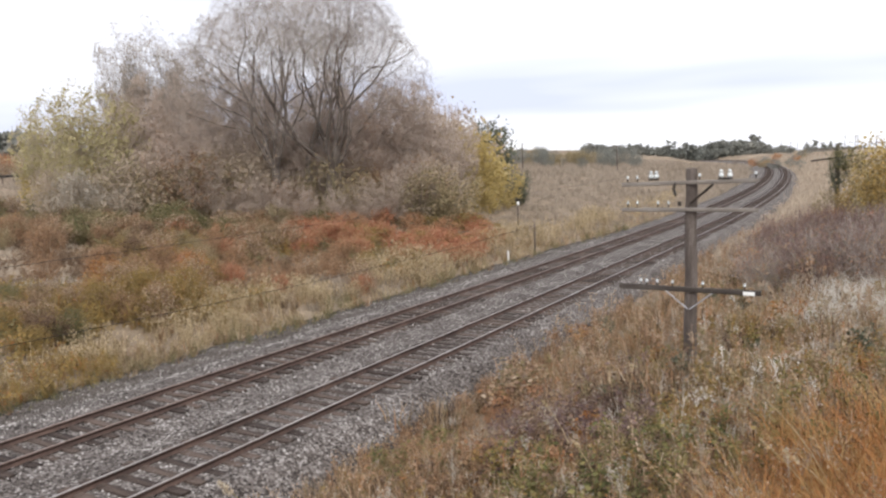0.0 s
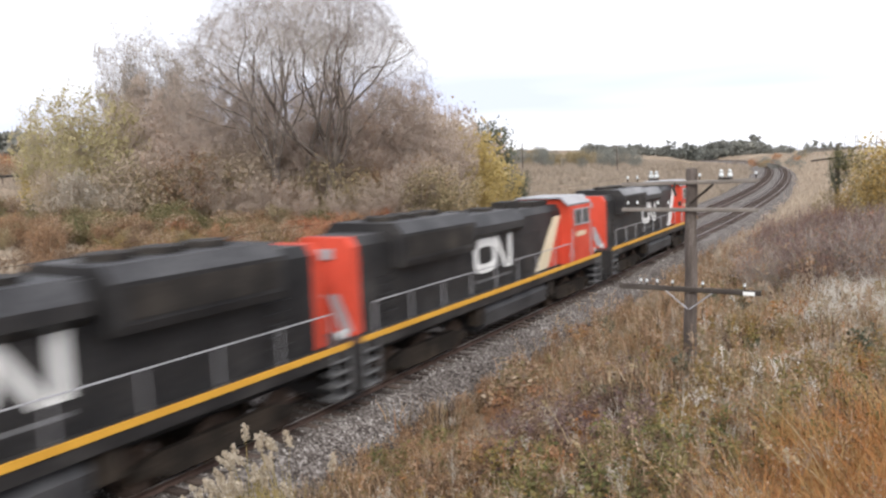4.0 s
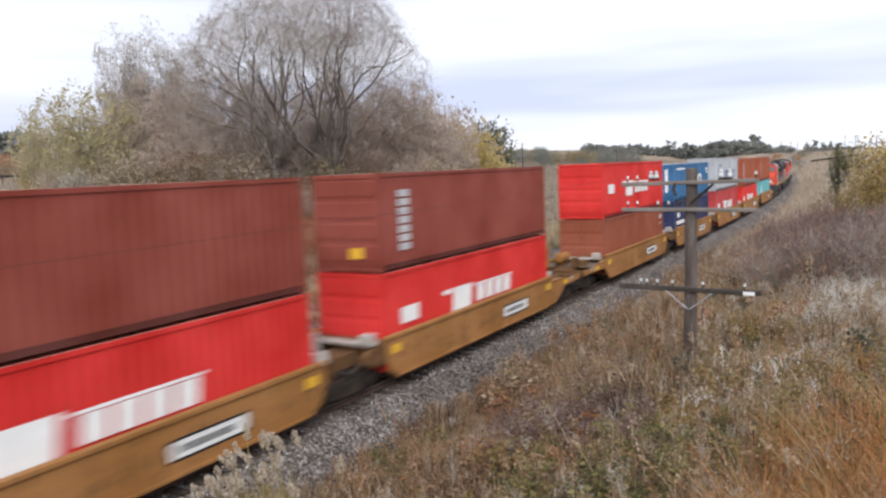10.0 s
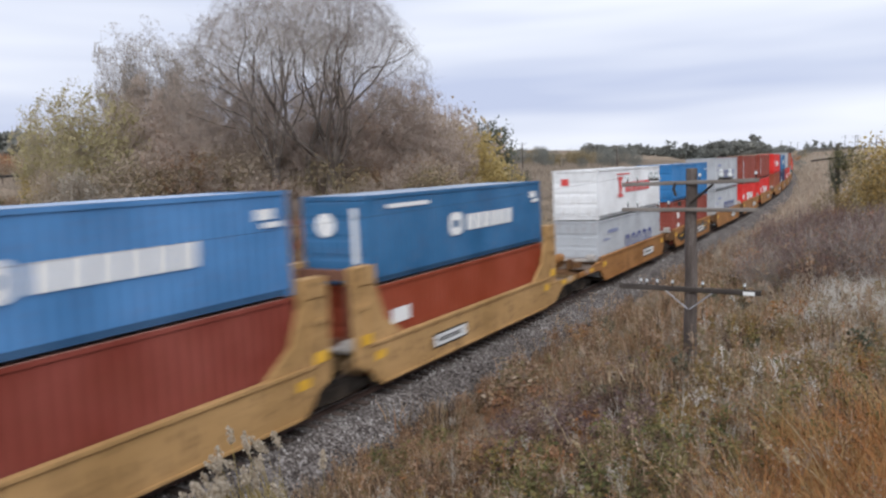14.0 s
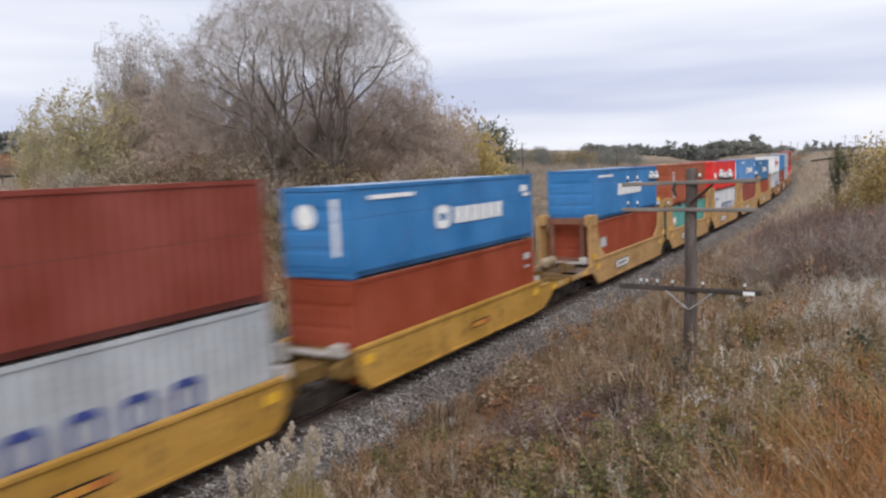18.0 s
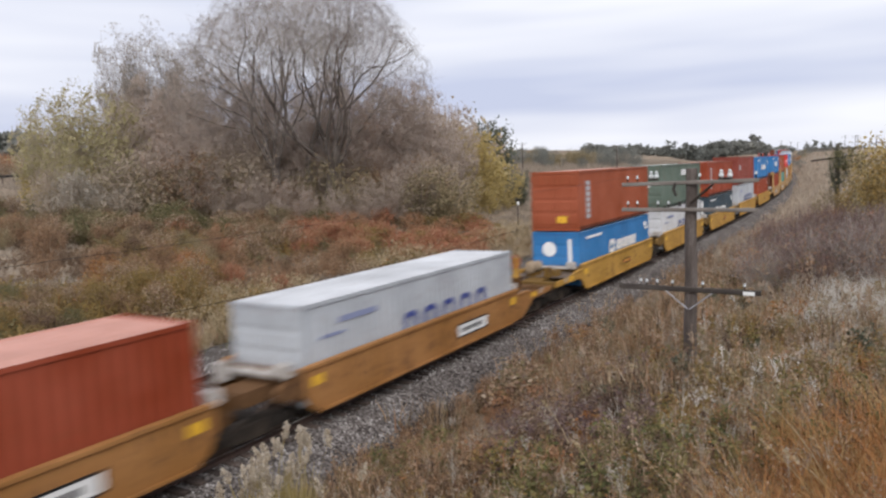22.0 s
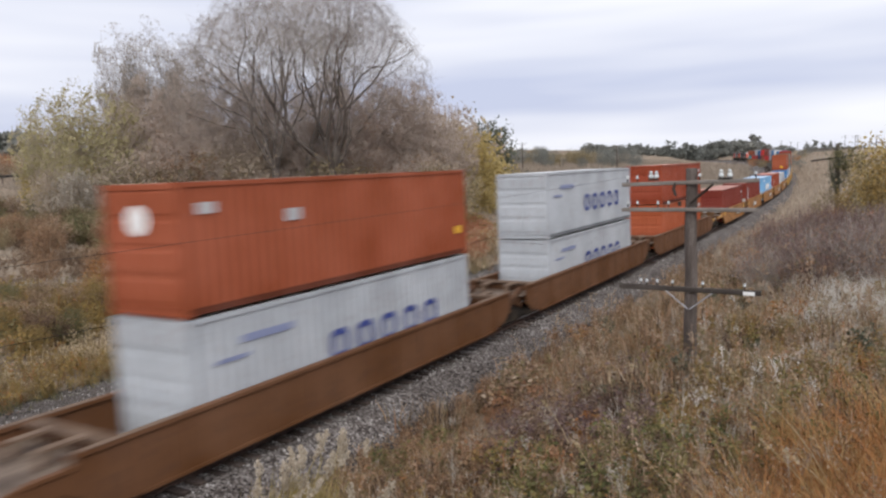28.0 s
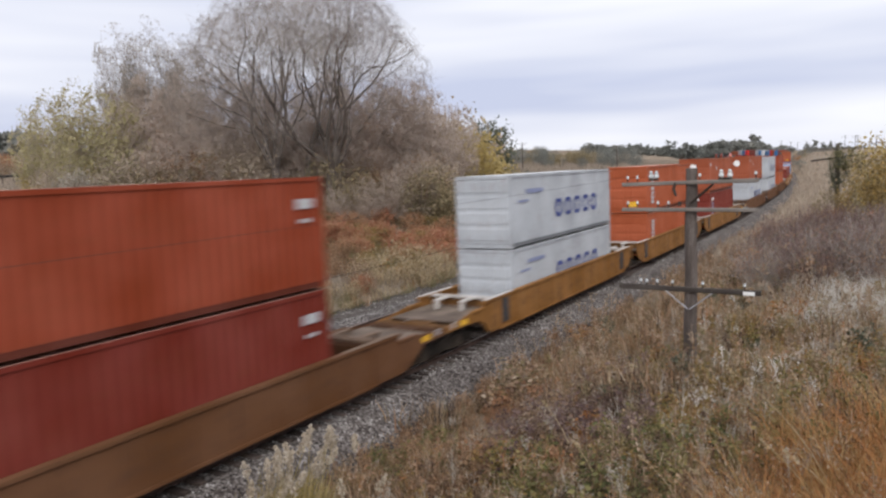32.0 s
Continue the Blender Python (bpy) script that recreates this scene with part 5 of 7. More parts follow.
def sag(a, b, drop, n=24):
    out = []
    for i in range(n + 1):
        t = i / n
        out.append((a[0] + (b[0] - a[0]) * t, a[1] + (b[1] - a[1]) * t, a[2] + (b[2] - a[2]) * t - 4 * drop * t * (1 - t)))
    return out


def bearing(u, dist):
    """The place at a distance from the viewpoint on the bearing u, counted across the view."""
    h = HEAD + math.atan((u - 784) / 1315.6)
    return EYE[0] + dist * math.sin(h), dist * math.cos(h)


def make_line():
    p = telegraph_pole(9.67, 17.54, 6.12, [
        (3.34, 0.0, [-1.12, -0.98, -0.74, -0.38, 0.30, 1.2], 1),
        (5.18, 0.0, [-1.43, -1.2, -0.72, -0.48], 0),
        (5.80, -0.02, [-1.43, -1.2, 0.22, 1.4], -1.05)], lean=0.012)
    # wide paired insulators of a later cable on the upper arm
    bm = boxes((-0.93, -0.71, -0.19, -0.10, 5.86 - (float(ground_z(9.67, 17.54)) - 0.4), 5.90 - (float(ground_z(9.67, 17.54)) - 0.4)), (0.62, 0.92, -0.19, -0.10, 5.86 - (float(ground_z(9.67, 17.54)) - 0.4), 5.90 - (float(ground_z(9.67, 17.54)) - 0.4)))
    parts("twin_bracket", bm, M_STEEL, p, "dark twin insulator bracket")
    bm = bmesh.new()
    zb = 5.55 - (float(ground_z(9.67, 17.54)) - 0.4)
    tube(bm, [(-0.32, -0.17, zb + 0.25), (-0.36, -0.17, zb + 0.1), (-0.3, -0.17, zb - 0.05)], 0.035, 6)
    tube(bm, [(-0.22, -0.17, zb - 0.28), (-0.22, -0.17, zb - 0.18)], 0.04, 6)
    parts("cable_clamp", bm, M_STEEL, p, "dark hanging cable clamp")
    for px in (-0.88, -0.76, 0.68, 0.86):
        bm = bmesh.new()
        zi = 5.90 - (float(ground_z(9.67, 17.54)) - 0.4)
        tube(bm, [(px, -0.145, zi + k) for k in (0.0, 0.03, 0.07, 0.10, 0.15, 0.18)], [0.03, 0.062, 0.058, 0.036, 0.044, 0.015], 10)
        part("insulator", bm, M_GLASSY, p, "fat white porcelain insulator")
    bm = boxes((1.18, 1.42, -0.21, -0.19, 3.29 - (float(ground_z(9.67, 17.54)) - 0.4), 3.37 - (float(ground_z(9.67, 17.54)) - 0.4)))
    part("tag_plate", bm, M_WHITE, p, "small white tag plate")
    full = [-1.4, -1.1, -0.8, -0.5, 0.5, 0.8, 1.1, 1.4]
    telegraph_pole(10.3, 58.0, 6.9, [(6.6, 0.0, [-1.2, -0.6, 0.6, 1.2], 0), (6.0, -0.10, full, 1)], r=0.15, label="vine-grown wooden telegraph pole with a tilted crossarm")
    for k, (x, y) in enumerate(((-8.0, 420), (-4.5, 445), (4.5, 470), (10.5, 510))):
        telegraph_pole(x, y, float(ground_z(x, y)) + 8.2, [(float(ground_z(x, y)) + 7.9, 0, full, 0), (float(ground_z(x, y)) + 7.2, 0, full, 0)], r=0.14, label="distant wooden telegraph pole with two crossarms")
    for u, d in ((1385, 560), (1402, 600), (1414, 640), (1430, 600), (1520, 420)):
        x, y = bearing(u, d)
        telegraph_pole(x, y, float(ground_z(x, y)) + 8.0, [(float(ground_z(x, y)) + 7.7, 0, full, 0)], r=0.15, label="distant wooden telegraph pole with one crossarm")
    for x, y in ((-78, 196), (-60, 226)):
        telegraph_pole(x, y, float(ground_z(x, y)) + 8.5, [(float(ground_z(x, y)) + 8.1, 0, full, 0)], r=0.16, label="distant wooden utility pole in the dry field")
    wire(sag((8.24, 17.45, 5.96), (8.1, -24.0, 6.1), 0.28), 0.0022, "thin dark telegraph wire sagging from the crossarm")
    wire(sag((-12.5, -22.0, 2.6), (-12.5, 58.0, 1.3), 1.15, 40), 0.014, "dark slack cable hanging low over the weeds", "cables beside the field")
    # stub poles that carry the slack cable
    for y, top in ((-22.0, 2.75), (58.0, 1.42)):
        z = float(ground_z(-12.5, y))
        bm = bmesh.new()
        tube(bm, [(-12.5, y, z - 0.3), (-12.48, y, top)], [0.07, 0.055], 10)
        tagged(part("stub_pole", bm, M_POLE, None), "short weathered wooden stub pole carrying a cable", "pole", "stub poles")
    xe, ye = bearing(690, 84)
    wire(sag((-19.64, 69.88, float(ground_z(-19.8, 70.0)) + 3.05), (xe, ye, float(ground_z(xe, ye)) + 3.2), 0.35), 0.010, "thin dark wire running from a short pole into the thicket", "cables beside the field")
    # a short pole with one insulator out in the field
    z = float(ground_z(-19.8, 70.0))
    root = tagged(new("field_pole"), "short weathered pole with one white insulator in the field", "pole")
    root.matrix_basis = Matrix.Translation((-19.8, 70.0, z))
    bm = bmesh.new()
    tube(bm, [(0, 0, -0.3), (0.05, 0, 1.8), (0.04, 0, 3.55)], [0.09, 0.08, 0.07], 8)
    part("pole", bm, M_POLE, root)
    bm = bmesh.new()
    tube(bm, [(0.16, -0.12, 2.85), (0.16, -0.12, 3.0), (0.16, -0.12, 3.22)], [0.10, 0.15, 0.08], 9)
    part("insulator", bm, M_WHITE, root, "fat white insulator")
    bm = boxes((-0.22, 0.3, -0.12, 0.0, 3.25, 3.5))
    part("bracket", bm, M_STEEL, root, "dark steel bracket")
    bm = bmesh.new()
    z = float(ground_z(-12.2, 52.2))
    tube(bm, [(-12.2, 52.2, z - 0.2), (-12.2, 52.2, z + 1.05)], 0.06, 10)
    tagged(part("marker_post", bm, M_WHITE, None), "slim white plastic marker post in dry grass", "marker post")
    # low dark guard rail on the far left rise
    root = tagged(new("guard_rail"), "dark weathered guard rail on low posts across a rise", "guard rail")
    a, b = Vector((-110, 63, 0)), Vector((-105, 78, 0))
    n = 11
    pts = []
    for i in range(n):
        q = a.lerp(b, i / (n - 1))
        q.z = float(ground_z(q.x, q.y))
        pts.append(q + Vector((0, 0, 1.15)))
        bm = bmesh.new()
        tube(bm, [q - Vector((0, 0, 0.2)), q + Vector((0, 0, 1.2))], 0.09, 6)
        part("post", bm, M_POLE, root)
    bm = bmesh.new()
    tube(bm, pts, 0.24, 6)
    part("rail_beam", bm, M_STEEL, root)


make_line()


# ---------------------------------------------------------------- plants
RNG = np.random.default_rng(11)


def blades(n, h, spread, lean, w, seg=2):
    """A tuft of n grass blades: vertices and triangles."""
    V, F = [], []
    for i in range(n):
        a, b = RNG.random() * 6.283, RNG.random() * 6.283
        base = np.array([math.cos(a), math.sin(a), 0]) * spread * RNG.random() ** 0.7
        out = np.array([math.cos(b), math.sin(b), 0])
        side = np.array([-math.sin(b), math.cos(b), 0]) * w / 2
        hh, ll = h * (0.55 + 0.5 * RNG.random()), lean * h * (0.3 + RNG.random())
        mid, tip = base + out * ll * 0.35 + [0, 0, hh * 0.6], base + out * ll + [0, 0, hh]
        o = len(V)
        if seg == 2:
            V += [base - side, base + side, mid - side * 0.8, mid + side * 0.8, tip]
            F += [(o, o + 1, o + 3), (o, o + 3, o + 2), (o + 2, o + 3, o + 4)]
        else:
            V += [base - side, base + side, tip]
            F += [(o, o + 1, o + 2)]
    return np.array(V), np.array(F)


def leaf_cloud(points, size, flat=0.4):
    """A small diamond leaf at each point."""
    P = np.asarray(points)
    n = len(P)
    d = RNG.normal(size=(n, 3))
    d[:, 2] *= flat
    d /= np.linalg.norm(d, axis=1)[:, None]
    u = np.cross(d, RNG.normal(size=(n, 3)))
    u /= np.linalg.norm(u, axis=1)[:, None] + 1e-9
    s = (size * (0.6 + 0.8 * RNG.random(n)))[:, None]
    V = np.stack([P - d * s * 0.5, P + u * s * 0.28, P + d * s * 0.5, P - u * s * 0.28], 1).reshape(-1, 3)
    o = (np.arange(n) * 4)[:, None]
    F = np.concatenate([o + [0, 1, 2], o + [0, 2, 3]])
    return V, F


def ribbons(A, B, wa, wb):
    """A flat twig from each point of A to each of B."""
    A, B = np.asarray(A), np.asarray(B)
    n = len(A)
    d = B - A
    u = np.cross(d, RNG.normal(size=(n, 3)))
    u /= np.linalg.norm(u, axis=1)[:, None] + 1e-9
    wa, wb = np.broadcast_to(wa, n)[:, None] / 2, np.broadcast_to(wb, n)[:, None] / 2
    V = np.stack([A - u * wa, A + u * wa, B + u * wb, B - u * wb], 1).reshape(-1, 3)
    o = (np.arange(n) * 4)[:, None]
    return V, np.concatenate([o + [0, 1, 2], o + [0, 2, 3]])


def merge(*vf):
    V, F, o = [], [], 0
    for v, f in vf:
        V.append(v)
        F.append(f + o)
        o += len(v)
    return np.concatenate(V), np.concatenate(F)


def weed(h, leaves, head, leaf=0.07, width=0.012):
    """A leafy stalk with a tuft of seed heads."""
    k = 5
    b = RNG.normal(0, 0.10 * h, 2)
    pts = np.array([(b[0] * (i / k) ** 1.5, b[1] * (i / k) ** 1.5, h * i / k) for i in range(k + 1)])
    bits = [ribbons(pts[:-1], pts[1:], width, width * 0.8)]
    t = 0.15 + 0.8 * RNG.random(leaves)
    idx = np.minimum((t * k).astype(int), k - 1)
    P = pts[idx] + (pts[idx + 1] - pts[idx]) * (t * k - idx)[:, None]
    P = P + RNG.normal(0, 0.05, P.shape) * [1, 1, 0.4]
    bits.append(leaf_cloud(P, leaf))
    if head:
        br = RNG.normal(0, 1, (max(3, head // 4), 3)) * [0.09, 0.09, 0.05] * h + pts[-1] + [0, 0, 0.02]
        bits.append(ribbons(np.repeat(pts[-2:-1], len(br), 0), br, width * 0.6, width * 0.5))
        bits.append(leaf_cloud(br[RNG.integers(0, len(br), head)] + RNG.normal(0, 0.025, (head, 3)), 0.032))
    return merge(*bits)


def bush(r, h, n_leaf, leaf, n_twig=40, hollow=0.5):
    """A rounded shrub: twigs fanning from the base and leaves in clumps round it."""
    k = max(6, n_leaf // 40)
    c = RNG.normal(size=(k, 3))
    c /= np.linalg.norm(c, axis=1)[:, None]
    c = c * (hollow + (1 - hollow) * RNG.random((k, 1)) ** 0.5)
    c = c * [r, r, h * 0.5] + [0, 0, h * 0.55]
    c[:, 2] = np.maximum(c[:, 2], 0.08 * h)
    pick = RNG.integers(0, k, n_leaf)
    P = c[pick] + RNG.normal(0, 1, (n_leaf, 3)) * [r * 0.17, r * 0.17, h * 0.10]
    P[:, 2] = np.abs(P[:, 2])
    base = RNG.normal(0, r * 0.12, (n_twig, 3)) * [1, 1, 0]
    ends = c[RNG.integers(0, k, n_twig)]
    mid = base * 0.5 + ends * 0.5 + RNG.normal(0, r * 0.08, (n_twig, 3))
    return merge(ribbons(base, mid, 0.03, 0.02), ribbons(mid, ends, 0.02, 0.008), leaf_cloud(P, leaf))


def scatter(templates, P, scale, flip=True):
    """Copies of templates at the points P, joined: vertices and triangles."""
    pick = RNG.integers(0, len(templates), len(P))
    out, o = [], 0
    for i, (tv, tf) in enumerate(templates):
        m = pick == i
        n = int(m.sum())
        if not n:
            continue
        a = RNG.random(n) * 6.283
        s = scale[m]
        c, d = np.cos(a) * s, np.sin(a) * s
        zs = s * (0.8 + 0.4 * RNG.random(n))
        X = tv[None, :, 0] * c[:, None] - tv[None, :, 1] * d[:, None] + P[m, 0:1]
        Y = tv[None, :, 0] * d[:, None] + tv[None, :, 1] * c[:, None] + P[m, 1:2]
        Z = tv[None, :, 2] * zs[:, None] + P[m, 2:3]
        V = np.stack([X, Y, Z], -1).reshape(-1, 3)
        F = (tf[None] + (np.arange(n) * len(tv))[:, None, None]).reshape(-1, 3)
        out.append((V, F))
    return merge(*out)


def spots(n, a0, a1, r0, r1, power=1.0):
    """n random places on the ground seen between two headings (degrees) and two distances, with q, the offset from the near track."""
    a = np.radians(a0 + (a1 - a0) * RNG.random(n))
    r = r0 * (r1 / r0) ** (RNG.random(n) ** power)
    x, y = EYE[0] + r * np.sin(a), r * np.cos(a)
    q = x - np.interp(y, LINE_Y, LINE_X)
    return x, y, q, r, np.degrees(a)


def pts_of(x, y, keep):
    x, y = x[keep], y[keep]
    return np.stack([x, y, ground_z(x, y) - 0.02], -1)


def stuff(name, vf, material, label, category):
    ob = part_of(name, fast_mesh(name, *vf), material, None)
    return tagged(ob, label, category, kind="stuff")


def patchy(x, y, s, seed):
    """A smooth random field from 0 to 1 over the ground."""
    return 0.5 + 0.25 * (np.sin(x / s + seed * 1.7 + 1.4 * np.sin(y / s * 0.8 + seed)) + np.sin(y / s * 1.1 + seed * 2.9 + 1.2 * np.sin(x / s * 0.9 - seed)))


G_BANK = leafy("bank_grass", [(0.075, 0.052, 0.036), (0.23, 0.158, 0.10), (0.39, 0.285, 0.195), (0.19, 0.155, 0.078), (0.38, 0.20, 0.11), (0.55, 0.455, 0.335)], 0.45)
G_WEED = leafy("bank_weeds", [(0.09, 0.058, 0.042), (0.31, 0.20, 0.14), (0.19, 0.155, 0.07), (0.41, 0.29, 0.20), (0.50, 0.41, 0.31), (0.42, 0.20, 0.09)], 0.45)
G_GREY = leafy("seedy_weeds", [(0.27, 0.23, 0.185), (0.42, 0.375, 0.315), (0.56, 0.52, 0.46)], 0.8)
G_GREEN = leafy("green_weeds", [(0.085, 0.09, 0.042), (0.15, 0.15, 0.066), (0.24, 0.215, 0.092), (0.34, 0.27, 0.12)], 0.9)
G_GOLD = leafy("golden_weeds", [(0.16, 0.115, 0.055), (0.27, 0.195, 0.075), (0.36, 0.24, 0.085), (0.24, 0.195, 0.09), (0.38, 0.18, 0.075)], 0.4)
G_ORANGE = leafy("orange_grass", [(0.16, 0.068, 0.027), (0.37, 0.16, 0.06), (0.48, 0.25, 0.10), (0.26, 0.175, 0.07), (0.56, 0.40, 0.20)], 1.6)
G_TAN = leafy("tan_grass", [(0.17, 0.125, 0.066), (0.32, 0.24, 0.135), (0.47, 0.375, 0.24), (0.56, 0.46, 0.315), (0.22, 0.175, 0.08)], 0.5)
G_SUMAC = leafy("sumac_leaves", [(0.30, 0.112, 0.072), (0.41, 0.17, 0.10), (0.46, 0.255, 0.155), (0.33, 0.225, 0.14)], 0.5)
G_RUSSET = leafy("russet_leaves", [(0.30, 0.16, 0.10), (0.42, 0.24, 0.14), (0.38, 0.28, 0.16)], 0.3)
G_OLIVE = leafy("olive_leaves", [(0.20, 0.17, 0.10), (0.31, 0.255, 0.155), (0.43, 0.335, 0.215)], 0.3)
G_YELLOW = leafy("yellow_leaves", [(0.32, 0.25, 0.12), (0.45, 0.345, 0.13), (0.50, 0.40, 0.18), (0.38, 0.32, 0.18)], 0.3)
G_BROWN = leafy("dark_brown_leaves", [(0.09, 0.06, 0.042), (0.17, 0.115, 0.08), (0.27, 0.19, 0.13)], 0.5)
G_RUSTY = leafy("rusty_leaves", [(0.14, 0.085, 0.055), (0.27, 0.17, 0.105), (0.38, 0.235, 0.14), (0.33, 0.255, 0.17)], 0.6)
G_MOSS = leafy("mossy_leaves", [(0.10, 0.098, 0.05), (0.175, 0.16, 0.082), (0.27, 0.225, 0.125)], 0.3)
G_LIME = leafy("yellow_green_leaves", [(0.31, 0.28, 0.14), (0.44, 0.40, 0.20), (0.53, 0.48, 0.28)], 0.3)
G_PALE = leafy("silvery_leaves", [(0.34, 0.30, 0.25), (0.46, 0.42, 0.36), (0.58, 0.53, 0.46)], 0.3)
G_DRAB = leafy("drab_leaves", [(0.33, 0.27, 0.21), (0.44, 0.365, 0.29), (0.49, 0.41, 0.32)], 0.15)
G_DARK = leafy("dark_leaves", [(0.08, 0.088, 0.062), (0.13, 0.135, 0.095), (0.18, 0.175, 0.12)], 0.3)
# Far foliage is greyed and lightened, carrying distance haze in its colour.
G_FAR = leafy("hazed_far_leaves", [(0.155, 0.162, 0.145), (0.205, 0.21, 0.188), (0.265, 0.26, 0.232)], 0.02)
G_FIELD = leafy("field_grass", [(0.22, 0.18, 0.14), (0.32, 0.27, 0.215), (0.38, 0.32, 0.26), (0.26, 0.215, 0.17)], 0.05)
B_TWIG = leafy("grey_brown_twigs", [(0.36, 0.295, 0.25), (0.48, 0.40, 0.345), (0.58, 0.495, 0.43)], 0.2)
B_WILLOW = leafy("willow_twigs", [(0.20, 0.168, 0.147), (0.31, 0.267, 0.235), (0.41, 0.36, 0.32)], 0.2)
B_BARK = surf("grey_bark", [(0.07, 0.057, 0.048), (0.125, 0.105, 0.09), (0.20, 0.17, 0.15)], 1.2, 14, 0.95, bump=0.6, bscale=12, stretch=(2, 2, 0.5))
G_FLUFF = leafy("white_fluff", [(0.48, 0.44, 0.38), (0.66, 0.63, 0.58), (0.76, 0.74, 0.70)], 0.8)
G_PLUME = leafy("plume_heads", [(0.40, 0.335, 0.25), (0.52, 0.455, 0.36), (0.62, 0.56, 0.47)], 0.8)
B_PURPLE = leafy("purple_twigs", [(0.11, 0.073, 0.068), (0.20, 0.138, 0.125), (0.30, 0.22, 0.195)], 0.3)


def grow(height, trunk, limbs, spread, droop, levels, counts, up=0.6, base_r=0.4):
    """Branches of a low shrub as rows of (start, end, start radius, end radius, level, chain)."""
    rows = []

    def run(p, d, length, r, level):
        nseg = (5, 5, 4)[level]
        pts, dirs, rad = [p], [d], [r]
        chain = len(rows)
        for i in range(nseg):
            d = d + RNG.normal(0, (0.05, 0.14, 0.2)[level], 3)
            d[2] += (0.05, 0.10, 0.03)[level]
            d = d / np.linalg.norm(d)
            q = p + d * length / nseg
            r2 = r * (0.86, 0.78, 0.72)[level]
            rows.append((p, q, r, r2, level, chain))
            p, r = q, r2
            pts.append(p), dirs.append(d), rad.append(r)
        if level + 1 < levels:
            for i in range(counts[level]):
                t = (0.3 + 0.7 * (i + RNG.random()) / counts[level]) * nseg
                k = min(int(t), nseg - 1)
                start = pts[k] + (pts[k + 1] - pts[k]) * (t - k)
                a = RNG.random() * 6.283
                s = np.cross(dirs[k + 1], [math.cos(a), math.sin(a), 0.3])
                s = s / (np.linalg.norm(s) + 1e-9)
                nd = dirs[k + 1] * up + s * spread
                run(start, nd / np.linalg.norm(nd), length * (0.75, 0.55)[level] * (0.7 + 0.5 * RNG.random()), max(rad[k + 1] * 0.6, 0.008), level + 1)

    for i in range(limbs):
        a = 6.283 * (i + RNG.random() * 0.5) / limbs
        lean = np.array([math.cos(a) * trunk, math.sin(a) * trunk, 1.0])
        run(np.array([math.cos(a) * base_r * 0.6, math.sin(a) * base_r * 0.6, -0.2]), lean / np.linalg.norm(lean), height * 0.55, base_r, 0)
    return rows


def sized(rows, height):
    """Branch rows scaled to a height."""
    k = height / max(r[1][2] for r in rows)
    return [(p * k, q * k, r * k, s * k, lv, c) for p, q, r, s, lv, c in rows]


def crown_rows(R, low, mid, H, stems, limbs, counts, r0, lengths, fork=0.2, lowest=-0.35, droop=0.1, bare=0.22):
    """Branch rows of a tree whose limbs fill a rounded crown: widest (R) at the height mid, from low up to H."""
    rows, chain = [], [0]

    def add(pts, radii, level):
        chain[0] += 1
        for i in range(len(pts) - 1):
            rows.append((pts[i], pts[i + 1], radii[i], radii[i + 1], level, chain[0]))

    def inside(q):
        v = q - [0, 0, mid]
        k = math.sqrt((v[0] / R) ** 2 + (v[1] / R) ** 2 + (v[2] / ((H - mid) if v[2] > 0 else (mid - low))) ** 2)
        return q if k < 1 else np.array([0, 0, mid]) + v / k * (0.96 + 0.06 * RNG.random())

    feet = []
    for i in range(stems):
        a = 6.283 * (i + 0.4 * RNG.random()) / stems
        f = np.array([math.cos(a), math.sin(a), 0]) * r0 * (1.4 if stems > 1 else 0)
        top = f * (3.0 + 2.0 * RNG.random()) + [0, 0, H * fork * (0.8 + 0.5 * RNG.random())]
        pts = [f - [0, 0, 0.3], f * 1.3 + [0, 0, top[2] * 0.4], top]
        add(pts, [r0, r0 * 0.85, r0 * 0.7], 0)
        feet.append(top)
    for i in range(limbs):
        z = 1 - (1 - lowest) * (i + 0.5) / limbs
        a = 2.39996 * i + RNG.normal(0, 0.2)
        h = math.sqrt(max(0, 1 - z * z))
        aim = np.array([h * math.cos(a) * R, h * math.sin(a) * R, mid + z * ((H - mid) if z > 0 else (mid - low))]) * [1, 1, 1]
        foot = min(feet, key=lambda f: float(np.hypot(*(f[:2] - aim[:2] * 0.15))) + RNG.random() * 0.4)
        end = foot + (aim - foot) * (0.80 + 0.12 * RNG.random())
        knee = foot + (end - foot) * 0.42 + np.array([-(end - foot)[0], -(end - foot)[1], np.hypot(*(end - foot)[:2])]) * 0.14 + RNG.normal(0, 0.03 * R, 3)
        n = 7
        ts = np.linspace(0, 1, n)[:, None]
        pts = foot * (1 - ts) ** 2 + 2 * knee * ts * (1 - ts) + end * ts ** 2 + np.vstack([[0, 0, 0], RNG.normal(0, 0.015 * R, (n - 1, 3))])
        rad = r0 * 0.36 * (1 - np.linspace(0, 0.84, n))
        add(list(pts), list(rad), 1)
        branch(pts, rad, 2, counts, lengths, add, inside, droop, bare)
    return rows


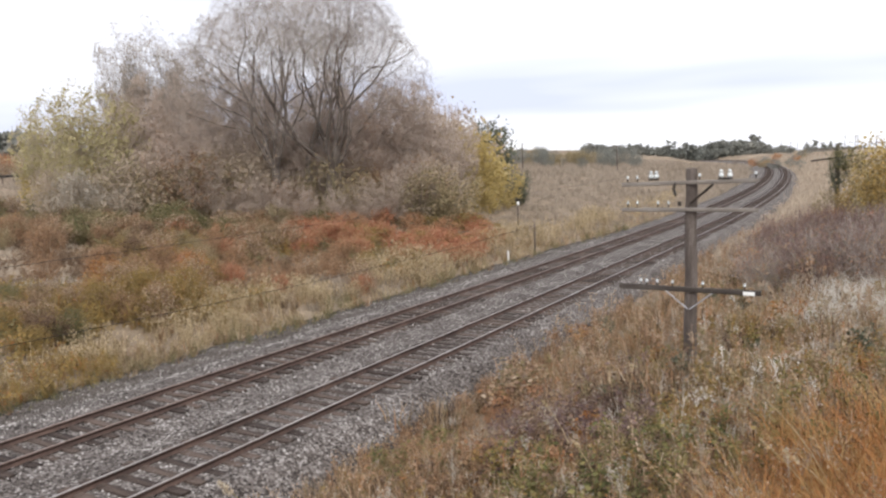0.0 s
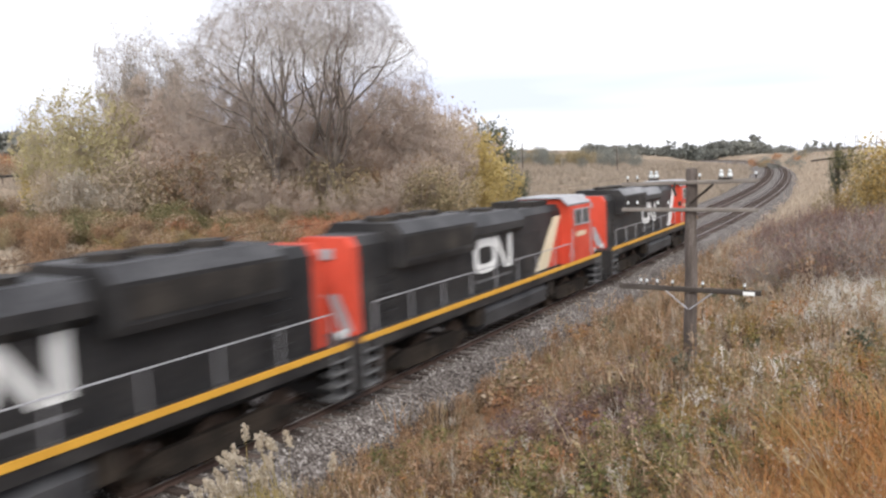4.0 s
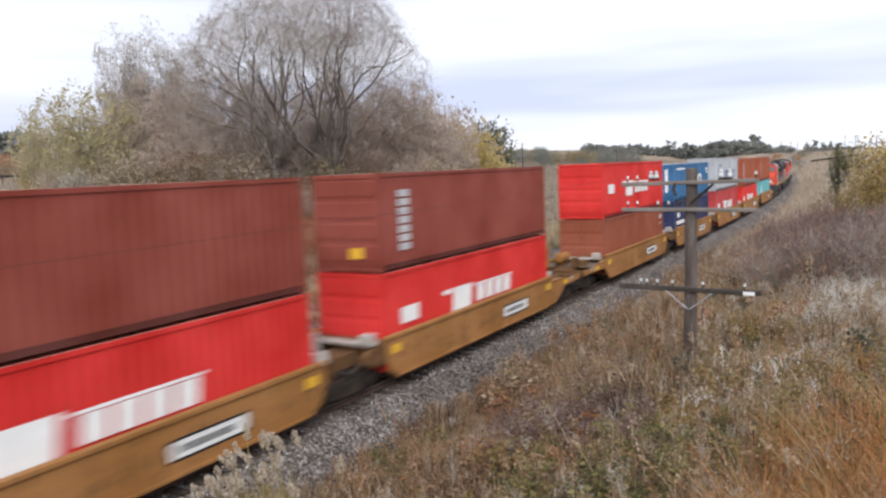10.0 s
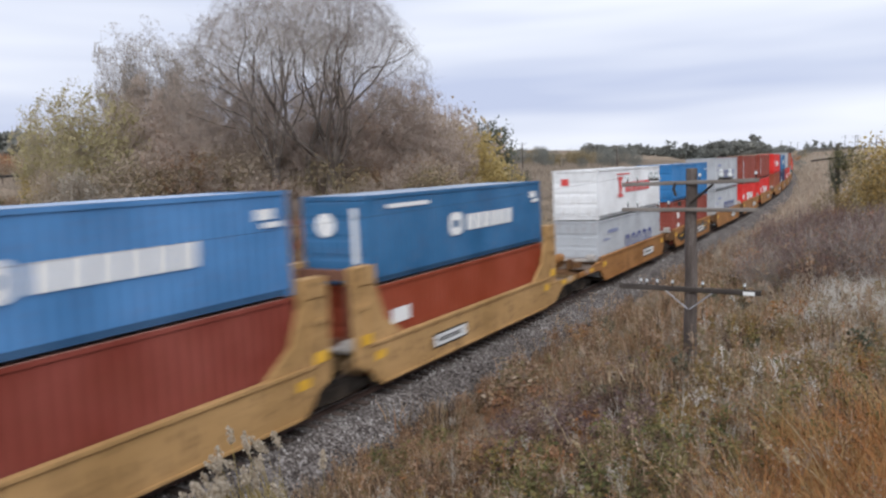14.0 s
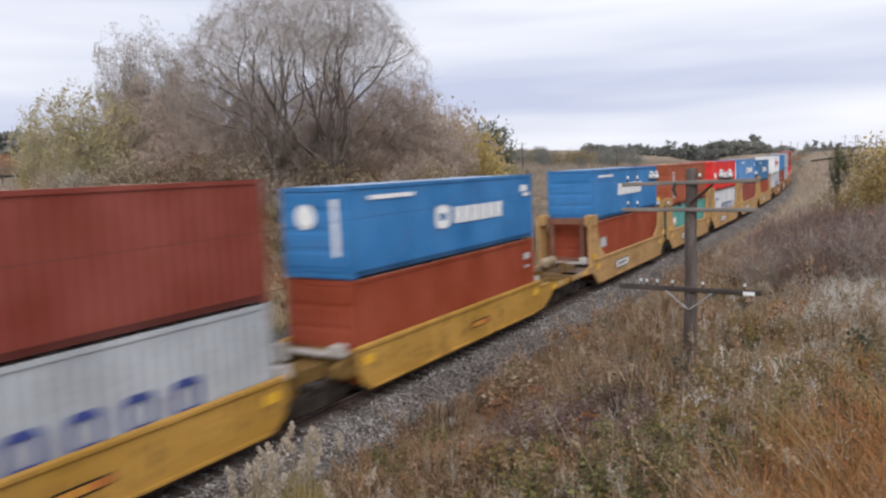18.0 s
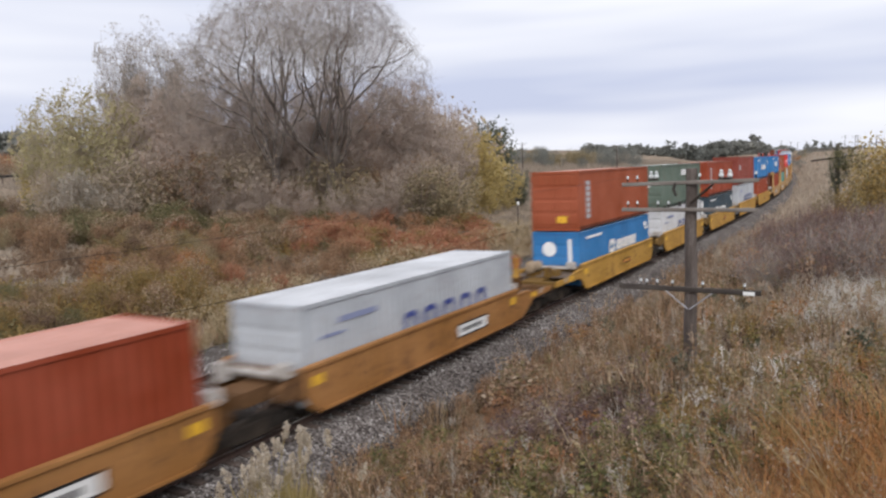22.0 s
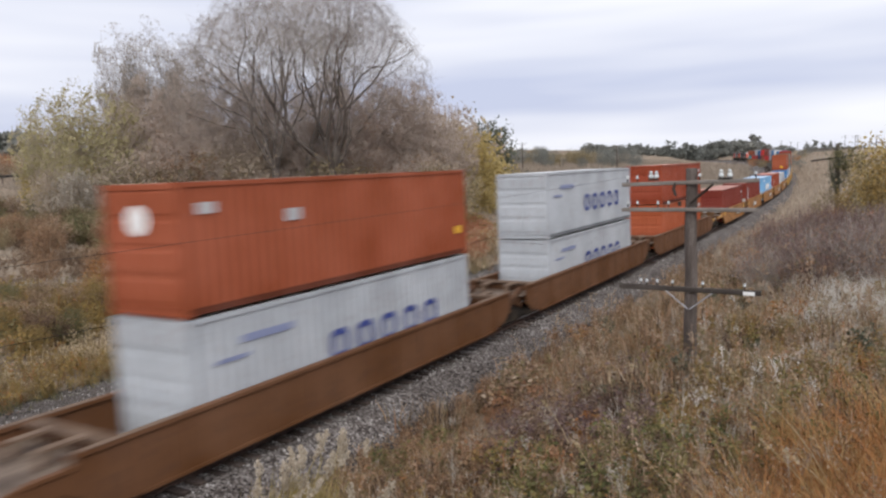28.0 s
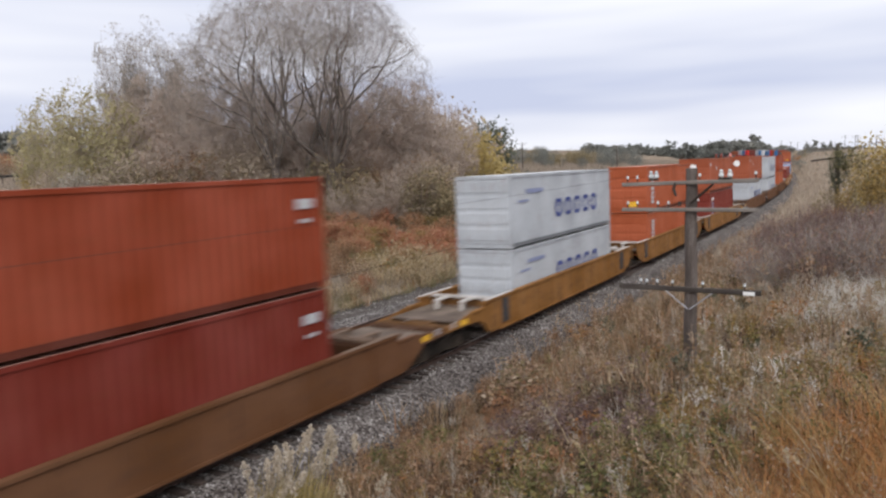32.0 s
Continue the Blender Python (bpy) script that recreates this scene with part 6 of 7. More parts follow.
def branch(pts, rad, level, counts, lengths, add, inside, droop, bare):
    """Side branches of a limb, and theirs in turn."""
    n = len(pts) - 1
    for i in range(counts[0]):
        a0 = bare if level == 2 else 0.12
        t = (a0 + (1 - a0) * (i + RNG.random()) / counts[0]) * n
        k = min(int(t), n - 1)
        start = pts[k] + (pts[k + 1] - pts[k]) * (t - k)
        along = pts[k + 1] - pts[k]
        along = along / (np.linalg.norm(along) + 1e-9)
        side = RNG.normal(size=3)
        side -= along * side.dot(along)
        d = along * 0.75 + side / (np.linalg.norm(side) + 1e-9) * 0.7 + [0, 0, 0.18 if level == 2 else 0.0]
        d /= np.linalg.norm(d)
        length, m = lengths[0] * (0.65 + 0.6 * RNG.random()), (4, 3, 2)[level - 2]
        q, r = [start], [max(0.5 * rad[k], 0.008)]
        for j in range(m):
            d = d + RNG.normal(0, 0.16, 3) + [0, 0, -droop * (j + 1) / m if level > 2 else 0.05]
            d /= np.linalg.norm(d)
            q.append(inside(q[-1] + d * length / m))
            r.append(r[-1] * 0.72)
        add(q, r, level)
        if len(counts) > 1:
            branch(np.array(q), r, level + 1, counts[1:], lengths[1:], add, inside, droop, bare)


def willow_rows(R, low, mid, H, trunks, depth=7):
    """Branch rows of an old spreading willow: heavy forking limbs, then a haze of fine hanging twigs."""
    rows, chain, fine = [], [0], []

    def reach(q):
        v = q - [0, 0, mid]
        return math.sqrt((v[0] / R) ** 2 + (v[1] / R) ** 2 + (v[2] / ((H - mid) if v[2] > 0 else (mid - low))) ** 2)

    def limb(p, d, length, r, lv):
        chain[0] += 1
        c, n = chain[0], (3, 6, 5, 4, 4, 3, 3)[lv]
        for i in range(n):
            out = np.array([p[0], p[1], 0.0]) / R
            d = d + RNG.normal(0, (0.05, 0.17, 0.18, 0.17, 0.17, 0.18, 0.2)[lv], 3) + out * (0.0, 0.02, 0.06, 0.08, 0.06, 0.03, 0.02)[lv] + [0, 0, (0.05, 0.12, 0.08, 0.04, 0.0, -0.04, -0.09)[lv]]
            d /= np.linalg.norm(d)
            q = p + d * length / n
            if lv >= 2 and reach(q) > 1.0:
                v = (q - [0, 0, mid]) / np.array([R * R, R * R, (H - mid) ** 2 if q[2] > mid else (mid - low) ** 2])
                v /= np.linalg.norm(v)
                d = d - v * max(0.0, d.dot(v)) * 1.25 + [0, 0, -0.06]
                d /= np.linalg.norm(d)
                q = p + d * length / n
                if reach(q) > 1.06:
                    return
            r2 = r * (0.95, 0.92, 0.90, 0.88, 0.86, 0.85, 0.85)[lv]
            rows.append((p, q, r, r2, lv, c))
            if lv >= 4 or (lv == 3 and i > 1):
                fine.append((p, q, d, lv))
            p, r = q, r2
            if 1 <= lv < depth - 1 and i in (2, 4) and RNG.random() < 0.7:
                s = RNG.normal(size=3)
                s -= d * s.dot(d)
                s /= np.linalg.norm(s)
                e = d * 0.8 + s * 0.6
                limb(p, e / np.linalg.norm(e), length * 0.66, r * 0.5, lv + 1)
        if lv + 1 < depth:
            k = (5, 2, 2, 2, 2, 2)[lv] + (1 if RNG.random() < (0.5, 0.5, 0.4, 0.3, 0.2, 0.2)[lv] else 0)
            a0 = RNG.random() * 6.283
            u = np.cross(d, [0.3, 0.9, 0.2])
            u /= np.linalg.norm(u)
            w = np.cross(d, u)
            for i in range(k):
                a = a0 + 6.283 * i / k + RNG.normal(0, 0.25)
                e = d + (u * math.cos(a) + w * math.sin(a)) * ((0.95, 0.58, 0.55, 0.5, 0.5, 0.5)[lv] * (0.75 + 0.5 * RNG.random()))
                limb(p, e / np.linalg.norm(e), (7.0, 5.6, 4.4, 3.2, 2.3, 1.6)[lv] * (0.85 + 0.3 * RNG.random()), r * (0.62 if k > 2 else 0.70), lv + 1)

    for x, y, lean, h, r in trunks:
        limb(np.array([x, y, -0.3]), np.array([lean, 0.0, 1.0]) / math.hypot(lean, 1), h, r, 0)
    A, B, D = (np.array([f[i] for f in fine]) for i in range(3))
    for rounds, long, thick in ((1, 0.9, 0.014), (2, 0.6, 0.010)):
        k = np.repeat(np.arange(len(A)), rounds)
        t = RNG.random((len(k), 1))
        P = A[k] * (1 - t) + B[k] * t
        E = D[k] * 0.9 + RNG.normal(0, 0.4, (len(k), 3))
        E /= np.linalg.norm(E, axis=1)[:, None]
        Q = P + E * long * (0.6 + 0.7 * RNG.random((len(k), 1))) - [0, 0, 0.12 * long]
        for p, q in zip(P, Q):
            chain[0] += 1
            rows.append((p, q, thick, thick * 0.6, 6, chain[0]))
        A, B, D = P, Q, E
    return rows


def tree_meshes(rows, thick_levels, leaf=0.0, leaves=0, width=1.0, leaf_from=3):
    bm = bmesh.new()
    thin = [r for r in rows if r[4] >= thick_levels]
    chains = {}
    for row in rows:
        if row[4] < thick_levels:
            chains.setdefault(row[5], []).append(row)
    for c in chains.values():
        tube(bm, [c[0][0]] + [row[1] for row in c], [c[0][2]] + [row[3] for row in c], 7 if c[0][4] == 0 else 5)
    trunk = bpy.data.meshes.new("trunk")
    bm.to_mesh(trunk)
    bm.free()
    A, B = np.array([r[0] for r in thin]), np.array([r[1] for r in thin])
    ra, rb = np.array([r[2] for r in thin]), np.array([r[3] for r in thin])
    tw = ribbons(A, B, np.maximum(ra * 2, 0.02) * width, np.maximum(rb * 2, 0.014) * width)
    lf = None
    if leaves:
        lv = np.array([r[4] for r in thin])
        ok = np.nonzero(lv >= leaf_from)[0]
        k = ok[RNG.integers(0, len(ok), leaves)]
        t = RNG.random((leaves, 1))
        lf = leaf_cloud(A[k] * (1 - t) + B[k] * t + RNG.normal(0, 0.12, (leaves, 3)), leaf, 1.0)
    return trunk, fast_mesh("twigs", *tw), (fast_mesh("leaves", *lf) if lf else None)


def plant_tree(name, meshes, mats, x, y, scale, yaw, label, category, group="", sz=1.0):
    root = new(name)
    root.matrix_basis = Matrix.Translation((x, y, float(ground_z(x, y)))) @ Euler((0, 0, yaw)).to_matrix().to_4x4() @ Matrix.Diagonal((scale, scale, scale * sz, 1))
    tagged(root, label, category, group)
    for n, me, m in zip(("trunk", "crown", "foliage"), meshes, mats):
        if me:
            use(n, me, m, root)
    return root


def make_trees():
    rng = random.Random(3)
    # the great bare willow
    big = tree_meshes(willow_rows(14.2, 3.0, 10.6, 26.3, ((-2.9, 0.0, -0.10, 6.6, 0.50), (1.6, 0.4, 0.12, 6.2, 0.60), (0.2, 1.2, 0.0, 8.0, 0.34))), 4, 0.10, 16000, 0.52, 6)
    plant_tree("willow_tree", big, (B_BARK, B_WILLOW, G_PALE), *bearing(555, 80), 1.0, 0.7, "old spreading nearly bare grey willow with fine twigs", "tree")
    slim = tree_meshes(crown_rows(2.8, 8.5, 14.5, 20.0, 2, 13, (8, 7, 4), 0.22, (2.2, 1.2, 0.8), 0.35, -0.7, 0.1), 1, 0.18, 4400, 1.1, 3)
    for u, d, h in ((240, 94, 21.6), (290, 94, 22.4), (342, 95, 21.0)):
        plant_tree("grey_willow", slim, (B_BARK, B_WILLOW, G_PALE), *bearing(u, d), h / 20, rng.random() * 6.28, "slender grey willow with sparse silvery leaves", "tree", "slender willows")
    lime = tree_meshes(crown_rows(3.6, 2.5, 9.0, 15.0, 2, 15, (7, 6, 4), 0.17, (2.2, 1.2, 0.7), 0.2, -0.8, 0.0), 1, 0.29, 3700, 1.2, 3)
    for u, d, h in ((108, 88, 13.6), (152, 88, 14.6), (192, 87, 14.6), (228, 87, 13.6), (80, 92, 11.6), (130, 84, 9.6), (210, 84, 9.4)):
        plant_tree("poplar_tree", lime, (B_BARK, B_TWIG, G_LIME), *bearing(u, d), h / 15, rng.random() * 6.28, "leafy yellow-green poplar at the edge of a thicket", "tree", "yellow-green poplars")
    # brown thicket of bare saplings behind and under the willow
    kinds = [tree_meshes(crown_rows(5.2, 0.6, 8.5, 16.0, 5, 18, (9, 8, 5), 0.10, (2.8, 1.5, 0.9), 0.08, -0.85, 0.0), 0, 0.15, 5200, 2.3, 3) for _ in range(3)]
    place = ((262, 88, 13.2), (325, 89, 15.4), (392, 88, 17.0), (450, 87, 17.6), (510, 86, 17.8), (570, 85, 17.8), (630, 86, 17.6), (690, 88, 17.4), (742, 90, 17.0), (786, 94, 15.4), (660, 92, 17.6), (720, 93, 17.2), (768, 92, 13.0), (276, 91, 16.4), (312, 92, 16.8), (352, 90, 16.6), (300, 82, 9.6), (366, 81, 10.6), (405, 79, 6.6), (450, 78, 5.8), (500, 77, 5.2), (548, 76, 4.6), (600, 76, 4.6), (650, 77, 5.4), (700, 79, 6.6), (742, 82, 8.8))
    for i, (u, d, h) in enumerate(place):
        plant_tree("sapling_clump", (None,) + kinds[i % 3][1:], (None, B_TWIG, (G_DRAB, G_RUSSET, G_DRAB, G_OLIVE, G_DRAB)[i % 5]), *bearing(u, d), h / 16, rng.random() * 6.28, "dense grey-brown clump of bare saplings under the willow", "sapling clump", "sapling thicket")

    # leafy shrubs: a few shapes one metre high, many plants
    def shrub(n, leaf, twigs=30):
        return fast_mesh("leaves", *bush(0.62, 0.92, n, leaf, twigs))

    fine = [shrub(1500, 0.066), shrub(1650, 0.064), shrub(1350, 0.07)]

    dense = [shrub(2600, 0.048, 60), shrub(3000, 0.044, 60), shrub(2300, 0.05, 60)]
    middling = [shrub(600, 0.10, 50), shrub(660, 0.095, 60), shrub(560, 0.105, 50)]

    def put(name, u, d, h, mat_, label, group, wide=1.0, q=0, shapes=None):
        x, y = bearing(u, d)
        ob = use(name, (shapes or fine)[q % 3], mat_, None, Matrix.Translation((x, y, float(ground_z(x, y)) - 0.05)) @ Euler((0, 0, rng.random() * 6.28)).to_matrix().to_4x4() @ Matrix.Diagonal((h * wide, h * wide, h, 1)))
        return tagged(ob, label, "shrub", group)

    for i in range(60):
        put("sumac_shrub", 515 + 370 * rng.random(), 58 + 20 * rng.random(), 1.4 + 0.8 * rng.random(), (G_SUMAC, G_RUSSET, G_SUMAC, G_RUSSET, G_SUMAC, G_GOLD)[i % 6], "low red-leaved sumac shrub in the weedy field", "red sumac shrubs", 1.2, i)
    for i in range(13):
        put("sumac_shrub", 225 + 220 * rng.random(), 62 + 9 * rng.random(), 1.1 + 0.7 * rng.random(), (G_SUMAC, G_RUSSET)[i % 2], "low red-leaved sumac shrub in the weedy field", "red sumac shrubs", 1.2, i)
    for u, d, h in ((335, 82, 2.6), (352, 84, 2.2), (320, 80, 2.0)):
        put("sumac_shrub", u, d, h, G_SUMAC, "low red-leaved sumac shrub in the weedy field", "red sumac shrubs", 1.2, int(u))
    for i in range(76):
        put("olive_shrub", 120 + 470 * rng.random(), 66 + 26 * rng.random(), 1.4 + 1.7 * rng.random(), (G_MOSS, G_OLIVE, G_WEED, G_MOSS, G_OLIVE, G_RUSTY)[i % 6], "dull olive and russet shrub before the thicket", "shrubs before the thicket", 1.1, i)
    for i in range(30):
        put("olive_shrub", -40 + 180 * rng.random(), 70 + 30 * rng.random(), 1.0 + 1.4 * rng.random(), (G_MOSS, G_GOLD, G_MOSS, G_WEED)[i % 4], "dull olive and russet shrub before the thicket", "shrubs before the thicket", 1.2, i)
    # tall brush on the slope between the tracks and the thicket
    for i in range(26):
        put("golden_shrub", 150 + 190 * rng.random(), 39 + 9 * rng.random(), 1.3 + 1.3 * rng.random(), (G_GOLD, G_RUSTY, G_GOLD, G_ORANGE, G_WEED)[i % 5], "golden-brown leafy shrub on the slope beyond the tracks", "golden shrubs", 0.75, i, dense)
    for i in range(30):
        put("golden_shrub", 320 + 330 * rng.random(), 44 + 16 * rng.random(), 1.0 + 0.9 * rng.random(), (G_RUSTY, G_WEED, G_GOLD, G_RUSTY, G_SUMAC)[i % 5], "russet leafy shrub on the slope beyond the tracks", "golden shrubs", 0.85, i, dense)
    for i in range(16):
        put("golden_shrub", -30 + 170 * rng.random(), 35 + 9 * rng.random(), 0.9 + 0.8 * rng.random(), (G_MOSS, G_GOLD, G_BROWN, G_WEED)[i % 4], "olive-brown leafy shrub on the slope beyond the tracks", "golden shrubs", 0.85, i, dense)
    for i in range(60):
        put("grey_brush", -30 + 540 * rng.random(), 52 + 26 * rng.random(), 1.2 + 1.5 * rng.random(), (G_BROWN, G_RUSTY, G_WEED, G_RUSTY, G_OLIVE, G_WEED)[i % 6], "grey-brown and olive shrub on the weedy slope", "brush on the slope", 0.9, i, dense)
    put("dark_bush", 74, 88, 2.6, G_DARK, "single dark green bush among olive weeds", "", 0.9, 1)
    for i in range(12):
        put("russet_shrub", -30 + 90 * rng.random(), 150 + 50 * rng.random(), 2.4 + 1.6 * rng.random(), (G_RUSSET, G_WEED)[i % 3 == 0], "russet shrub on the far rise", "shrubs on the far rise", 1.2, i)
    for i in range(34):
        put("russet_shrub", 500 + 300 * rng.random(), 80 + 9 * rng.random(), 1.4 + 1.4 * rng.random(), (G_MOSS, G_WEED, G_OLIVE, G_RUSSET)[i % 4], "russet and olive shrub at the foot of the willow", "shrubs before the thicket", 1.2, i)
    for i in range(42):
        put("undergrowth_shrub", 240 + 565 * (i + rng.random()) / 42, 79.5 + 6 * rng.random(), 3.6 + 4.0 * rng.random(), (G_DRAB, G_RUSTY, G_OLIVE, G_DRAB, B_TWIG, G_OLIVE)[i % 6], "dense brown undergrowth shrub within the thicket", "thicket undergrowth", 0.85, i, dense)
    for i in range(12):
        put("grey_shrub", 95 + 150 * rng.random(), 80 + 6 * rng.random(), 3.2 + 2.2 * rng.random(), (G_PALE, G_DRAB)[i % 2], "pale grey twiggy shrub under the poplars", "grey shrubs", 0.7, i, dense)
    for u, d, h in ((826, 100, 10.5), (842, 103, 10.9), (858, 101, 9.0), (880, 104, 7.2), (898, 106, 6.4), (98, 86, 4.6), (182, 84, 4.6), (172, 86, 6.6), (82, 90, 5.0), (868, 98, 5.5)):
        put("yellow_shrub", u, d, h, G_YELLOW, "bright yellow autumn shrub at the edge of the thicket", "yellow shrubs", 0.62, int(u), fine)
    for u, d, h in ((800, 104, 13.0), (778, 106, 14.0), (822, 108, 12.4)):
        put("tall_brown_shrub", u, d, h, G_DRAB, "tall brown-leaved shrub at the end of the thicket", "tall shrubs", 0.7, int(u), fine)
    for u, d, h, w in ((872, 150, 14.0, 0.46), (862, 152, 12.4, 0.5), (884, 151, 12.6, 0.5), (874, 149, 10.0, 0.6), (919, 112, 5.6, 0.55), (921, 111, 4.0, 0.7)):
        put("dark_tree", u, d, h, G_DARK, "dark green rounded tree standing in the field", "dark field trees", w, int(u), fine)
    for i in range(34):
        put("field_shrub", 890 + 250 * rng.random(), 255 + 70 * rng.random(), 3.0 + 4.0 * rng.random(), (G_FAR, G_OLIVE, G_FAR)[i % 3], "distant dull shrub across the dry field", "distant shrubs", 0.9, i)
    for i in range(24):
        put("lineside_shrub", 1330 + 110 * rng.random(), 280 + 160 * rng.random(), 2.0 + 2.0 * rng.random(), (G_FAR, G_RUSSET, G_OLIVE)[i % 3], "distant dull shrub beside the bend of the tracks", "distant shrubs", 0.9, i)
    # right bank: orange bushes, red shrubs, vine on the second pole
    for u, d, h in ((1562, 46, 3.6), (1590, 42, 4.2), (1530, 52, 3.4), (1608, 44, 4.6), (1518, 54, 2.8), (1550, 56, 4.6), (1576, 60, 5.8), (1540, 50, 2.6)):
        put("orange_bush", u, d, h, (G_GOLD, G_YELLOW, G_OLIVE)[int(u) % 3], "orange and yellow leafed bush on the bank", "orange bushes", 0.62, int(u), fine)
    for i in range(30):
        put("red_shrub", 1340 + 235 * rng.random(), 30 + 26 * rng.random(), 0.9 + 0.8 * rng.random(), (G_SUMAC, G_RUSSET, G_OLIVE, G_RUSSET)[i % 4], "small red and brown shrub on the bank", "shrubs on the bank", 0.9, i)
    def low_bush(u, d, h, m):
        x, y = bearing(u, d)
        if x - float(np.interp(y, LINE_Y, LINE_X)) > 3.2:
            put("bank_bush", u, d, h, m, "low leafy autumn bush among weeds on the bank", "low bank bushes", 0.7 + 0.5 * rng.random(), int(u * 7), middling)

    for i in range(120):
        low_bush(660 + 930 * rng.random(), 12 * 2.6 ** rng.random(), 0.35 + 0.5 * rng.random(), (G_RUSSET, G_WEED, G_BANK, G_GOLD, G_ORANGE, G_DARK, G_OLIVE, G_BROWN, G_WEED, G_BROWN)[i % 10])
    for i in range(9):
        low_bush(1085 + 110 * rng.random(), 11.5 + 3 * rng.random(), 0.4 + 0.3 * rng.random(), G_GREEN)
    for i in range(5):
        low_bush(1185 + 75 * rng.random(), 12.8 + 1.5 * rng.random(), 0.4 + 0.3 * rng.random(), G_GOLD)
    for i in range(5):
        low_bush(870 + 90 * rng.random(), 12.5 + 1.5 * rng.random(), 0.5 + 0.3 * rng.random(), (G_GREEN, G_GOLD)[i % 2])
    for u, d, h, m in ((1272, 13.6, 0.5, G_DARK), (1290, 13.2, 0.4, G_DARK), (898, 20.5, 1.5, G_WEED), (930, 21.0, 1.3, G_OLIVE), (915, 19.5, 1.1, G_RUSSET), (1060, 16.5, 0.9, G_OLIVE), (1095, 16.0, 0.9, G_DARK), (1490, 15, 0.5, G_GOLD), (1380, 16.5, 0.5, G_OLIVE), (1545, 17, 0.5, G_GOLD)):
        low_bush(u, d, h, m)
    tagged(use("vine", fine[1], G_DARK, None, Matrix.Translation((10.3, 57.6, 3.6)) @ Matrix.Diagonal((1.1, 1.1, 3.2, 1))), "dark green vine grown round the pole top", "vine")
    tagged(use("vine", fine[0], G_OLIVE, None, Matrix.Translation((9.9, 57.2, 1.0)) @ Matrix.Diagonal((1.7, 1.7, 2.8, 1))), "olive bush and vine at the pole's foot", "vine")
    tagged(use("vine", fine[2], G_MOSS, None, Matrix.Translation((10.75, 57.5, 5.1)) @ Matrix.Diagonal((1.5, 1.2, 1.7, 1))), "dark green vine grown round the pole top", "vine")
    # purple-brown bare thicket on the right bank
    bare = tree_meshes(sized(grow(2.2, 0.6, 12, 0.7, 0.0, 3, (5, 4), up=0.9, base_r=0.014), 2.2), 0, 0.06, 420, 0.75, 1)
    for i in range(84):
        plant_tree("bare_shrub", (None, bare[1], bare[2]), (None, (B_PURPLE, B_WILLOW)[i % 3 == 2], (B_PURPLE, G_OLIVE, G_RUSSET, G_DARK)[i % 4]), *bearing(1345 + 265 * rng.random(), 26 + 19 * rng.random()), 0.75 + 0.45 * rng.random(), rng.random() * 6.28, "bare purple-brown shrub in a dense bank thicket", "shrub", "purple thicket")
    # woods along the skyline
    far = [bush(5.0, 8.0, 100, 2.3, 1) for _ in range(5)]
    P, S = [], []
    for i in range(330):
        u = 1040 + 345 * rng.random()
        P.append((u, 640 + 160 * rng.random())), S.append((0.55 + 0.5 * rng.random()) * (1.45 if 1180 < u < 1350 else 0.9))
    for i in range(150):
        P.append((-80 + 150 * rng.random(), 250 + 60 * rng.random())), S.append(0.6 + 0.4 * rng.random())
    for i in range(60):
        P.append((1380 + 190 * rng.random(), 500 + 300 * rng.random())), S.append(0.4 + 0.4 * rng.random())
    xy = np.array([bearing(u, d) for u, d in P])
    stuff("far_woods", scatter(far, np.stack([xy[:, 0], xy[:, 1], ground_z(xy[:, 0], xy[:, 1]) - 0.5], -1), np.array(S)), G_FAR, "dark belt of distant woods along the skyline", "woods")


make_trees()


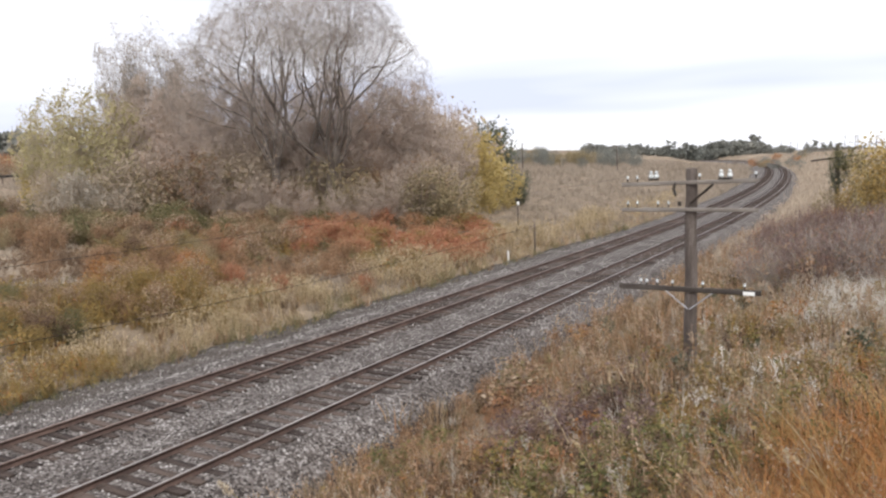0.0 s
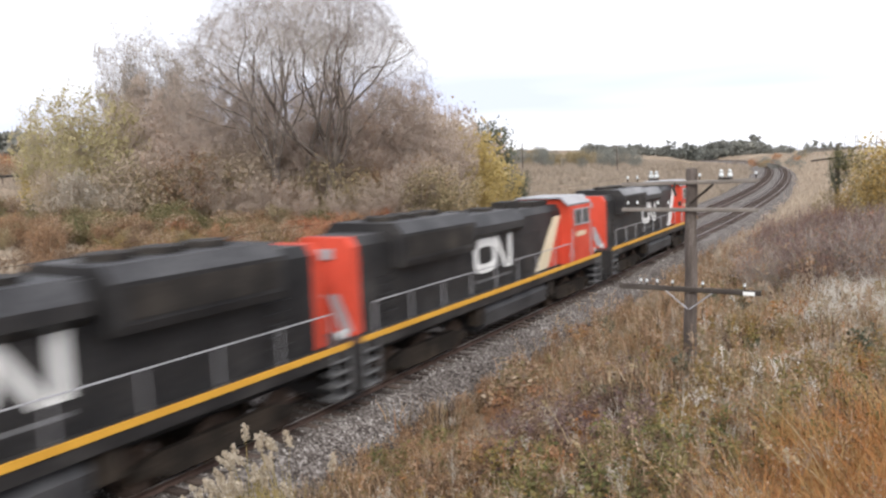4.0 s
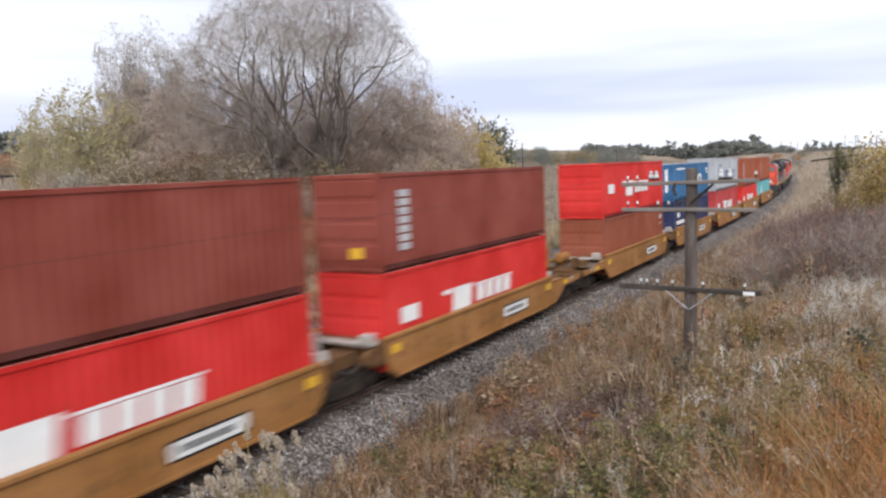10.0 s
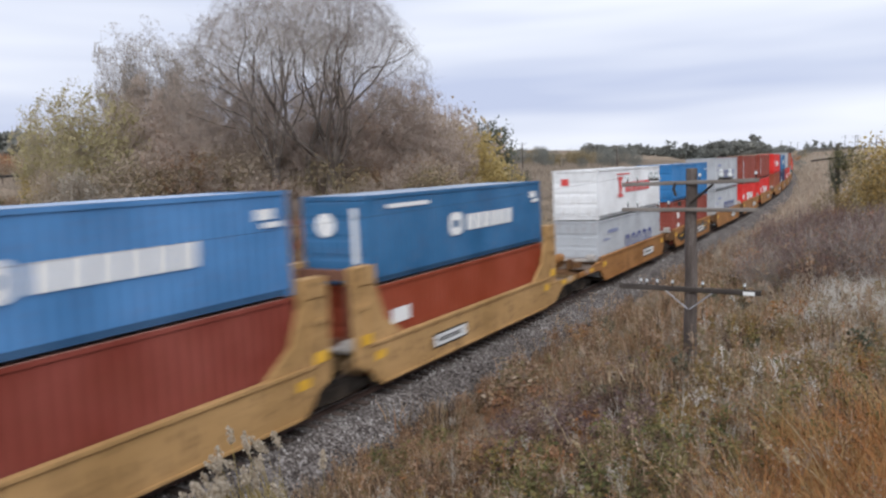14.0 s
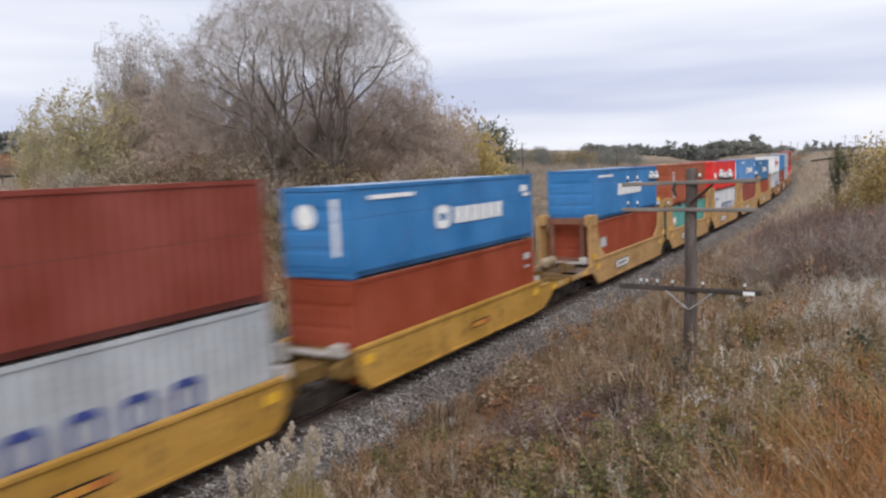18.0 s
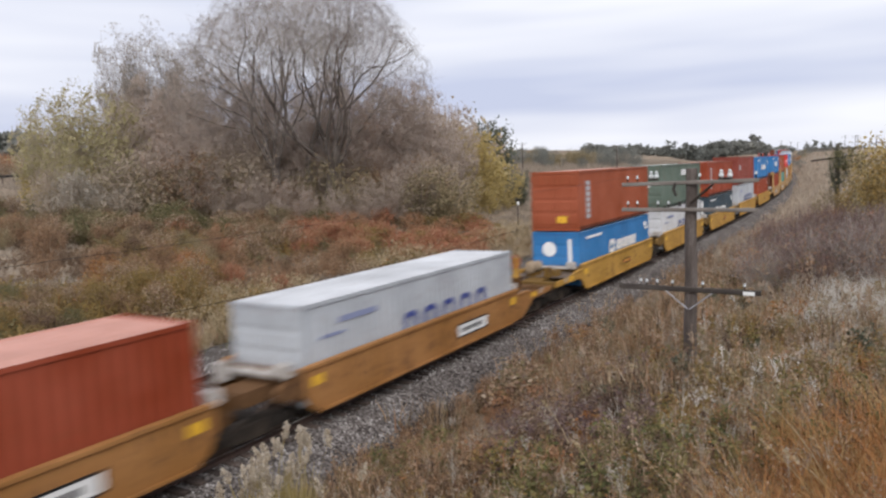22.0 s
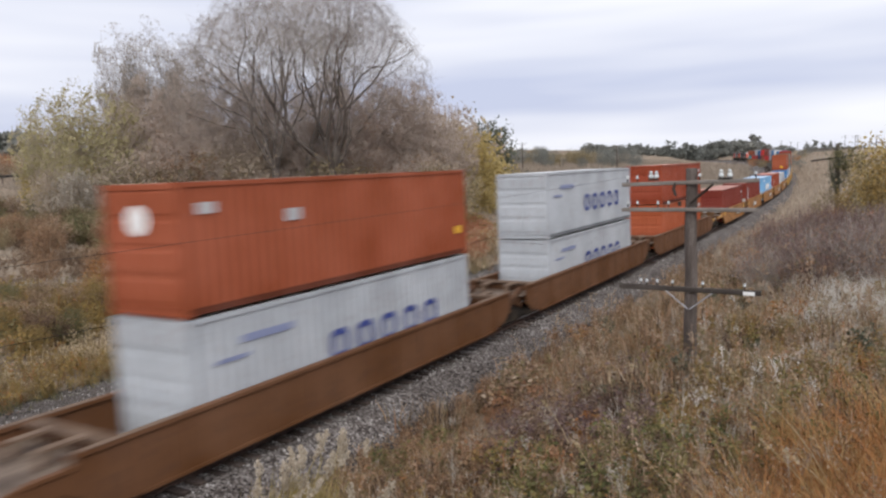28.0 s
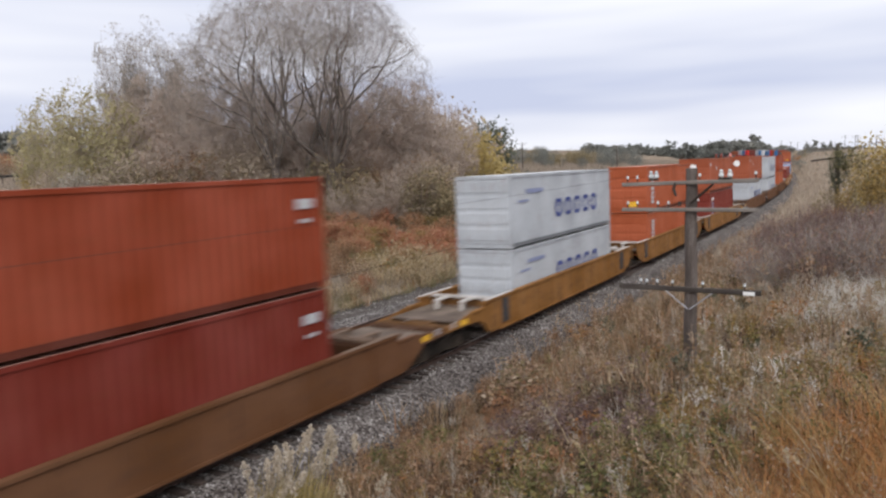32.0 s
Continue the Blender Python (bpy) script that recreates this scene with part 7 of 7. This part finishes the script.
def make_grass():
    tuft = [blades(13, 0.55, 0.14, 0.6, 0.018) for _ in range(6)]
    stalk = [weed(0.85, 14, 14, 0.055, 0.011) for _ in range(5)] + [weed(0.65, 20, 6, 0.06, 0.011) for _ in range(3)]
    leafyw = [merge(weed(0.6, 26, 0, 0.075), weed(0.5, 24, 3, 0.07)) for _ in range(5)]
    fluff = [weed(0.7, 10, 22, 0.05, 0.010) for _ in range(4)]
    seedy = [merge(weed(0.9, 6, 30, 0.04, 0.009), weed(0.8, 6, 26, 0.04, 0.009)) for _ in range(4)]

    def lay(name, templates, x, y, keep, scale, mat_, label, category):
        stuff(name, scatter(templates, pts_of(x, y, keep), scale), mat_, label, category)

    def clear_of_post(x, y):
        t = np.clip(((x + 12.2) * 25.92 - (y - 52.2) * 52.2) / 58.28, -0.5, 14)
        return np.hypot(x + 12.2 - t * 0.4447, y - 52.2 + t * 0.8957) > 0.9

    def rand(keep, a, b):
        return a + b * RNG.random(int(keep.sum()))

    # right bank
    x, y, q, r, a = spots(11500, -66, 4, 5.5, 62, 0.9)
    keep = (q > 2.4) & (r > 3.6) & (RNG.random(len(x)) < 0.85 * np.clip((q - 2.4) / 1.6, 0.3, 1.0)) & (patchy(x, y, 0.45, 15.0) > 0.33)
    lay("bank_grass", tuft, x, y, keep, rand(keep, 0.5, 0.6) * (0.6 + 0.9 * patchy(x, y, 1.1, 12.0)[keep]) * np.clip(r[keep] / 14, 0.8, 1.5), G_BANK, "brown and tan autumn grass covering the bank", "grass")
    x, y, q, r, a = spots(5200, -66, 4, 6.0, 60, 0.9)
    keep = (q > 3.4) & (patchy(x, y, 2.2, 1.0) > 0.3)
    lay("bank_weeds", stalk, x, y, keep, rand(keep, 0.7, 0.6) * np.clip(r[keep] / 16, 0.85, 1.4), G_WEED, "dead brown weed stalks and leaves on the bank", "weeds")
    x, y, q, r, a = spots(1500, -50, 2, 7.0, 32)
    keep = (q > 3.6) & (patchy(x, y, 1.5, 4.0) > 0.74)
    lay("green_weeds", leafyw, x, y, keep, rand(keep, 0.7, 0.6), G_GREEN, "green leafy weeds in patches on the bank", "weeds")
    x, y, q, r, a = spots(420, -9, 4, 17.0, 32)
    keep = (q > 8.5) & (patchy(x, y, 2.0, 7.0) > 0.5)
    lay("seedy_weeds", seedy, x, y, keep, rand(keep, 0.6, 0.4), G_GREY, "pale grey seed heads of dead weeds", "weeds")
    fallen = [blades(22, 0.62, 0.3, 1.3, 0.012) for _ in range(4)]
    x, y, q, r, a = spots(620, -5.6, 3, 20.5, 28.5)
    keep = patchy(x, y, 1.3, 5.0) > 0.42
    lay("pale_fallen_grass", fallen, x, y, keep, rand(keep, 0.8, 0.7), G_FLUFF, "pale grey dead grass fallen over on the bank", "grass")
    x, y, q, r, a = spots(420, -48, 3, 8.0, 34)
    keep = q > 3.8
    lay("scattered_seed_heads", seedy, x, y, keep, rand(keep, 0.5, 0.4), G_GREY, "scattered pale seed heads among the bank weeds", "weeds")
    x, y, q, r, a = spots(60, -14, -4, 12.5, 24)
    keep = q > 6
    lay("fluffy_seed_heads", fluff, x, y, keep, rand(keep, 0.7, 0.4), G_FLUFF, "white fluffy seed heads scattered on the bank", "weeds")
    # rusty grass along the edge of the ballast
    x, y, q, r, a = spots(2600, -50, -8, 12.0, 75, 0.9)
    keep = (q > 2.5) & (q < 4.4 + 1.2 * np.sin(y * 0.5)) & (patchy(x, y, 1.6, 8.0) > 0.3)
    lay("rusty_grass", [merge(a_, b_) for a_, b_ in zip(tuft, leafyw)], x, y, keep, rand(keep, 0.45, 0.5) * np.clip(r[keep] / 18, 0.8, 1.6), G_RUSTY, "rusty orange grass fringing the ballast", "grass")
    x, y, q, r, a = spots(900, -45, 3, 8.0, 40)
    keep = (q > 3.2) & (patchy(x, y, 1.8, 9.0) > 0.55)
    lay("golden_weeds", leafyw, x, y, keep, rand(keep, 0.5, 0.6), G_GOLD, "golden-brown leafy weeds on the bank", "weeds")
    # patches of leafy weeds in their own colours
    def bed(name, n, u0, u1, r0, r1, m, label, size=0.6):
        b0, b1 = (math.degrees(HEAD + math.atan((v - 784) / 1315.6)) for v in (u0, u1))
        x, y, q, r, a = spots(n, b0, b1, r0, r1)
        keep = (q > 3.2) & (patchy(x, y, 0.9, n * 0.1) > 0.3)
        lay(name, leafyw, x, y, keep, rand(keep, size, 0.6), m, label, "weeds")

    bed("rusty_weeds", 620, 560, 1010, 12.5, 27, G_RUSTY, "rusty brown leafy weeds on the bank")
    bed("russet_weeds", 260, 900, 1330, 22, 36, G_RUSTY, "rusty brown leafy weeds on the bank")
    bed("olive_weeds", 260, 1290, 1580, 15, 25, G_OLIVE, "olive leafy weeds on the bank")
    bed("yellow_weeds", 150, 1290, 1580, 15, 25, G_GOLD, "golden-brown leafy weeds on the bank")
    bed("mauve_weeds", 300, 840, 1150, 12, 21, B_PURPLE, "mauve-brown dead weeds on the bank", 0.75)
    bed("dull_weeds", 200, 560, 1290, 9.5, 15, G_BROWN, "dark brown dead weeds on the bank", 0.6)
    bed("bright_green_weeds", 80, 1080, 1215, 11, 14.6, G_GREEN, "green leafy weeds in a patch on the bank", 0.5)
    bed("gold_patch_weeds", 60, 1170, 1265, 12.4, 14.6, G_GOLD, "golden leafy weeds in a patch on the bank", 0.5)
    bed("dark_weeds", 130, 1025, 1125, 14.5, 18.5, G_BROWN, "dark brown dead weeds on the bank", 0.8)
    bed("lime_weeds", 60, 860, 960, 11.8, 14, G_GREEN, "green leafy weeds in a patch on the bank", 0.6)
    # orange dry grass next to the viewpoint
    mound = [merge(blades(22, 0.8, 0.22, 1.0, 0.0075), blades(4, 1.15, 0.3, 1.25, 0.010)) for _ in range(6)]
    x, y, q, r, a = spots(2000, -18, 4, 6.0, 13.5)
    keep = (a > -7.6 + 1.6 * np.sin(r * 1.3)) & (r < 12.2) & (patchy(x, y, 1.4, 2.0) > 0.25)
    keep &= patchy(x, y, 0.5, 3.0) > 0.3
    lay("orange_grass", mound, x, y, keep, rand(keep, 0.7, 0.6), G_ORANGE, "tangled orange dry grass on the near bank", "grass")
    # tan grass strip beyond the far track
    def tufted(n, h):
        v, f = blades(n, h, 0.30, 0.55, 0.026)
        tips = v[4::5]
        return merge((v, f), leaf_cloud(np.repeat(tips, 5, 0) + RNG.normal(0, 0.06, (5 * len(tips), 3)), 0.085, 1.5))

    strip = [tufted(12, 1.0) for _ in range(6)]
    x, y, q, r, a = spots(13000, -68, -14, 17, 170, 0.9)
    d = -q - TRACK_GAP
    keep = (d > 7.3 - 2.2 * step(y, 35, 100) + 0.6 * np.sin(y * 0.6) + 0.4 * np.sin(y * 1.7)) & (d < 13.2 + 2.0 * np.sin(y * 0.3)) & (patchy(x, y, 1.3, 6.0) + 0.3 * RNG.random(len(x)) > 0.5)
    keep &= clear_of_post(x, y)
    low_edge = np.clip((d[keep] - 5.5) / 3.5, 0.45, 1.0)
    lay("tan_grass", strip, x, y, keep, rand(keep, 0.5, 0.6) * low_edge * np.clip(r[keep] / 32, 0.85, 1.7), G_TAN, "tall tan grass along the far side of the tracks", "grass")
    x, y, q, r, a = spots(7000, -68, -14, 17, 130, 0.9)
    d = -q - TRACK_GAP
    keep = (d > 7.0 - 2.2 * step(y, 35, 100) + 0.6 * np.sin(y * 0.9)) & (d < 12)
    lay("short_grass", tuft, x, y, keep, rand(keep, 0.5, 0.6) * np.clip(r[keep] / 26, 0.9, 1.8), G_BANK, "short brown grass and weeds by the far ballast", "grass")
    x, y, q, r, a = spots(5200, -68, -16, 17, 110, 0.9)
    d = -q - TRACK_GAP
    keep = (d > 6.4 - 2.0 * step(y, 35, 100) + 0.5 * np.sin(y * 0.43)) & (d < 8.4 - 1.6 * step(y, 35, 100) + 0.7 * np.sin(y * 0.8)) & (patchy(x, y, 0.8, 2.0) > 0.28)
    lay("dark_edge_weeds", tuft, x, y, keep, rand(keep, 0.6, 0.5) * np.clip(r[keep] / 26, 0.9, 1.8), G_MOSS, "dark olive low weeds along the far ballast", "weeds")
    x, y, q, r, a = spots(420, -67, -55, 24, 34)
    d = -q - TRACK_GAP
    keep = (d > 7.2) & (d < 12.5) & (patchy(x, y, 1.5, 3.0) > 0.42)
    lay("golden_edge_weeds", leafyw, x, y, keep, rand(keep, 0.9, 0.8), G_GOLD, "golden-green leafy weeds at the foot of the far slope", "weeds")
    # weeds and low brush between the strip and the thicket
    brush = [merge(bush(0.55, 0.8, 46, 0.12, 6, 0.3), weed(0.95, 8, 8, 0.08, 0.02)) for _ in range(6)]
    x, y, q, r, a = spots(4200, -68, -30, 26, 104, 0.8)
    d = -q - TRACK_GAP
    u, w = 784 + 1315.6 * np.tan(np.radians(a) - HEAD), RNG.random(len(x))
    p = patchy(x, y, 4.0, 3.0) + 0.25 * (w - 0.5)
    zone = (d > 12.2 + 1.2 * np.sin(y * 0.4)) & (d < 75)
    hollow = (u < 150) & (r > 49) & (r < 67)
    gold = zone & ~hollow & (r < 66) & ((u > 170 + 60 * (p - 0.5)) | (r < 48))
    rest = zone & ~hollow & ~gold
    for name, keep, m, label in (("golden_brush", gold & (p > 0.60), G_GOLD, "golden and orange brush of autumn weeds"), ("russet_brush", gold & (p <= 0.36), G_RUSTY, "russet brush of autumn weeds"),
                                 ("olive_brush", (gold & (p > 0.46) & (p <= 0.60)) | (rest & (p > 0.58)), G_MOSS, "olive-green brush of autumn weeds"),
                                 ("brown_brush", rest & (p <= 0.58) & (p > 0.32), G_BROWN, "brown and grey brush of autumn weeds"), ("drab_brush", (gold & (p > 0.36) & (p <= 0.46)) | (rest & (p <= 0.32)), G_WEED, "drab grey-brown brush of dead weeds")):
        lay(name, brush, x, y, keep, rand(keep, 0.75, 0.75), m, label, "weeds")
    # dry field
    low = [blades(12, 0.7, 0.5, 0.5, 0.07, 1) for _ in range(5)]
    x, y, q, r, a = spots(17000, -68, -6, 40, 420, 1.0)
    d = -q - TRACK_GAP
    keep = (d > 8.5 - 3.0 * step(y, 60, 120)) & ((a > -42) | (r > 95))
    lay("field_grass", low, x, y, keep, rand(keep, 0.7, 0.6) * np.clip(r[keep] / 85, 0.8, 3.0), G_FIELD, "rough dry grass of the open field", "grass")
    x, y, q, r, a = spots(7000, -30, 2, 55, 420, 1.0)
    keep = q > 2.6
    lay("lineside_grass", low, x, y, keep, rand(keep, 0.7, 0.6) * np.clip(r[keep] / 85, 0.8, 3.0), G_DRAB, "rough brown grass beside the bend", "grass")
    # pale brush on the left
    x, y, q, r, a = spots(300, -66, -57.5, 50, 66)
    keep = patchy(x, y, 1.6, 5.0) > 0.6
    lay("pale_brush", fallen, x, y, keep, rand(keep, 0.8, 0.6), G_GREY, "pale grey dead grass lying in a hollow", "grass")
    x, y, q, r, a = spots(760, -67, -56.5, 46, 68)
    keep = patchy(x, y, 1.6, 5.0) <= 0.62
    lay("hollow_brush", brush, x, y, keep, rand(keep, 0.5, 0.5), G_BROWN, "low brown brush round a hollow", "weeds")


make_grass()


def straw_stalk(u, d, rise, drift, away):
    """A long dead stalk arching over the weeds, with a thin seed head."""
    x, y = bearing(u, d)
    z = float(ground_z(x, y)) - 0.05
    side, fwd = (math.cos(HEAD), -math.sin(HEAD)), (math.sin(HEAD), math.cos(HEAD))
    pts = []
    for k in range(9):
        t = k / 8
        o, f, h = drift * t ** 1.5, away * t ** 1.5, rise * (t - 0.22 * t * t) / 0.78
        pts.append(Vector((x + side[0] * o + fwd[0] * f, y + side[1] * o + fwd[1] * f, z + h)))
    bm = bmesh.new()
    tube(bm, pts, [0.011 - 0.0009 * k for k in range(9)], 5)
    root = tagged(part("straw_stalk", bm, G_TAN, None), "long pale dead stalk arching over the bank weeds", "stalk", "dead stalks on the bank")
    P = np.array([pts[7].lerp(pts[8], q / 39)[:] for q in range(40)]) + RNG.normal(0, 0.02, (40, 3))
    part_of("seed_head", fast_mesh("seed_head", *leaf_cloud(P, 0.045)), G_TAN, root, "thin dry seed head")


for row in ((1495, 10.0, 1.8, -1.15, 0.6), (1470, 9.6, 1.0, -0.6, 0.4), (1062, 10.4, 0.9, -0.35, 0.4), (1205, 9.8, 0.8, -0.5, 0.2), (1330, 9.4, 0.8, -0.7, 0.1), (1010, 12.5, 1.2, -0.5, 0.3), (1110, 15.2, 1.2, 0.15, 0.2), (1085, 15.6, 1.2, -0.1, 0.1), (1545, 9.2, 1.1, -0.8, 0.3)):
    straw_stalk(*row)


def plume_plant(x, y, h, n, seed):
    """A clump of plume grass, origin at its foot."""
    g = np.random.default_rng(seed)
    root = new("plume_grass")
    tagged(root, "clump of tall plume grass with feathery pale heads", "plume grass", "plume grass by the track")
    z = float(ground_z(x, y)) - 0.05
    stems, heads = [], []
    for i in range(n):
        b = np.append(g.normal(0, 0.20, 2), 0)
        tip = b + np.array([g.normal(0, 0.24), g.normal(0, 0.24), h * (0.72 + 0.34 * g.random())])
        mid = (b + tip) / 2 + g.normal(0, 0.03, 3)
        stems.append(ribbons([b, mid], [mid, tip], 0.013, 0.008))
        ax = tip - mid
        ax = ax / np.linalg.norm(ax) + np.append(g.normal(0, 0.25, 2), 0)
        t = g.random((170, 1))
        fat = np.sin(np.clip(t * 0.85 + 0.12, 0, 1) * 3.14)
        P = tip + ax * (t * 0.27 - 0.05) + g.normal(0, 0.032, (170, 3)) * fat
        heads.append(leaf_cloud(P, 0.045, 2.0))
    stems.append(blades(330, h * 0.88, 0.32, 0.20, 0.019))
    stems.append(blades(60, h * 0.62, 0.42, 0.6, 0.016))
    part_of("stems", fast_mesh("stems", *merge(*stems)), G_REED, root)
    for head in heads:
        part_of("plume", fast_mesh("plume", *head), G_PLUME, root, "pale feathery plume")
    root.matrix_basis = Matrix.Translation((x, y, z))
    return root, (x, y, z)


G_REED = leafy("reed_blades", [(0.19, 0.155, 0.05), (0.31, 0.25, 0.085), (0.42, 0.335, 0.14), (0.46, 0.38, 0.20)], 1.5)
PLUMES = [plume_plant(5.3, 7.9, 2.35, 16, 1), plume_plant(5.72, 8.2, 2.25, 13, 2), plume_plant(5.05, 7.6, 2.0, 6, 3)]


# ---------------------------------------------------------------- what moves
def travelled(t):
    return 0.15 + 20.7516 * t - 0.018386 * t * t


def motions():
    for thing, start, z, turned in MOVING:
        rows = []
        for k in range(33):
            x, y, zz, a = line_at(start + travelled(float(k)))
            rows.append((float(k), Matrix.Translation((x, y, zz + z)) @ Euler((0, 0, a + (math.pi if turned else 0.0))).to_matrix().to_4x4()))
        walk(thing, rows)
    # the plume grass bends away as the train's wind grows
    bend = [(0, -62), (1.0, -60), (1.6, -46), (2.3, -24), (3, -15), (4, -11), (9, -9), (12, -13), (13, -18), (14, -14), (16, 2), (18, 7), (20, 5), (22, 4), (24, 8), (26, 14), (27, 20), (28, 20), (29, 25), (30, 19), (31, 16), (32, 16)]
    for k, (thing, (x, y, z)) in enumerate(PLUMES):
        walk(thing, [(float(t), Matrix.Translation((x, y, z)) @ Euler((radians(-0.75 * b), radians(0.65 * b + 2 * math.sin(t * 2.1 + k)), 0)).to_matrix().to_4x4()) for t, b in bend])


motions()
